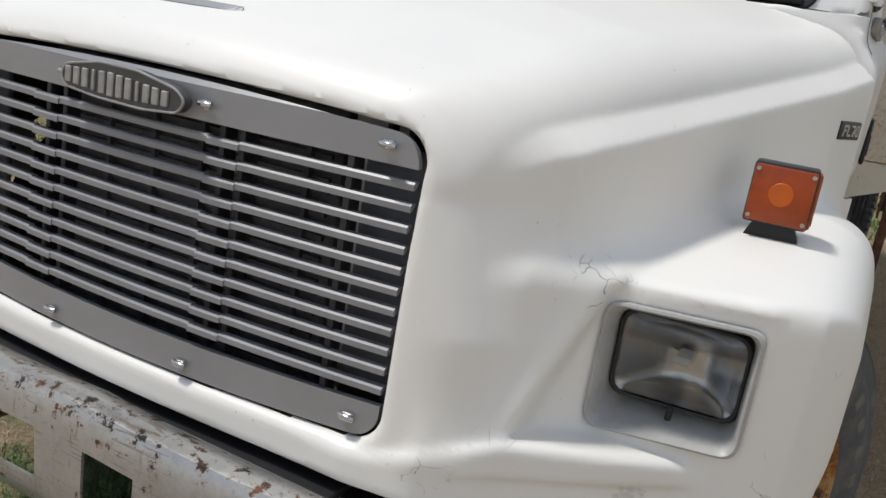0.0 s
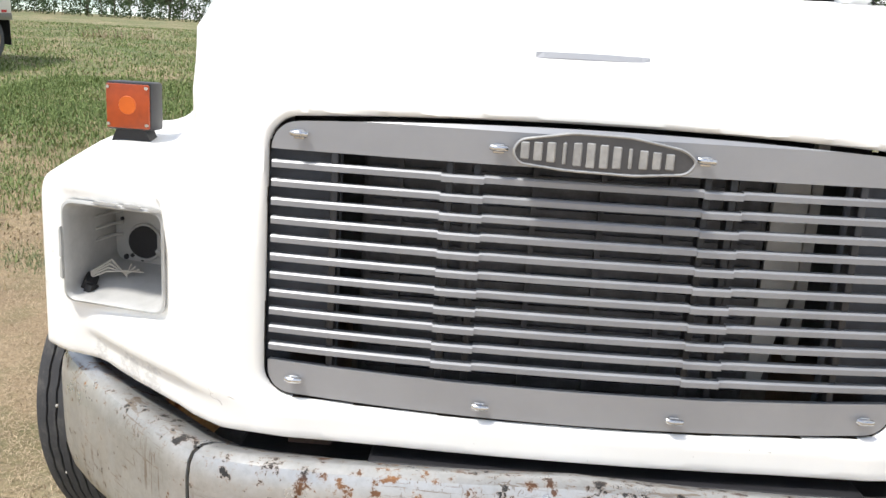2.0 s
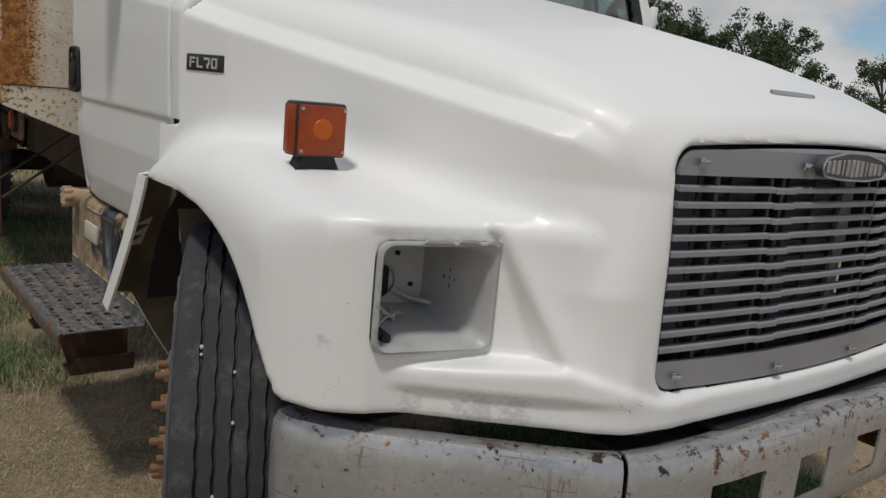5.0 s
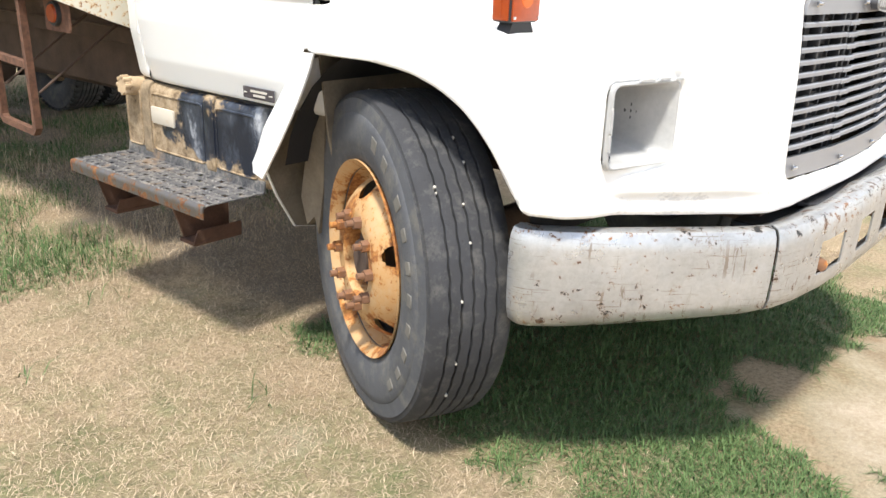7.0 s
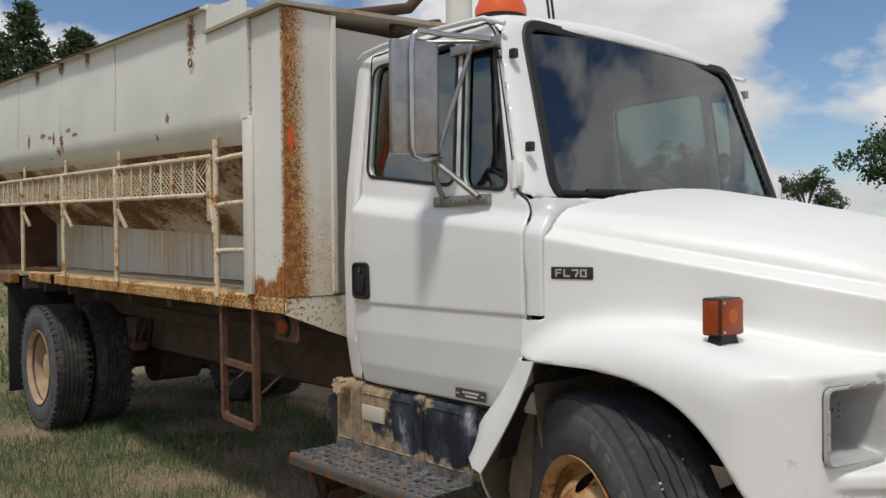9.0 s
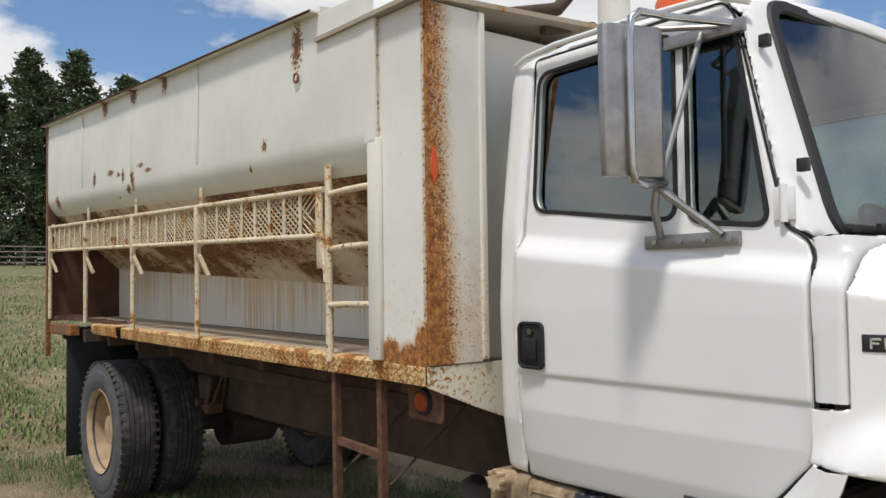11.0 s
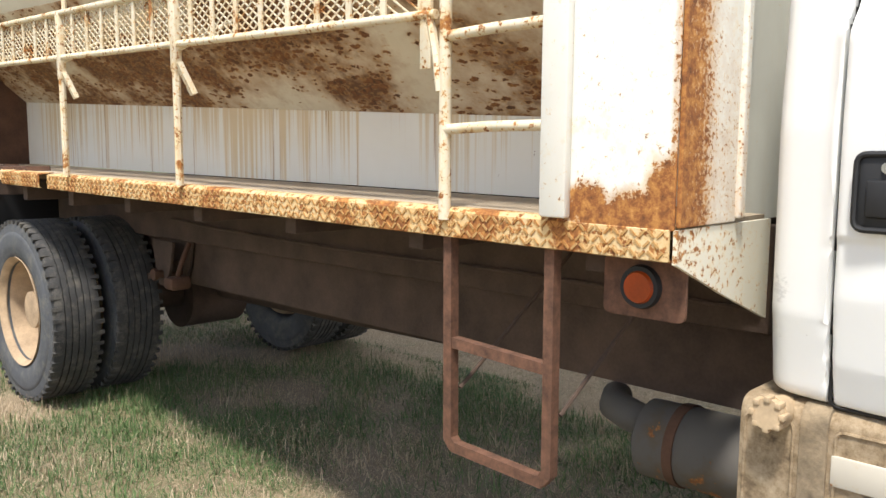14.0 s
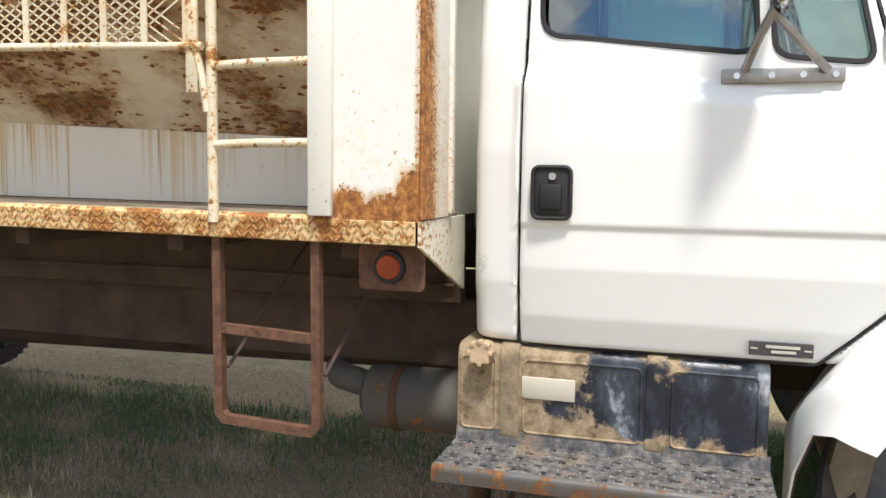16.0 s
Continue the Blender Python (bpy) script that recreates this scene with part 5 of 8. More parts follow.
# ---- headlamp buckets; one lamp is missing ----
for sign in (-1, 1):
    bucket = mesh_object("headlamp_bucket", None, hood, "empty grey headlamp bucket with torn rim and loose wires" if sign < 0 else "grey headlamp bucket with a rectangular sealed lamp")
    def at(u, v, w):
        # u across outward, v up, w depth
        return Vector((sign * (0.912 + u), 0.236 + 0.25 * u + w, 1.041 + v))
    bm = bmesh.new()
    rings = []
    back = 0.19 if sign < 0 else 0.12
    for hu, hv, w, lift in ((0.1175, 0.1065, 0.004, 0), (0.1165, 0.1055, -0.006, 0), (0.1125, 0.1015, -0.008, 0), (0.1085, 0.0975, -0.003, 0), (0.1045, 0.0935, 0.015, 0), (0.094, 0.080, 0.5 * back, 0.006), (0.088, 0.070, back, 0.010)):
        rings.append([bm.verts.new(at(u, v + lift, w)) for u, v in rounded([(-hu, -hv), (hu, -hv), (hu, hv), (-hu, hv)], 0.026)])
    for a, b in zip(rings, rings[1:]):
        for k in range(len(a)):
            bm.faces.new((a[k], a[(k + 1) % len(a)], b[(k + 1) % len(a)], b[k]))
    bm.faces.new(rings[-1])
    part("bucket_shell", bm, M["bucket"], bucket)
    if sign < 0:
        bm = bmesh.new()
        add_cyl(bm, at(0.012, -0.012, 0.189), at(0.012, -0.012, 0.183), 0.037, 0.037, 32)
        part("socket_hole", bm, M["dark"], bucket, "round dark socket opening")
        bm = bmesh.new()
        ring = [at(0.012 + 0.040 * math.cos(q), -0.012 + 0.040 * math.sin(q), 0.186) for q in [2 * math.pi * k / 32 for k in range(33)]]
        add_tube(bm, ring, 0.0035, 6)
        part("socket_lip", bm, M["bucket"], bucket)
        for u, v, r in ((0.062, -0.052, 0.006), (0.046, -0.047, 0.0045), (-0.03, 0.046, 0.005), (0.07, 0.035, 0.004), (-0.062, -0.02, 0.005), (0.02, -0.055, 0.003)):
            bm = bmesh.new()
            add_cyl(bm, at(u, v, 0.190), at(u, v, 0.185), r, r, 12)
            part("rivet_hole", bm, M["dark"], bucket)
        # cross of small slots on the inner wall
        for dv, dw in ((0, 0), (0.017, 0), (-0.017, 0), (0, 0.016), (0, -0.014)):
            bm = bmesh.new()
            add_cyl(bm, at(-0.0985 + 0.09 * dw, 0.012 + dv, 0.11 + dw), at(-0.0935 + 0.09 * dw, 0.012 + dv, 0.11 + dw), 0.0055, 0.005, 10)
            part("slot", bm, M["dark"], bucket)
        # brackets and ribs moulded into the walls
        for v in (0.052, 0.026, 0.0):
            bm = bmesh.new()
            add_tube(bm, [at(0.096, v, 0.10), at(0.084, v, 0.165), at(0.068, v, 0.186)], 0.004, 6)
            part("rib", bm, M["bucket"], bucket)
        bm = bmesh.new()
        add_tube(bm, [at(-0.018, -0.028, 0.184), at(-0.05, -0.045, 0.178), at(-0.086, -0.052, 0.15)], 0.006, 8)
        part("rib", bm, M["bucket"], bucket)
        bm = bmesh.new()
        for k in range(4):
            add_tube(bm, [at(0.082, -0.068 + 0.004 * k, 0.05), at(0.055, -0.056 + 0.006 * k, 0.07 + 0.01 * k), at(0.02, -0.058 - 0.004 * k, 0.10), at(-0.012 + 0.01 * k, -0.062 + 0.005 * k, 0.12)], 0.0019, 6)
        part("wire", bm, M["pale"], bucket, "thin loose pale wires")
        bm = bmesh.new()
        add_box(bm, (-0.013, -0.02, -0.013), (0.013, 0.02, 0.013), 0.004, Matrix.Translation(at(0.085, -0.078, 0.05)) @ pose(0, 0, 0, 20, 30, 25))
        add_box(bm, (-0.009, -0.012, -0.017), (0.009, 0.012, 0.009), 0.003, Matrix.Translation(at(0.074, -0.086, 0.035)) @ pose(0, 0, 0, -10, 15, -20))
        part("plug", bm, M["seal"], bucket, "black wire plug")
        # cracked flakes along the torn rim
        for u, v, su, sv in ((-0.10, 0.107, 0.016, 0.003), (-0.05, 0.110, 0.022, 0.003), (0.01, 0.109, 0.03, 0.003), (0.117, 0.02, 0.003, 0.03), (0.117, -0.035, 0.003, 0.02)):
            bm = bmesh.new()
            add_prism(bm, [(-su, -sv), (su * 0.7, -sv * 1.2), (su, sv * 0.4), (su * 0.2, sv), (-su * 0.8, sv * 0.8)], -0.003, 0.003, axis=1)
            bmesh.ops.transform(bm, matrix=Matrix.Translation(at(u, v, -0.010)) @ pose(0, 0, 0, 0, 0, -14), verts=bm.verts)
            part("rim_flake", bm, M["bucket"], bucket, smooth=False)
    else:
        tilt = lambda u, v, w: at(u + 0.002, v + 0.016 - 0.05 * u, w - 0.06 * v)
        bm = bmesh.new()
        rings = []
        for hu, hv, w in ((0.099, 0.076, 0.075), (0.100, 0.077, 0.032), (0.097, 0.074, 0.026), (0.0925, 0.0695, 0.028)):
            rings.append([bm.verts.new(tilt(u, v, w)) for u, v in rounded([(-hu, -hv), (hu, -hv), (hu, hv), (-hu, hv)], 0.03)])
        for a, b in zip(rings, rings[1:]):
            for k in range(len(a)):
                bm.faces.new((a[k], a[(k + 1) % len(a)], b[(k + 1) % len(a)], b[k]))
        part("lamp_ring", bm, M["seal"], bucket, "black retaining ring")
        bm = bmesh.new()
        add_box(bm, tilt(-0.004, -0.094, 0.020), tilt(0.006, -0.07, 0.030), 0.002)
        part("ring_tab", bm, M["seal"], bucket)
        bm = bmesh.new()
        n = 30
        grid = []
        for i in range(n + 1):
            row = []
            for j in range(n + 1):
                u, v = 0.184 * (i / n - 0.5), 0.138 * (j / n - 0.5)
                w = 0.034 + 0.07 * max(0.0, 1 - (u / 0.092) ** 2) * max(0.0, 1 - (abs(v) / 0.069) ** 6)
                row.append(bm.verts.new(tilt(u, v, w)))
            grid.append(row)
        for i in range(n):
            for j in range(n):
                bm.faces.new((grid[i][j], grid[i + 1][j], grid[i + 1][j + 1], grid[i][j + 1]))
        part("reflector", bm, M["lamp_bowl"], bucket, "bright lamp reflector bowl")
        bm = bmesh.new()
        add_box(bm, tilt(-0.014, -0.004, 0.045), tilt(0.014, 0.012, 0.09), 0.005)
        part("bulb_shield", bm, M["bucket"], bucket)
        bm = bmesh.new()
        n, m = 88, 16
        grid = []
        for i in range(n + 1):
            row = []
            for j in range(m + 1):
                u, v = 0.186 * (i / n - 0.5), 0.140 * (j / m - 0.5)
                flute = 0.0024 * (i % 2) * (0.25 if abs(v) > 0.055 or (abs(u - 0.03) < 0.012) else 1.0)
                edge = max(0.0, 1 - (abs(u) / 0.093) ** 5) * max(0.0, 1 - (abs(v) / 0.07) ** 5)
                w = 0.030 - 0.020 * edge + flute
                cut = 0.016 * max(0.0, abs(u) / 0.093 - 0.82) / 0.18
                row.append(bm.verts.new(tilt(u, v * (1 - cut / 0.07), w)))
            grid.append(row)
        for i in range(n):
            for j in range(m):
                bm.faces.new((grid[i][j], grid[i + 1][j], grid[i + 1][j + 1], grid[i][j + 1]))
        glass = part("lens_glass", bm, M["clear"], bucket, "fluted clear lens")
        glass.visible_shadow = False

# ---- fender tail pieces and inner arches ----
for sign in (-1, 1):
    bm = bmesh.new()
    rows = []
    for k in range(13):
        t = k / 12
        y0, z0 = 1.255 + 0.215 * t ** 1.25, 1.135 - 0.40 * t
        w = 0.075 - 0.02 * t
        lean = 0.025 * t
        rag = 0.03 * math.sin(31 * t) if t > 0.9 else 0
        back = min(1.605, 1.335 + 1.05 * (1.135 - z0))
        rows.append([bm.verts.new((sign * (xx + lean), (y0 + 0.01 - w * u) * (1 - g) + back * g, z0 - 0.02 * u * t - drop * t - rag * (xx > 0.95) * (xx < 1.12))) for u, g, drop, xx in ((0, 1.0, 0.30, 0.78), (0, 1.0, 0.28, 0.88), (0, 0.97, 0.16, 0.96), (0, 0.72, 0.02, 1.04), (0, 0.35, 0.0, 1.11), (0.25, 0.0, 0.0, 1.15), (1.0, 0.0, 0.0, 1.147))])
    inner_face = [[tuple(v.co) for v in row[:5]] for row in rows]
    for a, b in zip(rows, rows[1:]):
        for k in range(6):
            bm.faces.new((a[k], a[k + 1], b[k + 1], b[k]))
    bmesh.ops.recalc_face_normals(bm, faces=bm.faces)
    bmesh.ops.solidify(bm, geom=bm.faces[:], thickness=0.008)
    part("fender_tail", bm, M["white"], truck, "white fender tail behind the wheel, cracked at its lower edge")
    bm = bmesh.new()
    rows = []
    for line in inner_face:
        rows.append([bm.verts.new((x, y - 0.016, z + 0.004)) for x, y, z in line])
    for a, b in zip(rows, rows[1:]):
        for q in range(len(a) - 1):
            bm.faces.new((a[q], a[q + 1], b[q + 1], b[q]))
    part("tail_liner", bm, M["liner"], truck, "dusty dark inner face of the fender tail")
    bm = bmesh.new()
    rows = []
    for k in range(15):
        q = math.radians(168 - 158 * k / 14)
        rows.append([bm.verts.new((sign * x, 0.95 - 0.52 * math.cos(q), 0.62 + 0.55 * math.sin(q))) for x in (0.50, 0.80, 1.05)])
    for a, b in zip(rows, rows[1:]):
        for k in range(2):
            bm.faces.new((a[k], a[k + 1], b[k + 1], b[k]))
    part("inner_arch", bm, M["dark"], truck, "dark inner wheel arch")
    bm = bmesh.new()
    ragged = [(0.45, 0.66), (0.58, 0.60), (0.66, 0.63), (0.74, 0.55), (0.82, 0.60), (0.90, 0.57), (0.955, 0.66), (1.0, 0.86), (1.035, 1.135), (0.45, 1.17)]
    add_prism(bm, [(sign * u, v) for u, v in ragged], 1.292, 1.300, axis=1)
    part("well_liner", bm, M["liner"], truck, "dusty brown sheet closing the back of the wheel well", smooth=False)
    bm = bmesh.new()
    add_prism(bm, [(1.36, 1.05), (1.42, 1.05), (1.47, 0.75), (1.50, 0.60), (1.47, 0.50), (1.43, 0.54), (1.41, 0.48), (1.38, 0.65)], sign * 0.62, sign * 0.95, axis=0)
    part("splash_panel", bm, M["liner"], truck, "mud-caked splash panel behind the front wheel", smooth=False)

# ---- chassis ----
for sign in (-1, 1):
    bm = bmesh.new()
    add_prism(bm, [(0.05, 0.74), (0.05, 0.95), (7.95, 0.95), (7.95, 0.70), (2.2, 0.70)], sign * 0.43, sign * 0.51, axis=0)
    part("frame_rail", bm, M["frame"], truck, "mud-brown steel chassis rail", smooth=False)
bm = bmesh.new()
add_cyl(bm, (-0.9, 1.0, 0.50), (0.9, 1.0, 0.50), 0.06)
part("front_axle", bm, M["frame"], truck)
bm = bmesh.new()
add_cyl(bm, (-0.9, 6.75, 0.525), (0.9, 6.75, 0.525), 0.09)
add_cyl(bm, (-0.2, 6.75, 0.5), (0.2, 6.75, 0.5), 0.21, 0.21)
part("rear_axle", bm, M["frame"], truck)
for sign in (-1, 1):
    spring = mesh_object("leaf_spring", None, truck, "muddy leaf spring with hanger and shackle")
    for q, half in enumerate((0.70, 0.60, 0.48, 0.34)):
        bm = bmesh.new()
        prev = None
        for k in range(13):
            t = k / 12
            y = 6.75 + half * (2 * t - 1)
            z = 0.80 - 0.16 * math.cos((y - 6.75) / 0.70 * math.pi / 2) - 0.019 * q
            ring = [bm.verts.new((sign * (0.55 + a), y, z + b)) for a, b in ((0, 0), (0.08, 0), (0.08, 0.016), (0, 0.016))]
            if prev:
                for e in range(4):
                    bm.faces.new((prev[e], prev[(e + 1) % 4], ring[(e + 1) % 4], ring[e]))
            else:
                bm.faces.new(ring)
            prev = ring
        bm.faces.new(prev)
        part("leaf", bm, M["frame"], spring, smooth=False)
    for x0 in (0.525, 0.64):
        bm = bmesh.new()
        add_prism(bm, rounded([(5.92, 0.95), (6.16, 0.95), (6.12, 0.80), (6.09, 0.70), (6.01, 0.70), (5.96, 0.80)], 0.02), sign * x0, sign * (x0 + 0.014), axis=0)
        part("hanger_plate", bm, M["frame"], spring, smooth=False)
    bm = bmesh.new()
    add_cyl(bm, (sign * 0.50, 6.05, 0.765), (sign * 0.70, 6.05, 0.765), 0.022, None, 12)
    add_cyl(bm, (sign * 0.685, 6.05, 0.765), (sign * 0.71, 6.05, 0.765), 0.034, None, 6)
    part("hanger_pin", bm, M["dark_rust"], spring, smooth=False)
    bm = bmesh.new()
    add_cyl(bm, (sign * 0.545, 6.05, 0.80), (sign * 0.635, 6.05, 0.80), 0.035, None, 16)
    part("spring_eye", bm, M["frame"], spring)
    bm = bmesh.new()
    add_box(bm, (min(sign * 0.60, sign * 0.72), 5.82, 0.70), (max(sign * 0.60, sign * 0.72), 5.92, 0.77), 0.02)
    add_tube(bm, [(sign * 0.66, 5.87, 0.76), (sign * 0.64, 5.86, 0.84), (sign * 0.60, 5.84, 0.95)], 0.014, 8)
    part("shackle", bm, M["dark_rust"], spring)
    for y in (6.66, 6.84):
        bm = bmesh.new()
        add_tube(bm, [(sign * 0.545, y, 0.50), (sign * 0.545, y, 0.69), (sign * 0.59, y, 0.71), (sign * 0.635, y, 0.69), (sign * 0.635, y, 0.50)], 0.009, 6)
        part("u_bolt", bm, M["dark_rust"], spring)
    bm = bmesh.new()
    add_box(bm, (min(sign * 0.62, sign * 1.2), 7.55, 0.22), (max(sign * 0.62, sign * 1.2), 7.57, 1.2), 0.004)
    part("mud_flap", bm, M["seal"], truck, "black rubber mud flap")
bm = bmesh.new()
add_cyl(bm, (0, 2.6, 0.62), (0, 6.5, 0.55), 0.06)
part("drive_shaft", bm, M["frame"], truck)
bm = bmesh.new()
add_cyl(bm, (-0.62, 2.3, 0.60), (-0.62, 3.03, 0.59), 0.118, None, 32)
add_cyl(bm, (-0.62, 3.03, 0.59), (-0.62, 3.06, 0.59), 0.117, 0.07, 32)
muffler = part("muffler", bm, M["muffler"], truck, "dusty grey-brown muffler with tailpipe under the frame")
bm = bmesh.new()
add_cyl(bm, (-0.62, 2.90, 0.592), (-0.62, 2.93, 0.592), 0.124, None, 32)
part("muffler_band", bm, M["dark_rust"], muffler, "rusty band round the muffler")
bm = bmesh.new()
add_tube(bm, [(-0.62, 3.05, 0.63), (-0.62, 3.12, 0.645), (-0.59, 3.18, 0.65), (-0.50, 3.23, 0.65)], 0.05, 16)
part("tailpipe", bm, M["muffler"], muffler)

bm = bmesh.new()
add_tube(bm, [(-0.612, 2.72, 1.02), (-0.612, 3.6, 1.035), (-0.612, 4.6, 1.03), (-0.612, 5.6, 1.05), (-0.612, 6.0, 1.07)], 0.008, 6)
part("air_line", bm, M["frame"], truck, "thin dusty line clipped along the frame")

# ---- fuel tank and step ----
bm = bmesh.new()
outline = rounded([(-0.985, 0.585), (-0.985, 0.895), (-0.52, 0.895), (-0.52, 0.585)], 0.05)
add_prism(bm, outline, 1.67, 2.60, axis=1, bevel=0.008)
tank = part("fuel_tank", bm, M["tank"], truck, "black fuel tank caked in tan mud with scuffed paint")
for y in (1.985, 2.43):
    bm = bmesh.new()
    add_prism(bm, rounded([(-0.992, 0.58), (-0.992, 0.902), (-0.51, 0.902), (-0.51, 0.58)], 0.05), y - 0.03, y + 0.03, axis=1, bevel=0.003)
    part("tank_strap", bm, M["mud"] if y > 2.2 else M["tank"], tank)
bm = bmesh.new()
add_box(bm, (-0.993, 2.225, 0.735), (-0.98, 2.39, 0.803), 0.003)
part("tank_label", bm, M["grimy_plate"], tank, "pale blank plate on the tank")
for y0, y1 in ((1.70, 1.94), (2.03, 2.385), (2.475, 2.585)):
    bm = bmesh.new()
    ring = [(-0.985, u, v) for u, v in rounded([(y0, 0.625), (y1, 0.625), (y1, 0.855), (y0, 0.855)], 0.02)]
    add_tube(bm, ring + ring[:1], 0.0045, 6)
    part("bead", bm, M["tank"], tank)
bm = bmesh.new()
M["tan_cap"] = plain("tan_cap", (0.46, 0.34, 0.21), 0.8, vary=0.25, scale=30)
add_cyl(bm, (-0.93, 2.515, 0.86), (-1.02, 2.515, 0.875), 0.038, None, 24)
add_cyl(bm, (-1.01, 2.515, 0.875), (-1.042, 2.515, 0.878), 0.034, None, 24)
part("filler_cap", bm, M["tan_cap"], tank, "knobbed tan filler cap")
for k in range(8):
    q = 2 * math.pi * k / 8
    bm = bmesh.new()
    add_box(bm, (-1.045, 2.515 + 0.034 * math.cos(q) - 0.007, 0.876 + 0.034 * math.sin(q) - 0.007), (-1.01, 2.515 + 0.034 * math.cos(q) + 0.007, 0.876 + 0.034 * math.sin(q) + 0.007), 0.003)
    part("cap_knob", bm, M["tan_cap"], tank)

step = mesh_object("step", None, truck, "punched black steel step board, scuffed and rust-edged")
def step_plate():
    """A tread plate with punched holes."""
    bm = bmesh.new()
    nx, ny = 18, 66
    x0, x1, y0, y1 = -1.245, -0.985, 1.66, 2.60
    holes = []
    for r in range(5):
        for c in range(22):
            holes.append((x0 + 0.035 + 0.05 * r, y0 + 0.022 + 0.0428 * c + (0.021 if r % 2 else 0), 0.0088 if (r + c) % 3 == 0 else 0.0048))
    grid = [[bm.verts.new((x0 + (x1 - x0) * i / (nx * 2), y0 + (y1 - y0) * j / (ny * 2), 0.585 + (0.0 if i > 1 else -0.004))) for j in range(ny * 2 + 1)] for i in range(nx * 2 + 1)]
    for i in range(nx * 2):
        for j in range(ny * 2):
            c = (grid[i][j].co + grid[i + 1][j + 1].co) / 2
            if any(abs(c.y - hy) < r * 1.35 and abs(c.x - hx) < r for hx, hy, r in holes if abs(hx - c.x) < 0.02 and abs(hy - c.y) < 0.02):
                continue
            bm.faces.new((grid[i][j], grid[i + 1][j], grid[i + 1][j + 1], grid[i][j + 1]))
    bmesh.ops.recalc_face_normals(bm, faces=bm.faces)
    bmesh.ops.solidify(bm, geom=bm.faces[:], thickness=0.004)
    return bm
part("tread", step_plate(), M["step"], step, smooth=False)
bm = bmesh.new()
for r in range(5):
    for c in range(44):
        if (r * 2 + c) % 3:
            add_cyl(bm, (-1.228 + 0.05 * r, 1.67 + 0.0212 * c, 0.584), (-1.228 + 0.05 * r, 1.67 + 0.0212 * c, 0.5885), 0.0042, 0.003, 6)
tagged(part("raised_dot", bm, M["step_dot"], step, smooth=False), kind="stuff")
bm = bmesh.new()
add_prism(bm, [(-1.238, 0.5865), (-1.246, 0.583), (-1.251, 0.575), (-1.252, 0.565), (-1.249, 0.536), (-1.245, 0.536), (-1.246, 0.565), (-1.243, 0.574), (-1.236, 0.578)], 1.66, 2.60, axis=1)
part("rolled_edge", bm, M["step_edge"], step, "scuffed rolled front lip, rusting along its foot")
bm = bmesh.new()
add_prism(bm, [(-0.99, 0.583), (-0.985, 0.625), (-0.98, 0.625), (-0.982, 0.58)], 1.66, 2.60, axis=1)
part("rear_flange", bm, M["step"], step, smooth=False)
for y in (1.90, 2.46):
    bm = bmesh.new()
    add_prism(bm, [(-1.22, 0.575), (-1.16, 0.39), (-0.96, 0.39), (-0.96, 0.575)], y + 0.03, y + 0.04, axis=1)
    add_box(bm, (-1.17, y - 0.05, 0.372), (-0.96, y + 0.05, 0.388), 0.003)
    add_prism(bm, [(-1.17, 0.388), (-1.15, 0.43), (-0.96, 0.43), (-0.96, 0.388)], y - 0.05, y - 0.042, axis=1)
    part("step_bracket", bm, M["dark_rust"], step, "rusty step bracket", smooth=False)

# ---- mirrors ----
for sign in (-1, 1):
    mirror = mesh_object("mirror", None, truck, "tall stainless west-coast mirror on a tubular bracket")
    S = lambda x, y, z: (sign * x, y, z)
    bm = bmesh.new()
    m = Matrix.Translation(S(1.195, 1.755, 2.095)) @ pose(0, 0, 0, 0, 0, 20 * sign)
    outline = rounded([(-0.098, 0.0), (-0.098, -0.045), (0.098, -0.045), (0.098, 0.0)], 0.03)
    v = add_prism(bm, outline, -0.215, 0.215, axis=2, bevel=0.006)
    bmesh.ops.transform(bm, matrix=m, verts=bm.verts)
    part("mirror_head", bm, M["mirror_back"], mirror, "dented polished mirror back")
    bm = bmesh.new()
    add_tube(bm, [S(0.955, 1.57, 2.325), S(1.12, 1.66, 2.335), S(1.20, 1.70, 2.345), S(1.225, 1.71, 2.325), S(1.235, 1.71, 2.27), S(1.235, 1.71, 1.90), S(1.225, 1.71, 1.868), S(1.19, 1.70, 1.858), S(1.10, 1.70, 1.87)], 0.011, 10)
    part("loop_tube", bm, M["chrome"], mirror)
    bm = bmesh.new()
    add_tube(bm, [S(1.02, 1.78, 1.72), S(1.09, 1.75, 1.80), S(1.11, 1.72, 1.86), S(1.08, 1.66, 1.80), S(1.03, 1.57, 1.715)], 0.012, 8)
    add_tube(bm, [S(0.965, 1.66, 2.315), S(1.12, 1.70, 1.88)], 0.009, 8)
    add_tube(bm, [S(0.965, 1.60, 2.32), S(1.10, 1.78, 2.33), S(1.19, 1.77, 2.33)], 0.008, 8)
    part("brace", bm, M["steel"], mirror)
    bm = bmesh.new()
    add_box(bm, (min(sign * 1.0, sign * 1.022), 1.525, 1.685), (max(sign * 1.0, sign * 1.022), 1.84, 1.725), 0.003)
    part("lower_mount", bm, M["steel"], mirror, "riveted steel mount strip")
    for y in (1.55, 1.63, 1.71, 1.80):
        bm = bmesh.new()
        add_cyl(bm, S(1.02, y, 1.705), S(1.028, y, 1.705), 0.009, None, 10)
        part("bolt", bm, M["chrome"], mirror)
    bm = bmesh.new()
    add_box(bm, (min(sign * 0.935, sign * 0.957), 1.53, 2.295), (max(sign * 0.935, sign * 0.957), 1.80, 2.335), 0.003)
    part("upper_mount", bm, M["steel"], mirror)

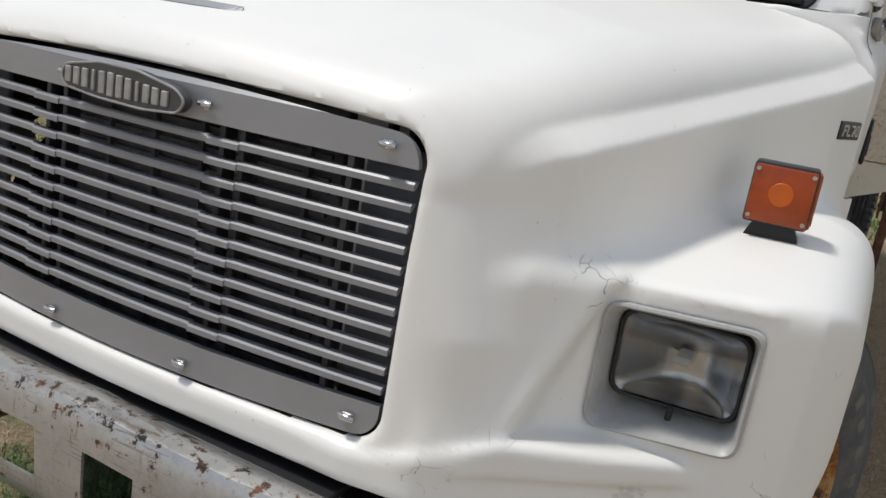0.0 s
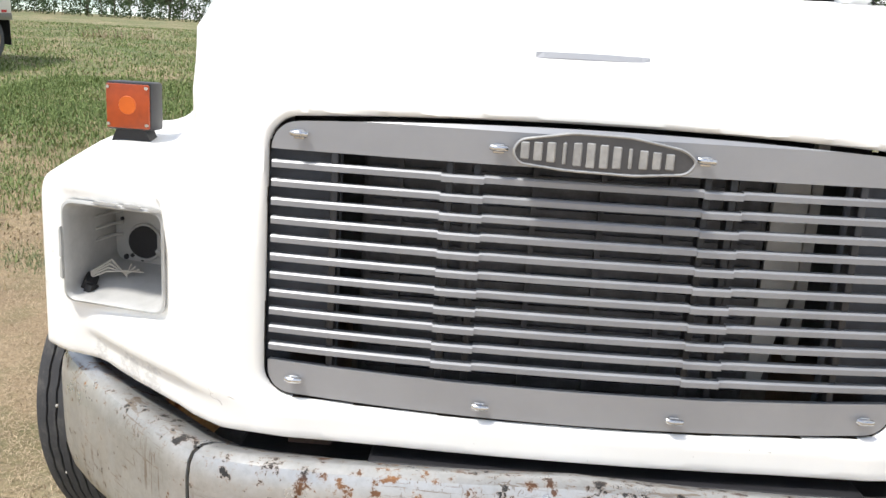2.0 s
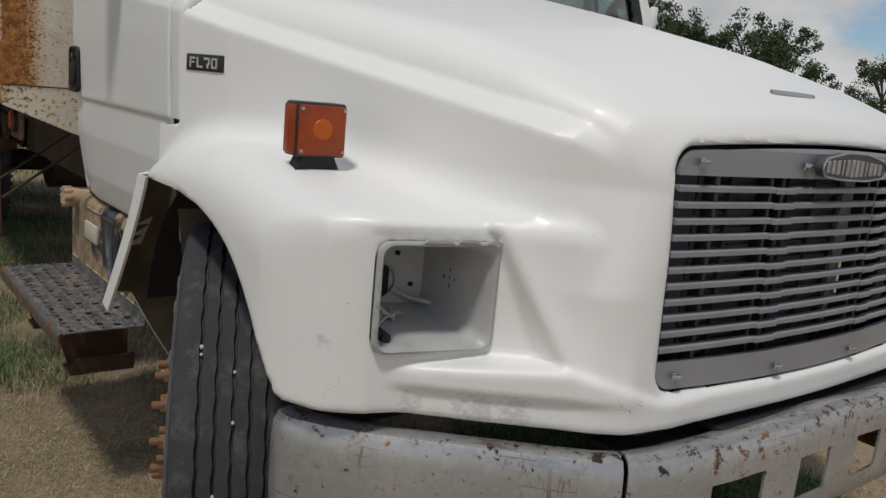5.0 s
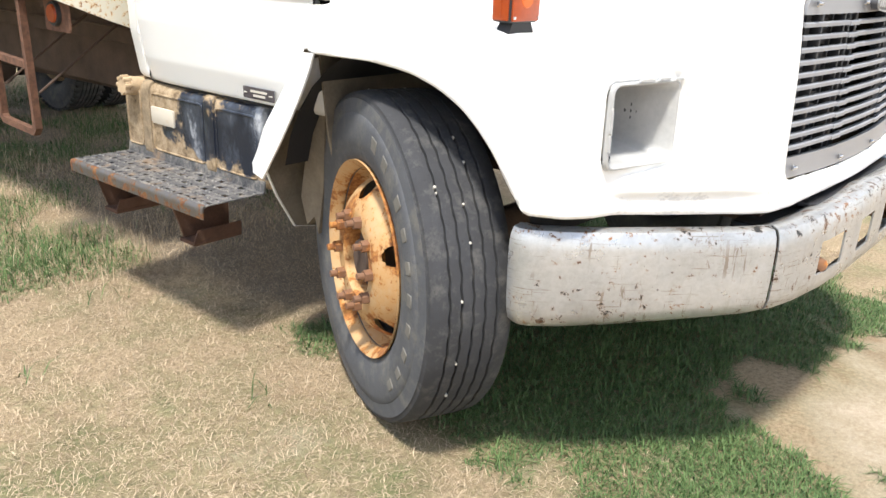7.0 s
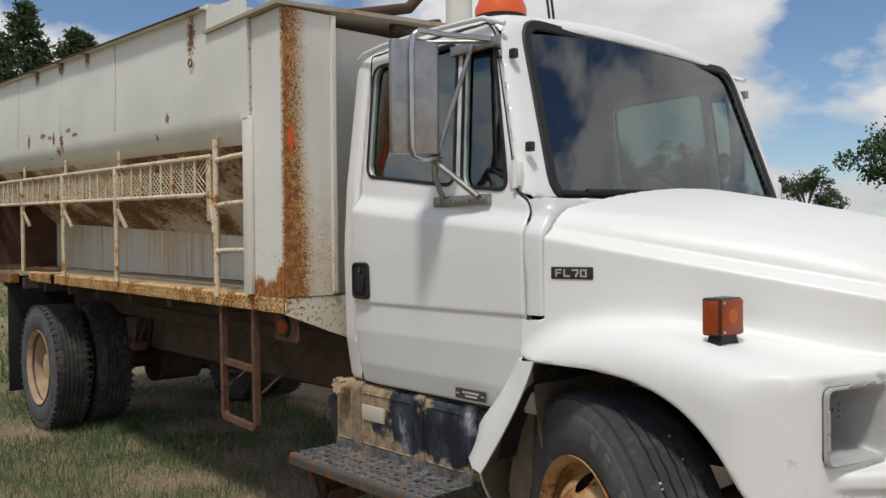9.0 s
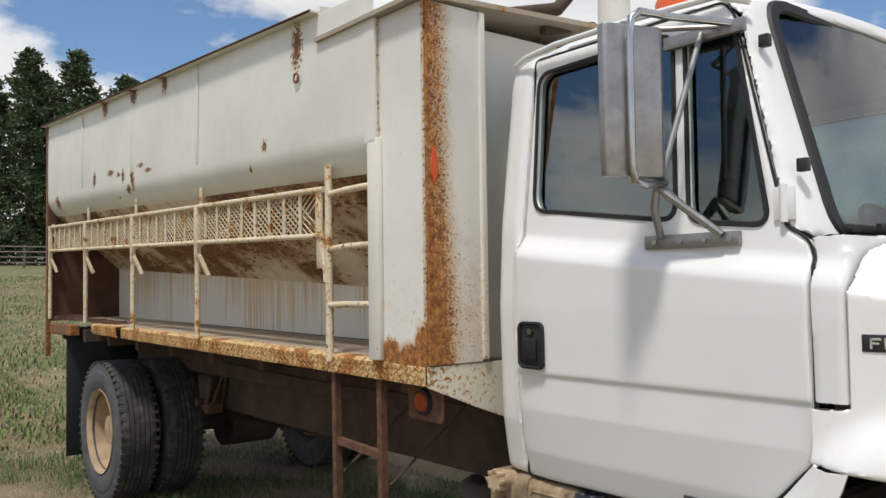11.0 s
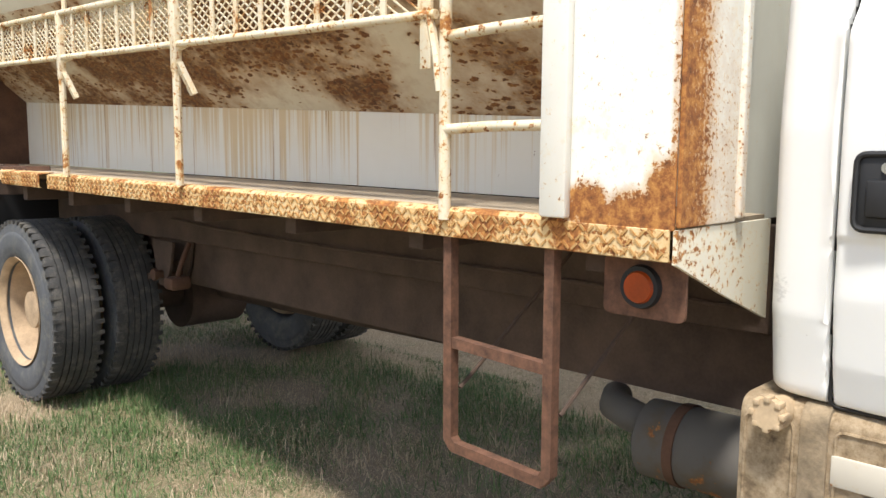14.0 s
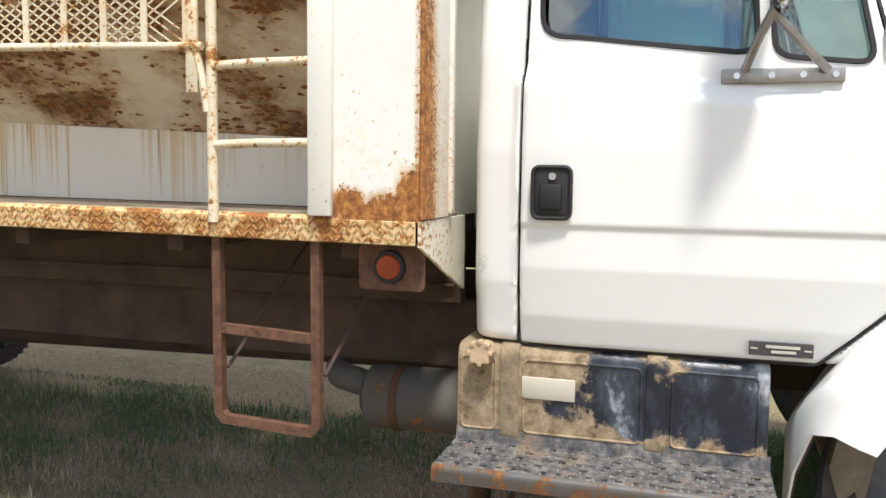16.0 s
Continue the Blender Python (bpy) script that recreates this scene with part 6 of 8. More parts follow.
# ---- roof and cowl pieces ----
bm = bmesh.new()
add_cyl(bm, (-0.30, 2.15, 2.50), (-0.30, 2.15, 2.64), 0.09, 0.12, 32)
part("beacon_base", bm, M["black"], truck)
bm = bmesh.new()
prof = [(0.127, 2.64), (0.127, 2.68), (0.11, 2.72), (0.09, 2.80), (0.05, 2.83), (0.001, 2.835)]
rings = [[bm.verts.new((-0.30 + r * math.cos(2 * math.pi * k / 28), 2.15 + r * math.sin(2 * math.pi * k / 28), z)) for k in range(28)] for r, z in prof]
for a, b in zip(rings, rings[1:]):
    for k in range(28):
        bm.faces.new((a[k], a[(k + 1) % 28], b[(k + 1) % 28], b[k]))
part("beacon", bm, M["reflector"], truck, "orange roof beacon dome")
for x, y in ((-0.39, 1.75), (-0.36, 1.75)):
    bm = bmesh.new()
    add_cyl(bm, (x, y, 2.48), (x - 0.03, y + 0.05, 3.0), 0.006, None, 8)
    part("antenna", bm, M["black"], truck)
bm = bmesh.new()
add_box(bm, (-0.84, 1.30, 1.71), (0.84, 1.345, 1.735), 0.008)
part("cowl_strip", bm, M["seal"], truck, "black cowl below the windscreen")
for x0, x1 in ((-0.75, -0.15), (0.0, 0.6)):
    bm = bmesh.new()
    add_tube(bm, [(x0, 1.27, 1.73), (x1, 1.235, 1.745)], 0.008, 6)
    part("wiper", bm, M["seal"], truck)
for x, y, z in ((-0.905, 1.494, 2.264), (-0.955, 1.368, 1.892)):
    bm = bmesh.new()
    add_box(bm, (x - 0.012, y - 0.015, z - 0.018), (x + 0.012, y + 0.015, z + 0.018), 0.003)
    part("pillar_clip", bm, M["black"], truck)
for sign in (-1, 1):
    bm = bmesh.new()
    add_tube(bm, [(sign * 0.915, 1.53, 2.385), (sign * 0.945, 1.62, 2.418), (sign * 0.957, 1.9, 2.424), (sign * 0.953, 2.25, 2.424), (sign * 0.93, 2.42, 2.418), (sign * 0.895, 2.51, 2.41)], 0.011, 8)
    part("drip_rail", bm, M["cab_white"], truck, "white drip rail above the door")
sticker = mesh_object("sticker", None, truck, "dark red and grey sticker with plain pale bars on the door foot")
bm = bmesh.new()
add_box(bm, (-1.006, 1.565, 0.925), (-1.0, 1.735, 0.965), 0.001)
part("sticker_face", bm, plain("sticker_grey", (0.06, 0.052, 0.056), 0.5, vary=0.4, scale=20), sticker, smooth=False)
for y0, y1, z0, z1 in ((1.60, 1.69, 0.948, 0.956), (1.61, 1.675, 0.934, 0.942), (1.57, 1.588, 0.943, 0.947), (1.712, 1.73, 0.943, 0.947)):
    bm = bmesh.new()
    add_box(bm, (-1.0085, y0, z0), (-1.0055, y1, z1))
    part("bar", bm, M["pale"], sticker, smooth=False)
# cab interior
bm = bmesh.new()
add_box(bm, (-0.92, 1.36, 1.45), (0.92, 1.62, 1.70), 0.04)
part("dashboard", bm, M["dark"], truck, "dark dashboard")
for x in (-0.5, 0.5):
    seat = mesh_object("seat", None, truck, "dark cab seat")
    bm = bmesh.new()
    add_box(bm, (x - 0.24, 1.85, 1.20), (x + 0.24, 2.35, 1.42), 0.05)
    part("cushion", bm, M["dark"], seat)
    bm = bmesh.new()
    add_box(bm, (x - 0.23, 2.28, 1.38), (x + 0.23, 2.44, 2.06), 0.05)
    part("backrest", bm, M["dark"], seat)
bm = bmesh.new()
ring = [(0.5 + 0.21 * math.cos(2 * math.pi * k / 32), 1.72 + 0.12 * math.sin(2 * math.pi * k / 32), 1.72 + 0.17 * math.sin(2 * math.pi * k / 32)) for k in range(33)]
add_tube(bm, ring, 0.014, 8)
add_tube(bm, [(0.5, 1.72, 1.72), (0.5, 1.55, 1.6)], 0.03, 10)
part("steering_wheel", bm, M["seal"], truck)
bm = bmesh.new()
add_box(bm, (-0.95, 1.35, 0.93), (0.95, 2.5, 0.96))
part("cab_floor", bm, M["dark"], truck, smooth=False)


# ================= the hopper body on the truck =================
hopper = thing("hopper_body", "rust-streaked white steel hopper body with catwalk and railing", "hopper body")
REAR = 7.95


def deck_z(y):
    return 1.297 + 0.009 * (y - 3.0)


def sweep_y(sections, name, material, label="", thick=0.0, parent=None):
    """A sheet through outlines (x, z) given at several y."""
    bm = bmesh.new()
    rows = [[bm.verts.new((x, y, z)) for x, z in pts] for y, pts in sections]
    for a, b in zip(rows, rows[1:]):
        for k in range(len(a) - 1):
            bm.faces.new((a[k], a[k + 1], b[k + 1], b[k]))
    bmesh.ops.recalc_face_normals(bm, faces=bm.faces)
    if thick:
        bmesh.ops.solidify(bm, geom=bm.faces[:], thickness=thick)
    return part(name, bm, material, parent or hopper, label)


def top_z(y):
    return 2.755 + 0.05 * (y - 3.0)


def bend_z(y):
    return 2.14 + 0.036 * (y - 3.0)


def foot_z(y):
    return 1.545 + 0.045 * (y - 3.0)


for sign in (-1, 1):
    secs, low = [], []
    ys = [2.94 + (REAR - 2.94) * k / 14 for k in range(15)]
    for y in ys:
        b = bend_z(y)
        wob = 0.004 * math.sin(y * 3.1)
        pts = [(-1.258 + wob * 0.3, top_z(y)), (-1.26 + wob, (top_z(y) + b) / 2)]
        for k in range(8):
            q = math.radians(52 * k / 7)
            pts.append((-1.26 + 0.2 * (1 - math.cos(q)), b + 0.06 - 0.2 * math.sin(q)))
        x, z = pts[-1]
        secs.append((y, pts if sign < 0 else [(-p, q) for p, q in pts]))
        line = [(x, z), ((x - 0.66) / 2, (z + foot_z(y)) / 2), (-0.66, foot_z(y))]
        low.append((y, line if sign < 0 else [(-p, q) for p, q in line]))
    sweep_y(secs, "hopper_side", M["box"], "white hopper side sheet with rust specks and vertical seams", 0.004)
    sweep_y(low, "hopper_slope", M["slope"], "rust-eaten sloping hopper floor", 0.004)
    wall = [(y, [(sign * 0.66, foot_z(y) + 0.004), (sign * 0.66, deck_z(y))]) for y in ys]
    sweep_y(wall, "lower_wall", M["wall_low"], "white lower wall with rust runs", 0.004)
    # seams and rolled top edge
    for y in (4.68, 5.78, 6.9):
        bm = bmesh.new()
        add_box(bm, (min(sign * 1.258, sign * 1.266), y - 0.012, bend_z(y) + 0.08), (max(sign * 1.258, sign * 1.2635), y + 0.012, top_z(y)), 0.0015)
        part("seam", bm, M["box"], hopper)
    bm = bmesh.new()
    add_prism(bm, [(3.35, top_z(3.35) - 0.004), (REAR + 0.05, top_z(REAR) - 0.004), (REAR + 0.05, top_z(REAR) + 0.004), (3.35, top_z(3.35) + 0.004)], sign * 1.22, sign * 1.305, axis=0)
    part("top_flange", bm, M["box"], hopper, "folded top edge of the hopper", smooth=False)
    bm = bmesh.new()
    add_tube(bm, [(sign * 1.305, 3.35, top_z(3.35)), (sign * 1.305, REAR + 0.05, top_z(REAR))], 0.006, 6)
    part("edge_lip", bm, M["dark_rust"], hopper, "dark weathered lip of the top edge")
    # tread edge and deck
    bm = bmesh.new()
    n = 72
    prev = None
    for k in range(n + 1):
        y = 2.66 + (6.74 - 2.66) * k / n
        z = deck_z(y)
        dip = -0.006 * abs(math.sin(k * 1.7)) if y > 6 else 0
        if 6.08 < y < 6.16:  # rusted through
            prev = None
            continue
        ring = [bm.verts.new((sign * x, y, z + h)) for x, h in ((1.16, 0.0), (1.225, 0.002 + dip), (1.238, -0.008), (1.238, -0.074 + 0.03 * max(0, math.sin(k * 2.3)) * (y > 6.4)), (1.225, -0.078))]
        if prev:
            for q in range(4):
                bm.faces.new((prev[q], prev[q + 1], ring[q + 1], ring[q]))
        prev = ring
    bmesh.ops.recalc_face_normals(bm, faces=bm.faces)
    bmesh.ops.solidify(bm, geom=bm.faces[:], thickness=0.005)
    part("tread_edge", bm, M["tread"], hopper, "diamond-tread edge strip, yellowed and rusting")
    # diamond lugs on the strip
    bm = bmesh.new()
    y, k = 2.68, 0
    while y < 6.7:
        if 6.05 < y < 6.18:
            y += 0.022
            continue
        for row in range(3):
            z = deck_z(y) - 0.018 - 0.022 * row
            m = Matrix.Translation((sign * 1.2385, y + (0.011 if row % 2 else 0), z)) @ pose(0, 0, 0, 45 if (k + row) % 2 else -45)
            add_box(bm, (-0.0022, -0.010, -0.0028), (0.0022, 0.010, 0.0028), 0, m)
        y += 0.022
        k += 1
    lugs = part("tread_lug", bm, M["tread_lug"], hopper, smooth=False)
    tagged(lugs, kind="stuff")
    planks = 5
    for j in range(planks):
        bm = bmesh.new()
        x0, x1 = 0.665 + j * (1.175 - 0.665) / planks + 0.002, 0.665 + (j + 1) * (1.175 - 0.665) / planks - 0.002
        a, b = min(sign * x0, sign * x1), max(sign * x0, sign * x1)
        tail = (REAR, REAR, REAR, 7.05, 6.7)[j]
        add_prism(bm, [(2.70, deck_z(2.7) - 0.035), (tail, deck_z(tail) - 0.035), (tail, deck_z(tail) - 0.003), (2.70, deck_z(2.7) - 0.003)], a, b, axis=0)
        part("plank", bm, M["wood"], hopper, smooth=False)
    # railing
    rx = sign * 1.247
    rz = lambda y: 2.003 + 0.026 * (y - 3.34)
    rail = mesh_object("railing", None, hopper, "cream pipe railing with slats and expanded mesh, rust-flecked")
    for off, r in ((0.0, 0.014), (-0.2, 0.013)):
        bm = bmesh.new()
        add_tube(bm, [(rx, 3.345, rz(3.345) + off), (rx, 5.0, rz(5.0) + off), (rx, REAR, rz(REAR) + off)], r, 10)
        part("pipe", bm, M["rail"], rail)
    y = 3.40
    while y < REAR:
        bm = bmesh.new()
        add_box(bm, (rx - 0.003, y - 0.011, rz(y) - 0.192), (rx + 0.003, y + 0.011, rz(y) - 0.008))
        part("slat", bm, M["rail"], rail, smooth=False)
        y += 0.15
    bm = bmesh.new()
    y = 3.36
    mx = rx - sign * 0.008
    while y < REAR - 0.28:
        zlow, zhigh = rz(y) - 0.19, rz(y) - 0.01
        for d in (1, -1):
            ya, yb = (y, y + 0.27) if d > 0 else (y + 0.27, y)
            add_tube(bm, [(mx, ya, zlow), (mx, yb, zhigh)], 0.0022, 4, square=True, cap=False)
        y += 0.046
    tagged(part("expanded_mesh", bm, M["rail"], rail, "diamond expanded-metal mesh", smooth=False), kind="stuff")
    for y, zt in ((4.715, 2.20), (5.79, 2.23), (6.86, 2.26), (7.90, 2.2)):
        bm = bmesh.new()
        add_tube(bm, [(rx + sign * 0.0, y, deck_z(y)), (rx, y, rz(y) - 0.25)], 0.016, 8)
        add_box(bm, (rx - 0.014, y - 0.02, rz(y) - 0.30), (rx + 0.014, y + 0.02, rz(y) + 0.01), 0.003)
        add_tube(bm, [(rx - sign * 0.02, y - 0.01, rz(y) + 0.0), (rx - sign * 0.02, y - 0.01, zt - 0.05)], 0.012, 8)
        add_tube(bm, [(rx, y - 0.02, rz(y) - 0.27), (rx - sign * 0.04, y - 0.055, rz(y) - 0.385)], 0.011, 6, square=True)
        add_tube(bm, [(rx, y - 0.02, rz(y) - 0.22), (rx - sign * 0.16, y - 0.20, rz(y) - 0.10)], 0.010, 6)
        part("post", bm, M["rail"], rail)
    bm = bmesh.new()
    add_box(bm, (rx - 0.006, 3.36, rz(3.4) - 0.34), (rx + 0.006, 3.40, rz(3.4) + 0.0), 0.002)
    add_tube(bm, [(rx, 3.37, rz(3.4) - 0.20), (rx, 3.345, rz(3.4) - 0.30), (rx, 3.33, rz(3.4) - 0.40)], 0.012, 6)
    part("end_strap", bm, M["rail"], rail)
    # ladder
    lad = mesh_object("ladder", None, hopper, "cream upper ladder with rust-brown lower section of bent bar")
    bm = bmesh.new()
    add_tube(bm, [(sign * 1.238, 3.318, 1.27), (sign * 1.238, 3.318, 2.10)], 0.017, 12)
    part("side_post", bm, M["rail"], lad)
    bm = bmesh.new()
    add_box(bm, (min(sign * 1.236, sign * 1.262), 2.914, 1.298), (max(sign * 1.236, sign * 1.262), 2.989, 2.165), 0.006)
    part("flat_post", bm, M["post_white"], lad)
    for z in (1.985, 1.75, 1.512):
        bm = bmesh.new()
        add_tube(bm, [(sign * 1.24, 3.318, z - 0.006), (sign * 1.24, 3.16, z), (sign * 1.245, 2.99, z)], 0.014, 10)
        part("rung", bm, M["rail"], lad)
    for y in (2.985, 3.325):
        bm = bmesh.new()
        add_tube(bm, [(sign * 1.205, y, 1.235), (sign * 1.20, y, 0.66 if y > 3.1 else 0.65), (sign * 1.20, y + (-0.022 if y > 3.1 else 0.022), 0.635 if y > 3.1 else 0.625)], 0.0145, square=True)
        part("lower_leg", bm, M["ladder"], lad, smooth=False)
    for z in (0.632, 0.925):
        bm = bmesh.new()
        add_tube(bm, [(sign * 1.20, 3.0, z - 0.007), (sign * 1.20, 3.31, z + 0.007)] if z < 0.8 else [(sign * 1.20, 2.985, z - 0.008), (sign * 1.20, 3.325, z + 0.008)], 0.0145, square=True)
        part("lower_rung", bm, M["ladder"], lad, smooth=False)
    for y in (2.97, 3.31):
        bm = bmesh.new()
        add_tube(bm, [(sign * 1.18, y, 0.80), (sign * 0.62, y - 0.05, 1.22)], 0.006, 6)
        part("stay", bm, M["frame"], lad)
    # front corner box
    bm = bmesh.new()
    add_box(bm, (min(sign * 1.226, sign * 1.236), 2.652, 1.285), (max(sign * 1.226, sign * 1.236), 2.936, 2.64), 0.003)
    add_box(bm, (min(sign * 1.20, sign * 1.255), 2.9365, 1.29), (max(sign * 1.20, sign * 1.255), 2.9395, 2.64))
    part("corner_panel", bm, M["corner"], hopper, "white corner panel with rust patches along its foot", smooth=False)
    bm = bmesh.new()
    add_box(bm, (min(sign * 0.97, sign * 1.229), 2.640, 1.292), (max(sign * 0.97, sign * 1.229), 2.652, 2.64), 0.003)
    add_box(bm, (min(sign * 0.945, sign * 0.975), 2.628, 1.30), (max(sign * 0.945, sign * 0.975), 2.66, 2.64), 0.006)
    part("front_panel", bm, M["boxrust"], hopper, "front corner face deeply rusted along the edge", smooth=False)
    bm = bmesh.new()
    add_prism(bm, [(sign * 1.232, 1.288), (sign * 1.232, 1.214), (sign * 1.0, 1.122), (sign * 0.76, 1.035), (sign * 0.76, 1.288)], 2.644, 2.654, axis=1)
    part("apron", bm, M["apron"], hopper, "white sloped apron plate below the corner", smooth=False)
    bm = bmesh.new()
    add_prism(bm, [(-0.002, -0.068), (0.002, -0.068), (0.0145, -0.03), (0.0145, 0.0), (0.006, 0.066), (-0.006, 0.066), (-0.0145, 0.0), (-0.0145, -0.03)], 2.634, 2.639, axis=1)
    ref = part("reflector", bm, M["reflector"], hopper, "orange lozenge reflector", smooth=False)
    ref.matrix_basis = Matrix.Translation((sign * 1.20, 0, 2.028))
    # marker plate under the deck
    lamp = mesh_object("deck_lamp", None, hopper, "round amber lamp on a rusty plate")
    bm = bmesh.new()
    add_prism(bm, rounded([(2.655, 1.075), (2.655, 1.215), (2.865, 1.215), (2.865, 1.075)], 0.02), sign * 1.155, sign * 1.163, axis=0)
    part("lamp_plate", bm, M["ladder"], lamp, smooth=False)
    bm = bmesh.new()
    add_cyl(bm, (sign * 1.16, 2.764, 1.147), (sign * 1.178, 2.764, 1.147), 0.052, 0.048, 32)
    part("lamp_grommet", bm, M["seal"], lamp)
    bm = bmesh.new()
    add_cyl(bm, (sign * 1.175, 2.764, 1.147), (sign * 1.186, 2.764, 1.147), 0.039, 0.034, 32)
    part("lamp_lens", bm, M["amber"], lamp)
    # sills
    bm = bmesh.new()
    add_box(bm, (min(sign * 0.53, sign * 0.60), 2.70, 0.955), (max(sign * 0.53, sign * 0.60), REAR, 1.255), 0.004)
    part("sill", bm, M["frame"], hopper, "dark weathered body sill", smooth=False)
    bm = bmesh.new()
    add_box(bm, (min(sign * 0.66, sign * 1.25), REAR - 0.02, 1.32), (max(sign * 0.66, sign * 1.25), REAR, 1.98), 0.0)
    add_prism(bm, [(sign * 1.255, top_z(REAR)), (sign * 0.0, top_z(REAR)), (sign * 0.0, 1.9), (sign * 0.66, 1.9), (sign * 1.255, 1.9)], REAR - 0.02, REAR, axis=1)
    part("rear_plate", bm, M["dark_rust"], hopper, "rust-brown rear plate", smooth=False)
    bm = bmesh.new()
    add_tube(bm, [(sign * 1.25, REAR, 1.02), (sign * 1.25, REAR, top_z(REAR))], 0.018, square=True)
    add_box(bm, (min(sign * 1.16, sign * 1.24), 7.32, 1.215), (max(sign * 1.16, sign * 1.24), REAR, 1.30), 0.01)
    part("rear_post", bm, M["rust"], hopper, smooth=False)
    rng_d = random.Random(31)
    y = 6.50
    while y < 7.8:
        w = rng_d.uniform(0.06, 0.20)
        bm = bmesh.new()
        xo = (1.215 if y < 6.75 or y > 7.3 else 1.14) + rng_d.uniform(-0.05, 0.025)
        add_prism(bm, [(y, deck_z(y) - 0.005), (y + w - 0.02, deck_z(y) - 0.005), (y + w - 0.01, deck_z(y) + 0.016), (y + 0.02, deck_z(y) + rng_d.uniform(0.012, 0.04))], sign * 1.05, sign * xo, axis=0)
        part("rotten_edge", bm, M["dark_rust"], hopper, smooth=False)
        y += w
    # lifting eye
    bm = bmesh.new()
    ring = [(sign * 1.275, 3.53 + 0.02 * math.cos(2 * math.pi * k / 16), 2.52 + 0.02 * math.sin(2 * math.pi * k / 16)) for k in range(17)]
    add_tube(bm, ring, 0.005, 6)
    part("lifting_eye", bm, M["rust"], hopper)
for y in [2.9 + 0.62 * k for k in range(9)]:
    bm = bmesh.new()
    add_box(bm, (-1.15, y - 0.03, 1.165), (1.15, y + 0.03, 1.262), 0.004)
    part("cross_sill", bm, M["frame"], hopper, smooth=False)
bm = bmesh.new()
add_box(bm, (-0.95, 2.75, 1.27), (0.95, 2.77, 2.62))
part("front_wall", bm, M["box"], hopper, "white recessed front wall", smooth=False)
bm = bmesh.new()
add_prism(bm, [(-1.28, 2.64), (-1.28, 2.658), (0.0, 2.735), (1.28, 2.658), (1.28, 2.64), (0.0, 2.712)], 2.62, 3.36, axis=1)
part("front_roof", bm, M["flange"], hopper, "low peaked front roof sheet", smooth=False)
for sign in (-1, 1):
    bm = bmesh.new()
    add_box(bm, (min(sign * 1.25, sign * 1.262), 2.93, 2.15), (max(sign * 1.25, sign * 1.262), 3.0, 2.66))
    add_prism(bm, [(3.0, 2.62), (3.36, 2.62), (3.36, top_z(3.36)), (3.0, 2.74)], sign * 1.25, sign * 1.262, axis=0)
    part("shoulder_panel", bm, M["box"], hopper, smooth=False)
bm = bmesh.new()
add_prism(bm, [(-1.25, top_z(4)), (0.0, top_z(4) + 0.12), (1.25, top_z(4)), (1.25, top_z(4) - 0.02), (0, top_z(4) + 0.1), (-1.25, top_z(4) - 0.02)], 3.36, REAR, axis=1)
part("tarp_roof", bm, M["box"], hopper, smooth=False)
bm = bmesh.new()
add_cyl(bm, (-0.05, 2.72, 1.2), (-0.05, 2.72, 3.1), 0.075, None, 24)
part("auger_pipe", bm, M["box"], hopper, "pale upright pipe behind the cab")
bm = bmesh.new()
add_tube(bm, [(-0.75, 2.85, 2.72), (-0.35, 2.8, 2.82), (-0.25, 2.75, 2.95)], 0.03, 10)
add_tube(bm, [(-0.55, 2.7, 2.66), (-0.2, 2.72, 2.75)], 0.02, 8)
part("roof_arm", bm, M["frame"], hopper, "dusty folded arm on the front roof")


# ================= ground, plants and distance =================
def ground_z(x, y):
    """Level under the truck, rising gently behind it."""
    rise = float(np.interp(y, [7.0, 10, 14, 20, 40, 70, 150], [0.0, 0.14, 0.42, 0.85, 2.1, 3.5, 6.0]))
    return rise + 0.012 * math.sin(x * 1.3 + 0.4) * math.sin(y * 0.9)


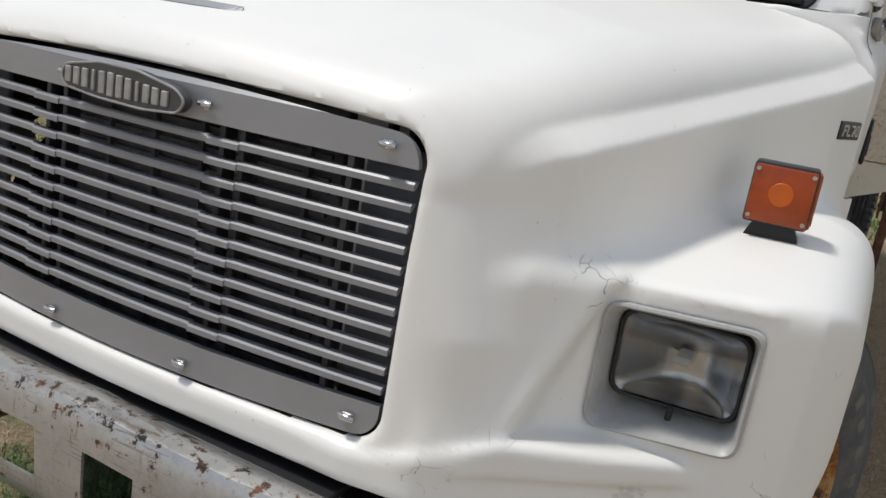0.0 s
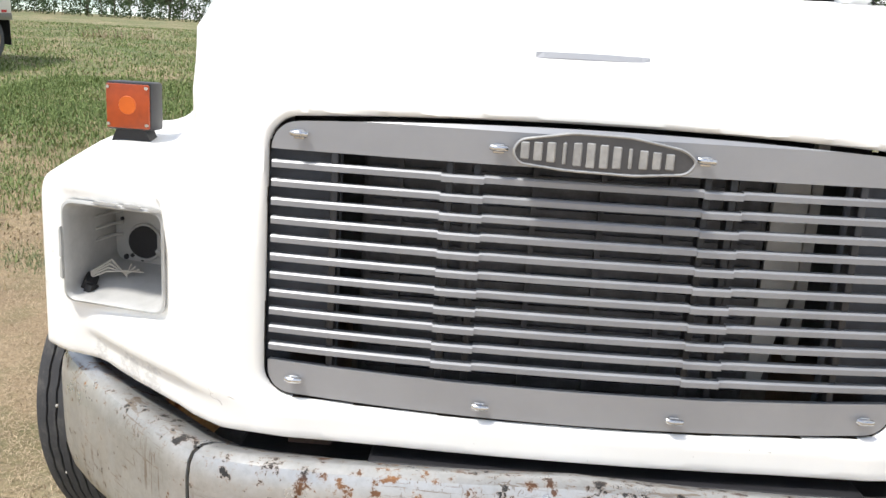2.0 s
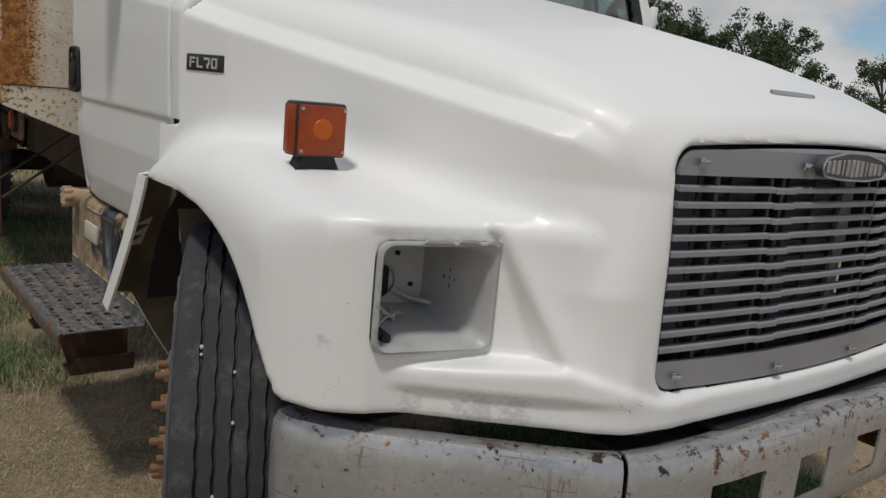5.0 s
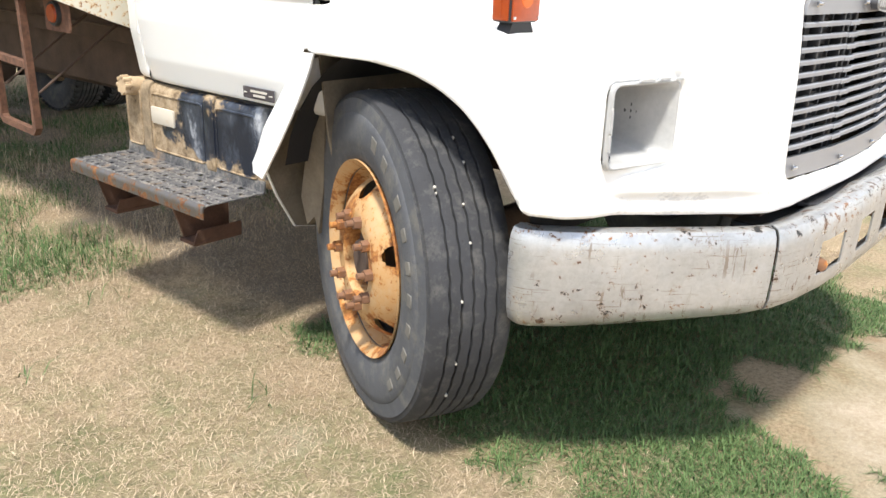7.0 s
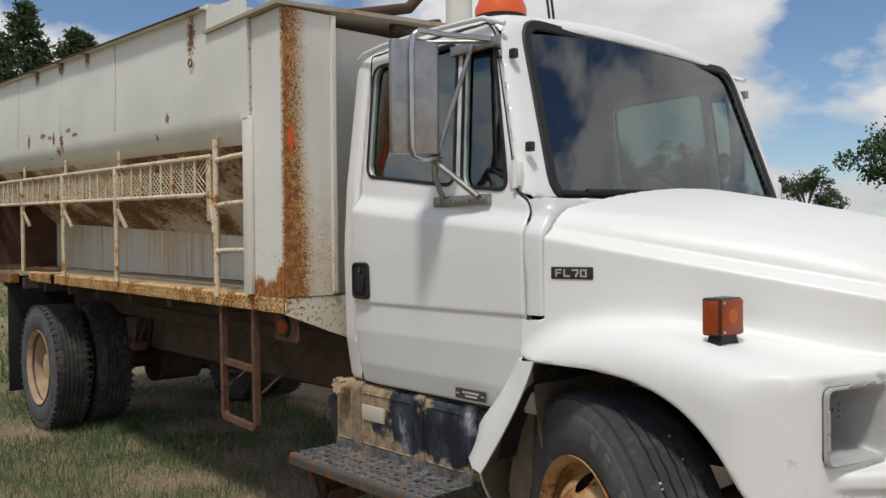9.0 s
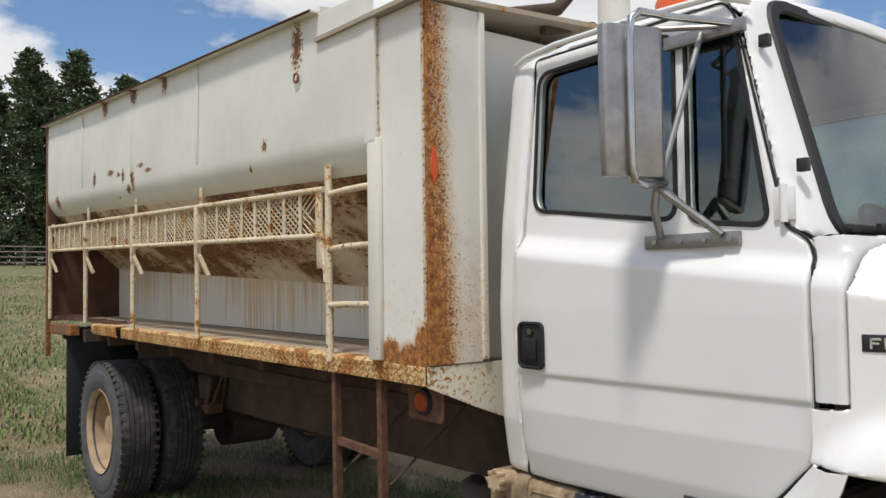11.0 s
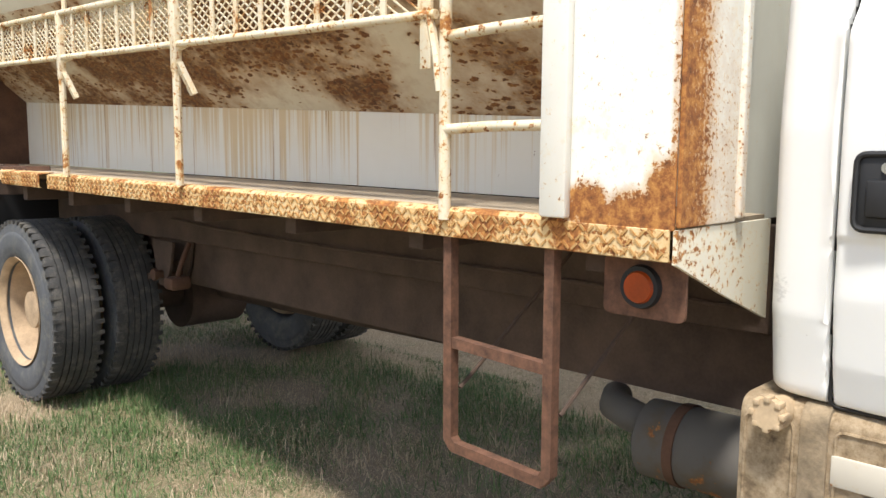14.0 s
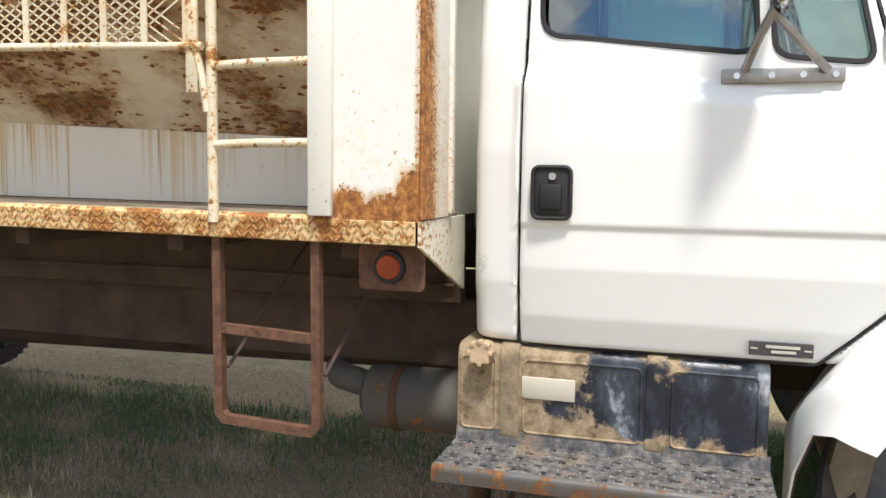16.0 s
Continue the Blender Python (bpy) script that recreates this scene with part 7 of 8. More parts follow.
def ground_material():
    m, n, l, p = start("dry_field")
    broad = noise_node(n, l, 0.55, 7, 0.62)
    mid = noise_node(n, l, 3.2, 9, 0.74, (1, 1, 1))
    fine = noise_node(n, l, 60.0, 6, 0.75)
    straw = ramp(n, l, fine, [(0.25, (0.14, 0.10, 0.056)), (0.5, (0.31, 0.232, 0.14)), (0.75, (0.49, 0.385, 0.25))])
    brown = ramp(n, l, noise_node(n, l, 2.3, 8, 0.7), [(0.50, (0, 0, 0)), (0.66, (1, 1, 1))])
    straw = mixc(n, l, maths(n, l, "MULTIPLY", brown, 0.55), straw, (0.20, 0.135, 0.08))
    green = ramp(n, l, fine, [(0.25, (0.04, 0.06, 0.018)), (0.7, (0.16, 0.19, 0.07))])
    dirt = ramp(n, l, fine, [(0.3, (0.36, 0.28, 0.195)), (0.7, (0.53, 0.44, 0.33))])
    xyz = separate(n, l)
    far = n.new("ShaderNodeMapRange")
    far.inputs["From Min"].default_value, far.inputs["From Max"].default_value = 6.5, 13.0
    far.inputs["To Max"].default_value = 0.10
    l.new(xyz[1], far.inputs["Value"])
    mask = maths(n, l, "ADD", maths(n, l, "ADD", maths(n, l, "MULTIPLY", broad, 0.5), maths(n, l, "MULTIPLY", mid, 0.5)), far.outputs["Result"])
    c = mixc(n, l, ramp(n, l, mask, [(0.47, (0, 0, 0)), (0.66, (1, 1, 1))]), straw, green)
    bare = n.new("ShaderNodeMapRange")
    bare.inputs["From Min"].default_value, bare.inputs["From Max"].default_value = 0.5, -0.9
    bare.inputs["To Max"].default_value = 0.30
    l.new(xyz[1], bare.inputs["Value"])
    bm2 = maths(n, l, "ADD", noise_node(n, l, 1.6, 6), bare.outputs["Result"])
    c = mixc(n, l, ramp(n, l, bm2, [(0.60, (0, 0, 0)), (0.80, (1, 1, 1))]), c, dirt)
    # packed bare soil along the middle, coloured darker to deepen the truck's shade
    across = n.new("ShaderNodeMath")
    across.operation = "ABSOLUTE"
    l.new(xyz[0], across.inputs[0])
    under = n.new("ShaderNodeMapRange")
    under.inputs["From Min"].default_value, under.inputs["From Max"].default_value = 1.25, 0.5
    l.new(across.outputs[0], under.inputs["Value"])
    along = n.new("ShaderNodeMapRange")
    along.inputs["From Min"].default_value, along.inputs["From Max"].default_value = 1.0, 2.0
    l.new(xyz[1], along.inputs["Value"])
    tail = n.new("ShaderNodeMapRange")
    tail.inputs["From Min"].default_value, tail.inputs["From Max"].default_value = 9.5, 8.0
    l.new(xyz[1], tail.inputs["Value"])
    k = maths(n, l, "MULTIPLY", maths(n, l, "MULTIPLY", under.outputs["Result"], along.outputs["Result"]), tail.outputs["Result"])
    shaded_soil = ramp(n, l, fine, [(0.3, (0.15, 0.115, 0.08)), (0.7, (0.29, 0.235, 0.17))])
    c = mixc(n, l, ramp(n, l, maths(n, l, "ADD", maths(n, l, "MULTIPLY", k, 0.5), maths(n, l, "MULTIPLY", mid, 0.5)), [(0.5, (0, 0, 0)), (0.66, (1, 1, 1))]), c, shaded_soil)
    l.new(c, p.inputs["Base Color"])
    p.inputs["Roughness"].default_value = 0.95
    bump(n, l, p, maths(n, l, "ADD", fine, mid), 0.6, 0.03)
    return m


def build_ground():
    bm = bmesh.new()
    xs = sorted({-900, -400, -200, *range(-120, 121, 8), *[q * 0.5 for q in range(-24, 25)], 200, 400, 900})
    ys = sorted({-900, -400, -200, *range(-120, 121, 8), *[q * 0.5 for q in range(-12, 45)], 200, 400, 900})
    grid = [[bm.verts.new((x, y, ground_z(x, y))) for y in ys] for x in xs]
    for a, b in zip(grid, grid[1:]):
        for k in range(len(ys) - 1):
            bm.faces.new((a[k], b[k], b[k + 1], a[k + 1]))
    ob = part("ground", bm, ground_material(), None)
    return tagged(ob, "dry straw-coloured field with green and bare patches", "ground", kind="structure")


ground = build_ground()


def blade_material(name, lo, hi):
    m, n, l, p = start(name)
    g = n.new("ShaderNodeNewGeometry")
    c = ramp(n, l, g.outputs["Random Per Island"], [(0.0, lo), (1.0, hi)])
    l.new(c, p.inputs["Base Color"])
    p.inputs["Roughness"].default_value = 0.8
    return m


def patch(x, y, s, seed):
    return noise.noise(Vector((x * s + seed, y * s - seed, seed * 0.37)))


def meadow(x, y):
    """0 on the straw by the truck, 1 on the greener grass out in the field."""
    return min(1, max(0, (y - 6) / 5)) * min(1, max(0.15, (-3.5 - x) / 3))


def green_at(x, y):
    """How green the sward is: under and in front of the truck, and in patches."""
    g = 0.0
    ragged = 0.30 * patch(x, y, 1.5, 3.1) + 0.16 * patch(x, y, 4.5, 6.3) + 0.08 * patch(x, y, 12.0, 2.3)
    inside = min(x + 0.95, 1.5 - x, y + 0.42, 1.75 - y) + ragged
    if inside > 0:
        g = min(0.95, 0.25 + 3.5 * inside)
    elif -0.9 < x < 1.2 and 2.8 < y < 8.5:
        g = 0.06 + 0.85 * patch(x, y, 1.1, 5.0)
    elif x <= -0.9 and y > 2.7:
        g = min(0.05, (y - 2.7) * 0.1) + 0.6 * patch(x, y, 0.8, 8.0)
    else:
        g = -0.28 + 0.95 * patch(x, y, 0.9, 1.7)
    return g


def bare_at(x, y):
    return (y < 0.25 and x > -1.0 and patch(x, y, 1.1, 9.0) + 0.5 * patch(x, y, 3.7, 4.0) + 0.3 * patch(x, y, 11.0, 7.0) + (-0.05 - y) * 0.7 + 0.25 * x > 0.15)


def blades(name, label, material, count, region, want, height, lean, width, seed):
    rng = random.Random(seed)
    verts, faces = [], []
    x0, x1, y0, y1 = region
    made = tries = 0
    while made < count and tries < count * 12:
        tries += 1
        x, y = rng.uniform(x0, x1), rng.uniform(y0, y1)
        if not want(x, y, rng):
            continue
        made += 1
        h = rng.uniform(*height)
        a, t = rng.uniform(0, 6.283), rng.uniform(*lean)
        dx, dy = math.cos(a), math.sin(a)
        w = rng.uniform(*width)
        z = ground_z(x, y) - 0.004
        b = len(verts)
        sx, sy = -dy * w, dx * w
        mx, my, mz = x + dx * h * t * 0.4, y + dy * h * t * 0.4, z + h * 0.6 * max(0.12, 1 - t * 0.55)
        ex, ey, ez = x + dx * h * t, y + dy * h * t, z + h * max(0.10, 1 - t * 0.8)
        verts += [(x - sx, y - sy, z), (x + sx, y + sy, z), (mx + sx * 0.8, my + sy * 0.8, mz), (mx - sx * 0.8, my - sy * 0.8, mz), (ex, ey, ez)]
        faces += [(b, b + 1, b + 2, b + 3), (b + 3, b + 2, b + 4)]
    me = bpy.data.meshes.new(name)
    me.from_pydata(verts, [], faces)
    me.materials.append(material)
    return tagged(new(name, me), label, "grass", kind="stuff")


M["green"] = blade_material("green_blades", (0.035, 0.075, 0.018), (0.135, 0.205, 0.07))
M["straw"] = blade_material("straw_blades", (0.20, 0.145, 0.085), (0.60, 0.475, 0.325))
M["field_green"] = blade_material("olive_blades", (0.065, 0.105, 0.024), (0.23, 0.30, 0.10))
M["field_straw"] = blade_material("dull_straw_blades", (0.20, 0.145, 0.075), (0.45, 0.355, 0.21))
NEAR = (-3.6, 1.8, -0.9, 9.0)
FIELD = (-9.5, -0.5, 0.0, 17.0)
blades("field_grass", "rough green grass over the field", M["field_green"], 90000, FIELD, lambda x, y, r: (x + 1.0 * r.random() < -2.8 or y + r.random() > 9.0) and y > 0.4 + 2.6 * r.random() + 1.2 * patch(x, y, 0.7, 3.0) and r.random() < 0.22 + 0.5 * meadow(x, y) + 0.9 * patch(x, y, 0.45, 2.0) + 0.6 * patch(x, y, 2.1, 4.0), (0.05, 0.13), (0.2, 1.0), (0.003, 0.006), 21)
blades("field_grass", "dry straw grass over the field", M["field_straw"], 70000, FIELD, lambda x, y, r: (x + 1.0 * r.random() < -2.8 or y + r.random() > 9.0) and y > 0.4 + 2.6 * r.random() + 1.2 * patch(x, y, 0.7, 3.0) and r.random() > 0.22 + 0.45 * meadow(x, y) + 0.9 * patch(x, y, 0.45, 2.0), (0.04, 0.11), (0.6, 1.3), (0.002, 0.005), 22)
blades("green_grass", "short green grass under the truck and in tufts", M["green"], 150000, NEAR, lambda x, y, r: not bare_at(x, y) and r.random() < green_at(x, y), (0.025, 0.07), (0.3, 1.4), (0.0011, 0.0024), 11)
blades("dry_grass", "flattened dry straw grass litter", M["straw"], 230000, NEAR, lambda x, y, r: not bare_at(x, y) and r.random() > 0.40 + green_at(x, y) * 0.8 + 0.5 * patch(x, y, 3.0, 7.7), (0.018, 0.065), (0.6, 1.4), (0.0006, 0.0014), 12)
SHADE = (-1.9, 0.9, 2.6, 8.5)
blades("tall_grass", "taller green grass beside the rear of the truck", M["green"], 24000, SHADE, lambda x, y, r: r.random() < min(0.3, (y - 2.6) * 0.4) + 0.9 * patch(x, y, 0.9, 5.0) + 0.6 * patch(x, y, 3.3, 1.0), (0.05, 0.14), (0.2, 1.2), (0.0012, 0.0026), 25)
blades("tall_grass", "taller dry grass beside the rear of the truck", M["straw"], 17000, SHADE, lambda x, y, r: r.random() < 0.3 + 0.8 * patch(x, y, 2.0, 5.5), (0.05, 0.13), (0.2, 1.2), (0.0009, 0.0018), 26)
DISTANT = (-24.0, 13.0, 9.0, 42.0)
blades("far_grass", "rough green grass farther up the field", M["field_green"], 90000, DISTANT, lambda x, y, r: r.random() < (0.12 + 0.4 * meadow(x, y) + 0.6 * patch(x, y, 0.35, 2.0) + 0.4 * patch(x, y, 1.3, 4.0)) * 14 / (y + 4), (0.07, 0.16), (0.2, 1.0), (0.007, 0.013), 23)
blades("far_grass", "dry grass farther up the field", M["field_straw"], 60000, DISTANT, lambda x, y, r: r.random() < (0.75 - 0.6 * meadow(x, y) - 0.6 * patch(x, y, 0.35, 2.0)) * 14 / (y + 4), (0.06, 0.14), (0.4, 1.2), (0.006, 0.012), 24)
tufts = [(-1.29, 2.48), (-1.71, 2.02), (-1.25, 1.35), (-2.2, 2.6), (-1.9, 3.4), (-2.4, 1.6), (-0.55, -0.3), (-0.2, -0.6), (-2.6, 4.6)]
blades("grass_tuft", "taller green tufts in the dry grass", M["green"], 2600, NEAR, lambda x, y, r: any(math.hypot(x - a, y - b) < abs(r.gauss(0, 0.06)) for a, b in tufts), (0.05, 0.14), (0.2, 1.0), (0.0015, 0.003), 13)


M["dry_weed"] = blade_material("dead_weed_stalks", (0.15, 0.11, 0.07), (0.52, 0.43, 0.28))
WEEDS = (-17.0, -3.0, 25.0, 34.0)
blades("dry_weeds", "tall dead weeds in a clump beside a concrete block", M["dry_weed"], 5200, WEEDS, lambda x, y, r: math.hypot(x + 5.5, (y - 28.6) * 0.8) < abs(r.gauss(0.25, 0.35)), (0.5, 1.7), (0.1, 0.5), (0.010, 0.024), 31)
blades("dry_weeds", "low dead weeds in a mound on the field", M["dry_weed"], 1500, WEEDS, lambda x, y, r: math.hypot((x + 14.8) * 0.6, y - 31.0) < abs(r.gauss(0, 0.4)) or math.hypot(x + 13.4, y - 31.2) < abs(r.gauss(0, 0.3)), (0.2, 0.75), (0.2, 1.0), (0.008, 0.016), 32)
blades("green_weeds", "leafy green weeds round the dead clump", M["field_green"], 2600, WEEDS, lambda x, y, r: math.hypot((x + 6.4) * 0.5, y - 28.0) < abs(r.gauss(0, 0.45)) or math.hypot(x + 15.7, y - 31.0) < abs(r.gauss(0, 0.2)), (0.15, 0.6), (0.2, 1.0), (0.01, 0.022), 33)


# ---- trees ----
def leaf_material(name, lo, hi):
    return blade_material(name, lo, hi)


M["leaf"] = leaf_material("broad_leaves", (0.018, 0.04, 0.012), (0.075, 0.115, 0.04))
M["needle"] = leaf_material("conifer_needles", (0.03, 0.052, 0.022), (0.125, 0.175, 0.078))
M["pale_rubble"] = plain("pale_rubble", (0.50, 0.45, 0.37), 0.95, vary=0.3, scale=7, bumps=0.3)
M["bark"] = plain("bark", (0.10, 0.08, 0.06), 0.9, vary=0.4)


def leaf_cloud(centres, per, spread, size, rng):
    verts, faces = [], []
    for (cx, cy, cz), s in centres:
        for _ in range(per):
            v = Vector((rng.gauss(0, 1), rng.gauss(0, 1), rng.gauss(0, 0.75)))
            v = v.normalized() * (rng.random() ** 0.45) * s * spread
            u = Vector((rng.uniform(-1, 1), rng.uniform(-1, 1), rng.uniform(-0.6, 1))).normalized()
            t = u.orthogonal().normalized()
            w = u.cross(t)
            q = size * rng.uniform(0.5, 1.2)
            c = Vector((cx, cy, cz)) + v
            b = len(verts)
            verts += [tuple(c + t * q), tuple(c + w * q * 0.6), tuple(c - t * q), tuple(c - w * q * 0.6)]
            faces.append((b, b + 1, b + 2, b + 3))
    return verts, faces


def broad_tree(x, y, h, seed, label):
    rng = random.Random(seed)
    tree = thing("tree", label, "tree", "trees beyond the field")
    z0 = ground_z(x, y)
    bm = bmesh.new()
    add_tube(bm, [(0, 0, 0), (0.1, 0.05, h * 0.2), (0.05, 0.1, h * 0.45)], h * 0.018, 8)
    centres = []
    for k in range(26):
        q, e = rng.uniform(0, 6.283), rng.uniform(0.12, 0.95)
        reach = h * 0.38 * math.sin(math.pi * min(0.95, e * 0.8 + 0.15)) * rng.uniform(0.6, 1.15)
        p = (math.cos(q) * reach, math.sin(q) * reach, h * (0.10 + 0.82 * e))
        add_tube(bm, [(0.05, 0.08, h * (0.15 + 0.3 * e)), (p[0] * 0.55, p[1] * 0.55, p[2] * 0.8), p], h * 0.008, 5)
        centres.append((p, h * rng.uniform(0.10, 0.17)))
        for _ in range(2):
            centres.append(((p[0] + rng.gauss(0, 0.09) * h, p[1] + rng.gauss(0, 0.09) * h, p[2] + rng.gauss(0, 0.06) * h), h * rng.uniform(0.05, 0.10)))
    part("trunk", bm, M["bark"], tree)
    verts, faces = leaf_cloud(centres, 130, 1.0, h * 0.016, rng)
    me = bpy.data.meshes.new("crown")
    me.from_pydata(verts, [], faces)
    me.materials.append(M["leaf"])
    mesh_object("crown", me, tree)
    tree.matrix_basis = pose(x, y, z0 - 0.05)
    return tree


def conifer(x, y, h, seed):
    rng = random.Random(seed)
    tree = thing("conifer", "dark green conifer with ragged drooping branches", "tree", "conifers beyond the fence")
    bm = bmesh.new()
    add_cyl(bm, (0, 0, 0), (0, 0, h * 0.98), h * 0.018, h * 0.002, 8)
    verts, faces = [], []
    for k in range(150):
        e = ((k + rng.random()) / 150) ** 0.9
        z = h * (0.03 + 0.93 * e)
        reach = h * 0.34 * (1 - e) ** 0.8 * rng.uniform(0.4, 1.2) + 0.10
        q = rng.uniform(0, 6.283)
        rise = rng.uniform(-0.15, 0.35)
        for f in (0.2, 0.35, 0.5, 0.65, 0.8, 0.92, 1.0):
            cx, cy = math.cos(q) * reach * f, math.sin(q) * reach * f
            cz = z + reach * (rise * f - 0.25 * math.sin(math.pi * f))
            wide = 0.08 * h * (1 - e) ** 0.6 * (1.15 - f) + 0.018 * h
            for _ in range(16):
                u, v = cx + rng.gauss(0, wide * 0.55), cy + rng.gauss(0, wide * 0.55)
                c = Vector((u, v, cz + rng.gauss(0, wide * 0.22)))
                t = Vector((rng.gauss(math.cos(q), 0.6), rng.gauss(math.sin(q), 0.6), rng.gauss(0.15, 0.45))).normalized()
                w = t.orthogonal().normalized()
                w = (w * math.cos(u * 37) + t.cross(w) * math.sin(u * 37)) * h * 0.0042
                t = t * h * rng.uniform(0.010, 0.022)
                b = len(verts)
                verts += [tuple(c - w), tuple(c + t * 0.4 + w * 1.3), tuple(c + t), tuple(c + t * 0.4 - w * 1.3)]
                faces.append((b, b + 1, b + 2, b + 3))
    part("trunk", bm, M["bark"], tree)
    me = bpy.data.meshes.new("crown")
    me.from_pydata(verts, [], faces)
    me.materials.append(M["needle"])
    mesh_object("crown", me, tree)
    tree.matrix_basis = pose(x, y, ground_z(x, y) - 0.05)
    return tree


for i, (x, y, h) in enumerate([(6, 72, 15.5), (8, 70, 14), (10, 74, 16), (12, 70, 17.5), (13.8, 72, 16), (15.5, 70, 18), (17.5, 73, 15.5), (19.5, 70, 16.5), (21.5, 74, 17), (24, 71, 15), (3, 73, 15), (0, 71, 16), (-4, 75, 16), (27, 74, 16), (31, 72, 15)]):
    conifer(x, y, h, 100 + i)
for i, (x, y, h) in enumerate([(56, 18.9, 10.2), (58, 14.0, 10.4), (60, 9, 10.0), (57, 3, 9), (60, 28.2, 5.6), (60, 36.5, 7.2), (62, 41, 8.2), (59, 45.5, 7.4), (60, 50, 9), (64, -6, 9)]):
    broad_tree(x, y, h, 200 + i, "leafy deciduous tree with a loose dark green crown")

for i, (x, y, h) in enumerate([(-12, 84, 8), (-18, 82, 7.5), (-24, 80, 8.5), (-30, 78, 7), (-36, 74, 8), (-43, 70, 8.5), (-50, 64, 8)]):
    broad_tree(x, y, h, 300 + i, "leafy deciduous tree in a far green hedge")

hedge = thing("hedge", "low dense green hedge along the edge of the field", "hedge")
hedge_rng = random.Random(41)
bm = bmesh.new()
clumps = []
for k in range(262):
    x = -72 + 0.255 * k
    y = 64 + 0.12 * (x + 13) + hedge_rng.gauss(0, 0.5)
    top = hedge_rng.uniform(1.3, 2.1)
    z = ground_z(x, y)
    if k % 4 == 0:
        add_tube(bm, [(x, y, z - 0.1), (x + 0.05, y + 0.04, z + top * 0.5), (x - 0.04, y, z + top * 0.9)], 0.03, 5)
    for f in (0.2, 0.5, 0.8):
        clumps.append(((x + hedge_rng.gauss(0, 0.15), y + hedge_rng.gauss(0, 0.3), z + top * f), 0.42))
part("stem", bm, M["bark"], hedge)
verts, faces = leaf_cloud(clumps, 34, 1.0, 0.10, hedge_rng)
me = bpy.data.meshes.new("foliage")
me.from_pydata(verts, [], faces)
me.materials.append(M["leaf"])
mesh_object("foliage", me, hedge)

# ---- concrete block in the field ----
block = thing("concrete_block", "weathered grey concrete block with rubble on top", "block")
bm = bmesh.new()
add_box(bm, (-4.85, 29.6, 1.36), (-2.9, 30.8, 2.2), 0.05)
part("block", bm, plain("grey_concrete", (0.21, 0.20, 0.185), 0.9, vary=0.3, scale=4, bumps=0.3, fine=40), block)
for k in range(7):
    bm = bmesh.new()
    x = -4.7 + 0.28 * k
    add_box(bm, (-0.2, -0.25, -0.05), (0.2, 0.25, 0.06), 0.02, pose(x, 30.0 + 0.11 * (k % 3), 2.24 + 0.03 * (k % 2), 6 * (k % 3) - 6, 5 * (k % 2), 37 * k))
    part("rubble", bm, M["pale_rubble"], block, smooth=False)

# ---- rail fence ----
M["fence"] = plain("grey_weathered_wood", (0.22, 0.19, 0.16), 0.9, vary=0.35)
fence = thing("fence", "grey weathered wooden rail fence before the conifers", "fence")
for k in range(14):
    x = -16 + 3.2 * k
    bm = bmesh.new()
    add_cyl(bm, (x, 60, ground_z(x, 60) - 0.1), (x, 60, ground_z(x, 60) + 1.5), 0.09, 0.08, 8)
    part("post", bm, M["fence"], fence)
    if k < 13:
        for h in (0.35, 0.7, 1.05, 1.4):
            bm = bmesh.new()
            a, b = ground_z(x, 60), ground_z(x + 3.2, 60)
            add_tube(bm, [(x, 59.9, a + h), (x + 3.2, 59.9, b + h)], 0.05, 6)
            part("rail", bm, M["fence"], fence)

# ---- far trailer ----
trailer = thing("semi_trailer", "white box semi-trailer with red and white reflective tape", "trailer")
M["red"] = plain("red_tape", (0.55, 0.03, 0.03), 0.5, vary=0.1)
bm = bmesh.new()
add_box(bm, (-14.0, -1.3, 1.15), (0, 1.3, 4.0), 0.02)
part("cargo_box", bm, M["cab_white"], trailer)
bm = bmesh.new()
add_box(bm, (-14.0, -1.31, 0.98), (0, 1.31, 1.15), 0.01)
part("side_rail", bm, M["steel"], trailer)
for k in range(18):
    bm = bmesh.new()
    add_box(bm, (-0.5 - 0.75 * k, -1.312, 1.17), (-0.25 - 0.75 * k, -1.305, 1.23))
    part("tape_mark", bm, M["red"], trailer, smooth=False)
for x in (-0.75, -2.0):
    wh = make_wheel("wheel", "trailer wheel with pale rim", False, trailer)
    wh.matrix_basis = pose(x, -1.05, 0.525, 0, 0, -90)
    for y, turn in ((-0.75, -90), (1.05, 90), (0.75, 90)):
        copy_thing(wh, pose(x, y, 0.525, 0, 0, turn))
bm = bmesh.new()
add_box(bm, (-2.8, -0.6, 0.6), (-0.2, 0.6, 0.98), 0.02)
part("bogie", bm, M["frame"], trailer)
bm = bmesh.new()
add_box(bm, (-0.06, -1.25, 0.35), (-0.03, -0.6, 1.0))
part("mud_flap", bm, M["seal"], trailer, smooth=False)
bm = bmesh.new()
add_box(bm, (-11.2, -0.9, 0.05), (-11.0, -0.7, 1.0))
add_box(bm, (-11.2, 0.7, 0.05), (-11.0, 0.9, 1.0))
part("landing_leg", bm, M["steel"], trailer, smooth=False)
trailer.matrix_basis = pose(-13.75, 20.28, ground_z(-12.7, 19.6) + 0.03, 0, -3, 91.7)

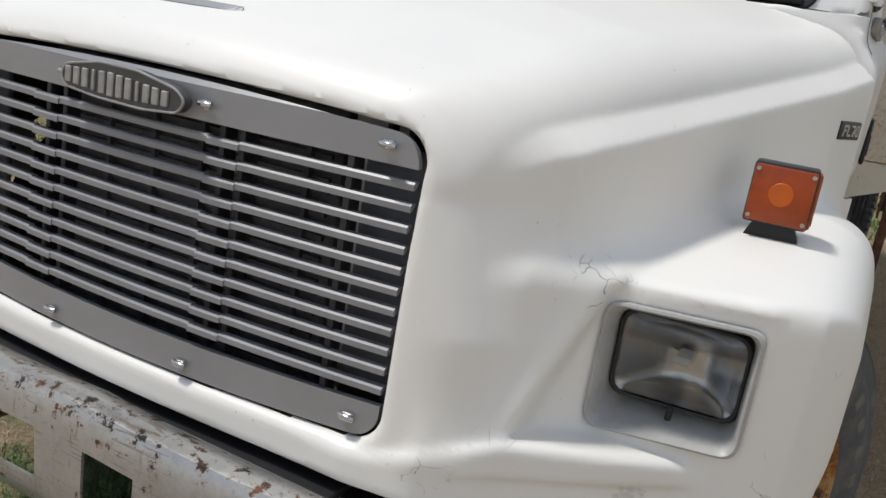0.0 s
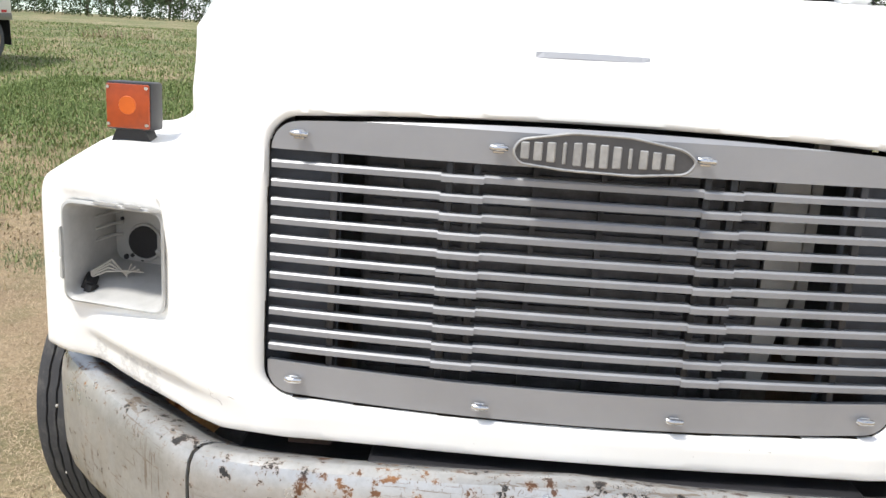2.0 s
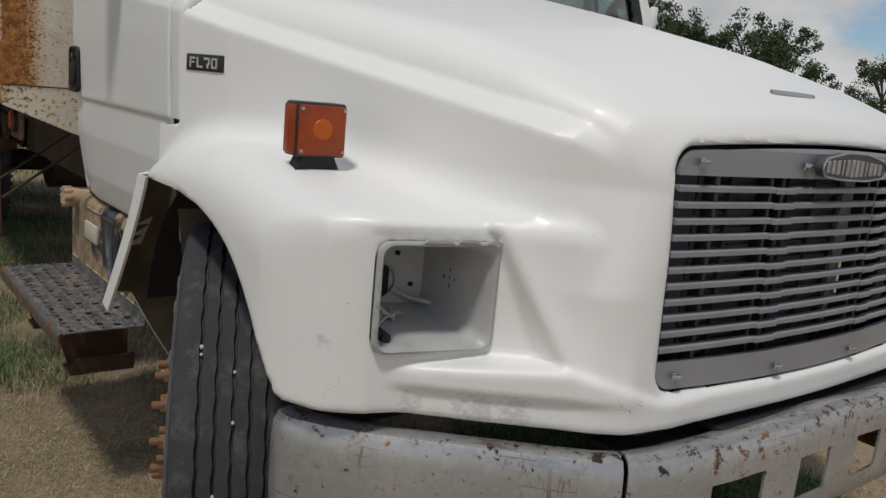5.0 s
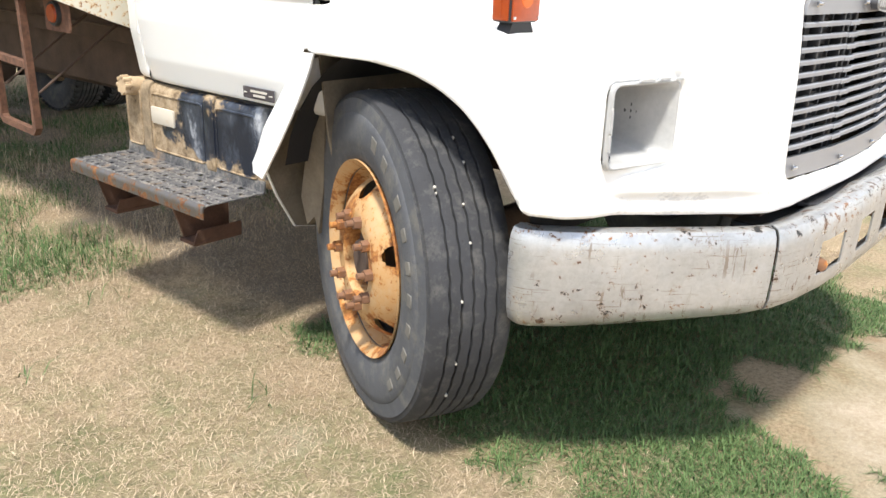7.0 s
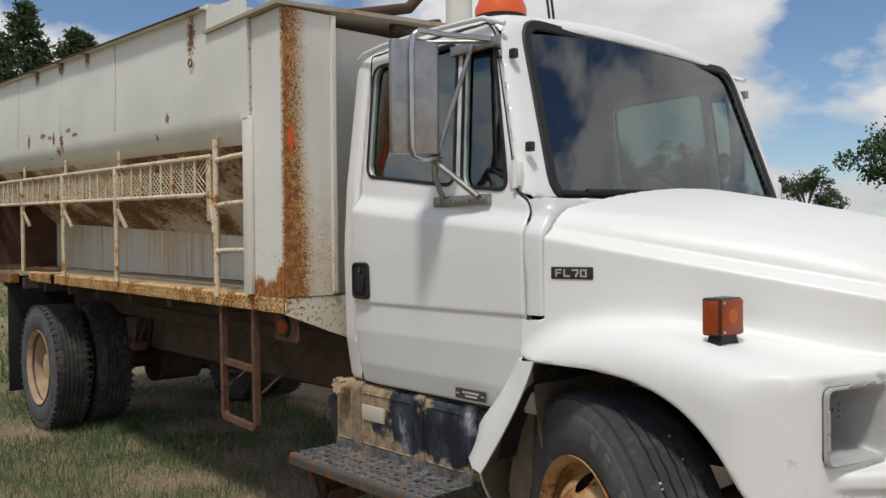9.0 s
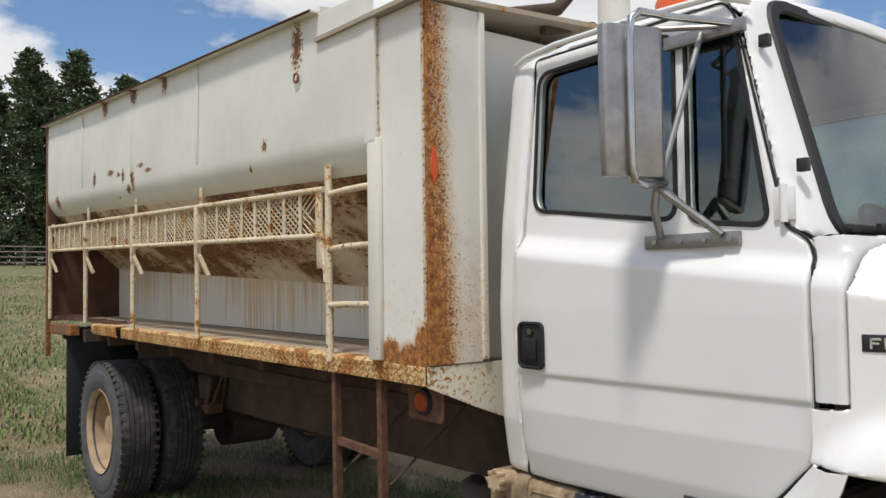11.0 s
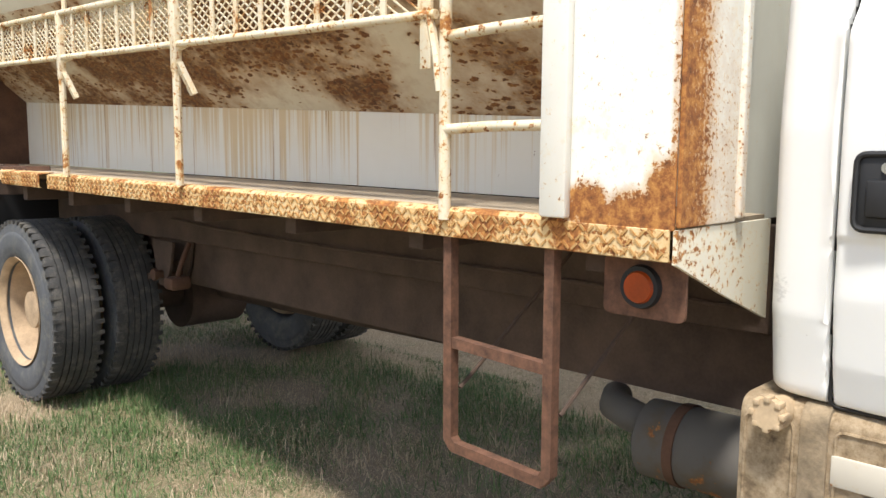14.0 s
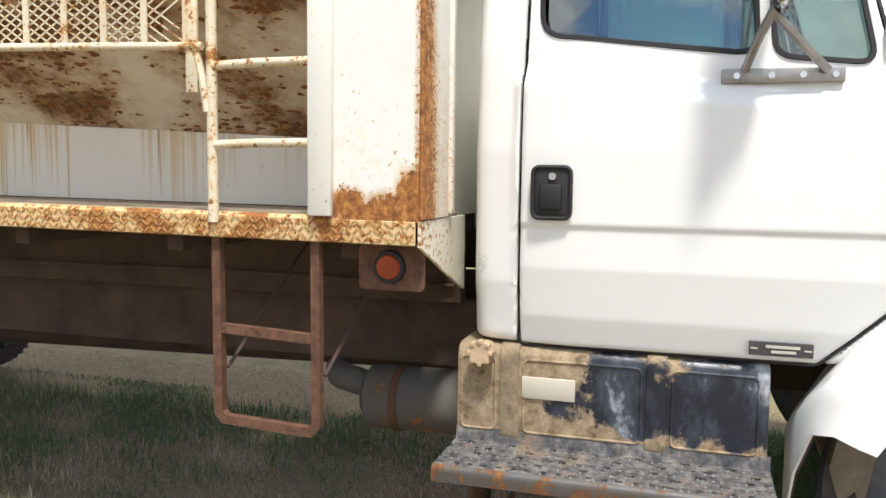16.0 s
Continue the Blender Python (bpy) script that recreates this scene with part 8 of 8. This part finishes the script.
# ---- yellow field sprayer ----
sprayer = thing("field_sprayer", "yellow self-propelled field sprayer with a pale tank", "farm machine")
M["yellow"] = plain("yellow_paint", (0.62, 0.36, 0.03), 0.45, vary=0.15)
M["cream"] = plain("cream_tank", (0.75, 0.66, 0.50), 0.5, vary=0.1)
def sp(name, boxes, material, bevel=0.03):
    bm = bmesh.new()
    for lo, hi in boxes:
        add_box(bm, lo, hi, bevel)
    return part(name, bm, material, sprayer)
sp("tank", [((-2.0, -1.4, 2.2), (1.4, 1.4, 3.7))], M["cream"], 0.5)
sp("chassis", [((-3.0, -0.6, 1.3), (3.0, 0.6, 1.7)), ((-2.4, -1.8, 1.9), (2.2, 1.8, 2.1))], M["yellow"])
sp("rear_frame", [((-2.6, -2.4, 1.9), (-2.3, -1.9, 3.6)), ((-2.6, 1.9, 1.9), (-2.3, 2.4, 3.6)), ((-2.6, -2.4, 3.3), (-2.3, 2.4, 3.5)), ((-2.7, -0.9, 2.0), (-2.4, 0.5, 3.0)), ((-2.8, -2.6, 2.0), (-2.4, -1.6, 2.6)), ((-2.8, 1.6, 2.0), (-2.4, 2.6, 2.6))], M["yellow"])
sp("boom", [((-3.0, -3.4, 1.5), (-2.9, 3.4, 1.6)), ((-3.0, -3.4, 1.75), (-2.9, 3.4, 1.82))] + [((-3.0, -3.4 + 0.68 * k, 1.5), (-2.92, -3.3 + 0.68 * k, 1.82)) for k in range(11)], M["black"], 0.0)
sp("cab", [((1.6, -0.9, 1.8), (3.0, 0.9, 3.5))], M["black"], 0.1)
for x in (-1.9, 1.9):
    for y in (-1.6, 1.6):
        bm = revolve([(-0.2, 0.45), (-0.2, 0.75), (-0.14, 0.85), (0.14, 0.85), (0.2, 0.75), (0.2, 0.45)], 32)
        add_cyl(bm, (-0.1, 0, 0), (0.1, 0, 0), 0.46, None, 24)
        w = part("wheel", bm, M["tyre"], sprayer)
        w.matrix_basis = pose(x, y, 0.85, 0, 0, 90)
sp("hose_rack", [((-2.75, -1.5 + 0.5 * k, 2.1), (-2.65, -1.42 + 0.5 * k, 3.3)) for k in range(7)] + [((-2.9, -0.6, 2.0), (-2.7, -0.2, 2.5)), ((-2.9, 0.7, 2.0), (-2.7, 1.3, 2.7))], M["black"], 0.0)
sp("hand_rail", [((-2.4, -1.9, 3.75), (1.4, -1.84, 3.81)), ((-2.4, 1.84, 3.75), (1.4, 1.9, 3.81)), ((-2.4, -1.9, 3.75), (-2.34, 1.9, 3.81))], M["yellow"], 0.0)
for y in (-2.4, -2.1, 2.1, 2.4):
    bm = bmesh.new()
    add_cyl(bm, (-2.78, y, 2.3), (-2.84, y, 2.3), 0.11, None, 16)
    part("tail_lamp", bm, M["red"], sprayer, "round red tail lamp")
sprayer.matrix_basis = pose(32.8, 7.7, 0.0, 0, 0, 15)
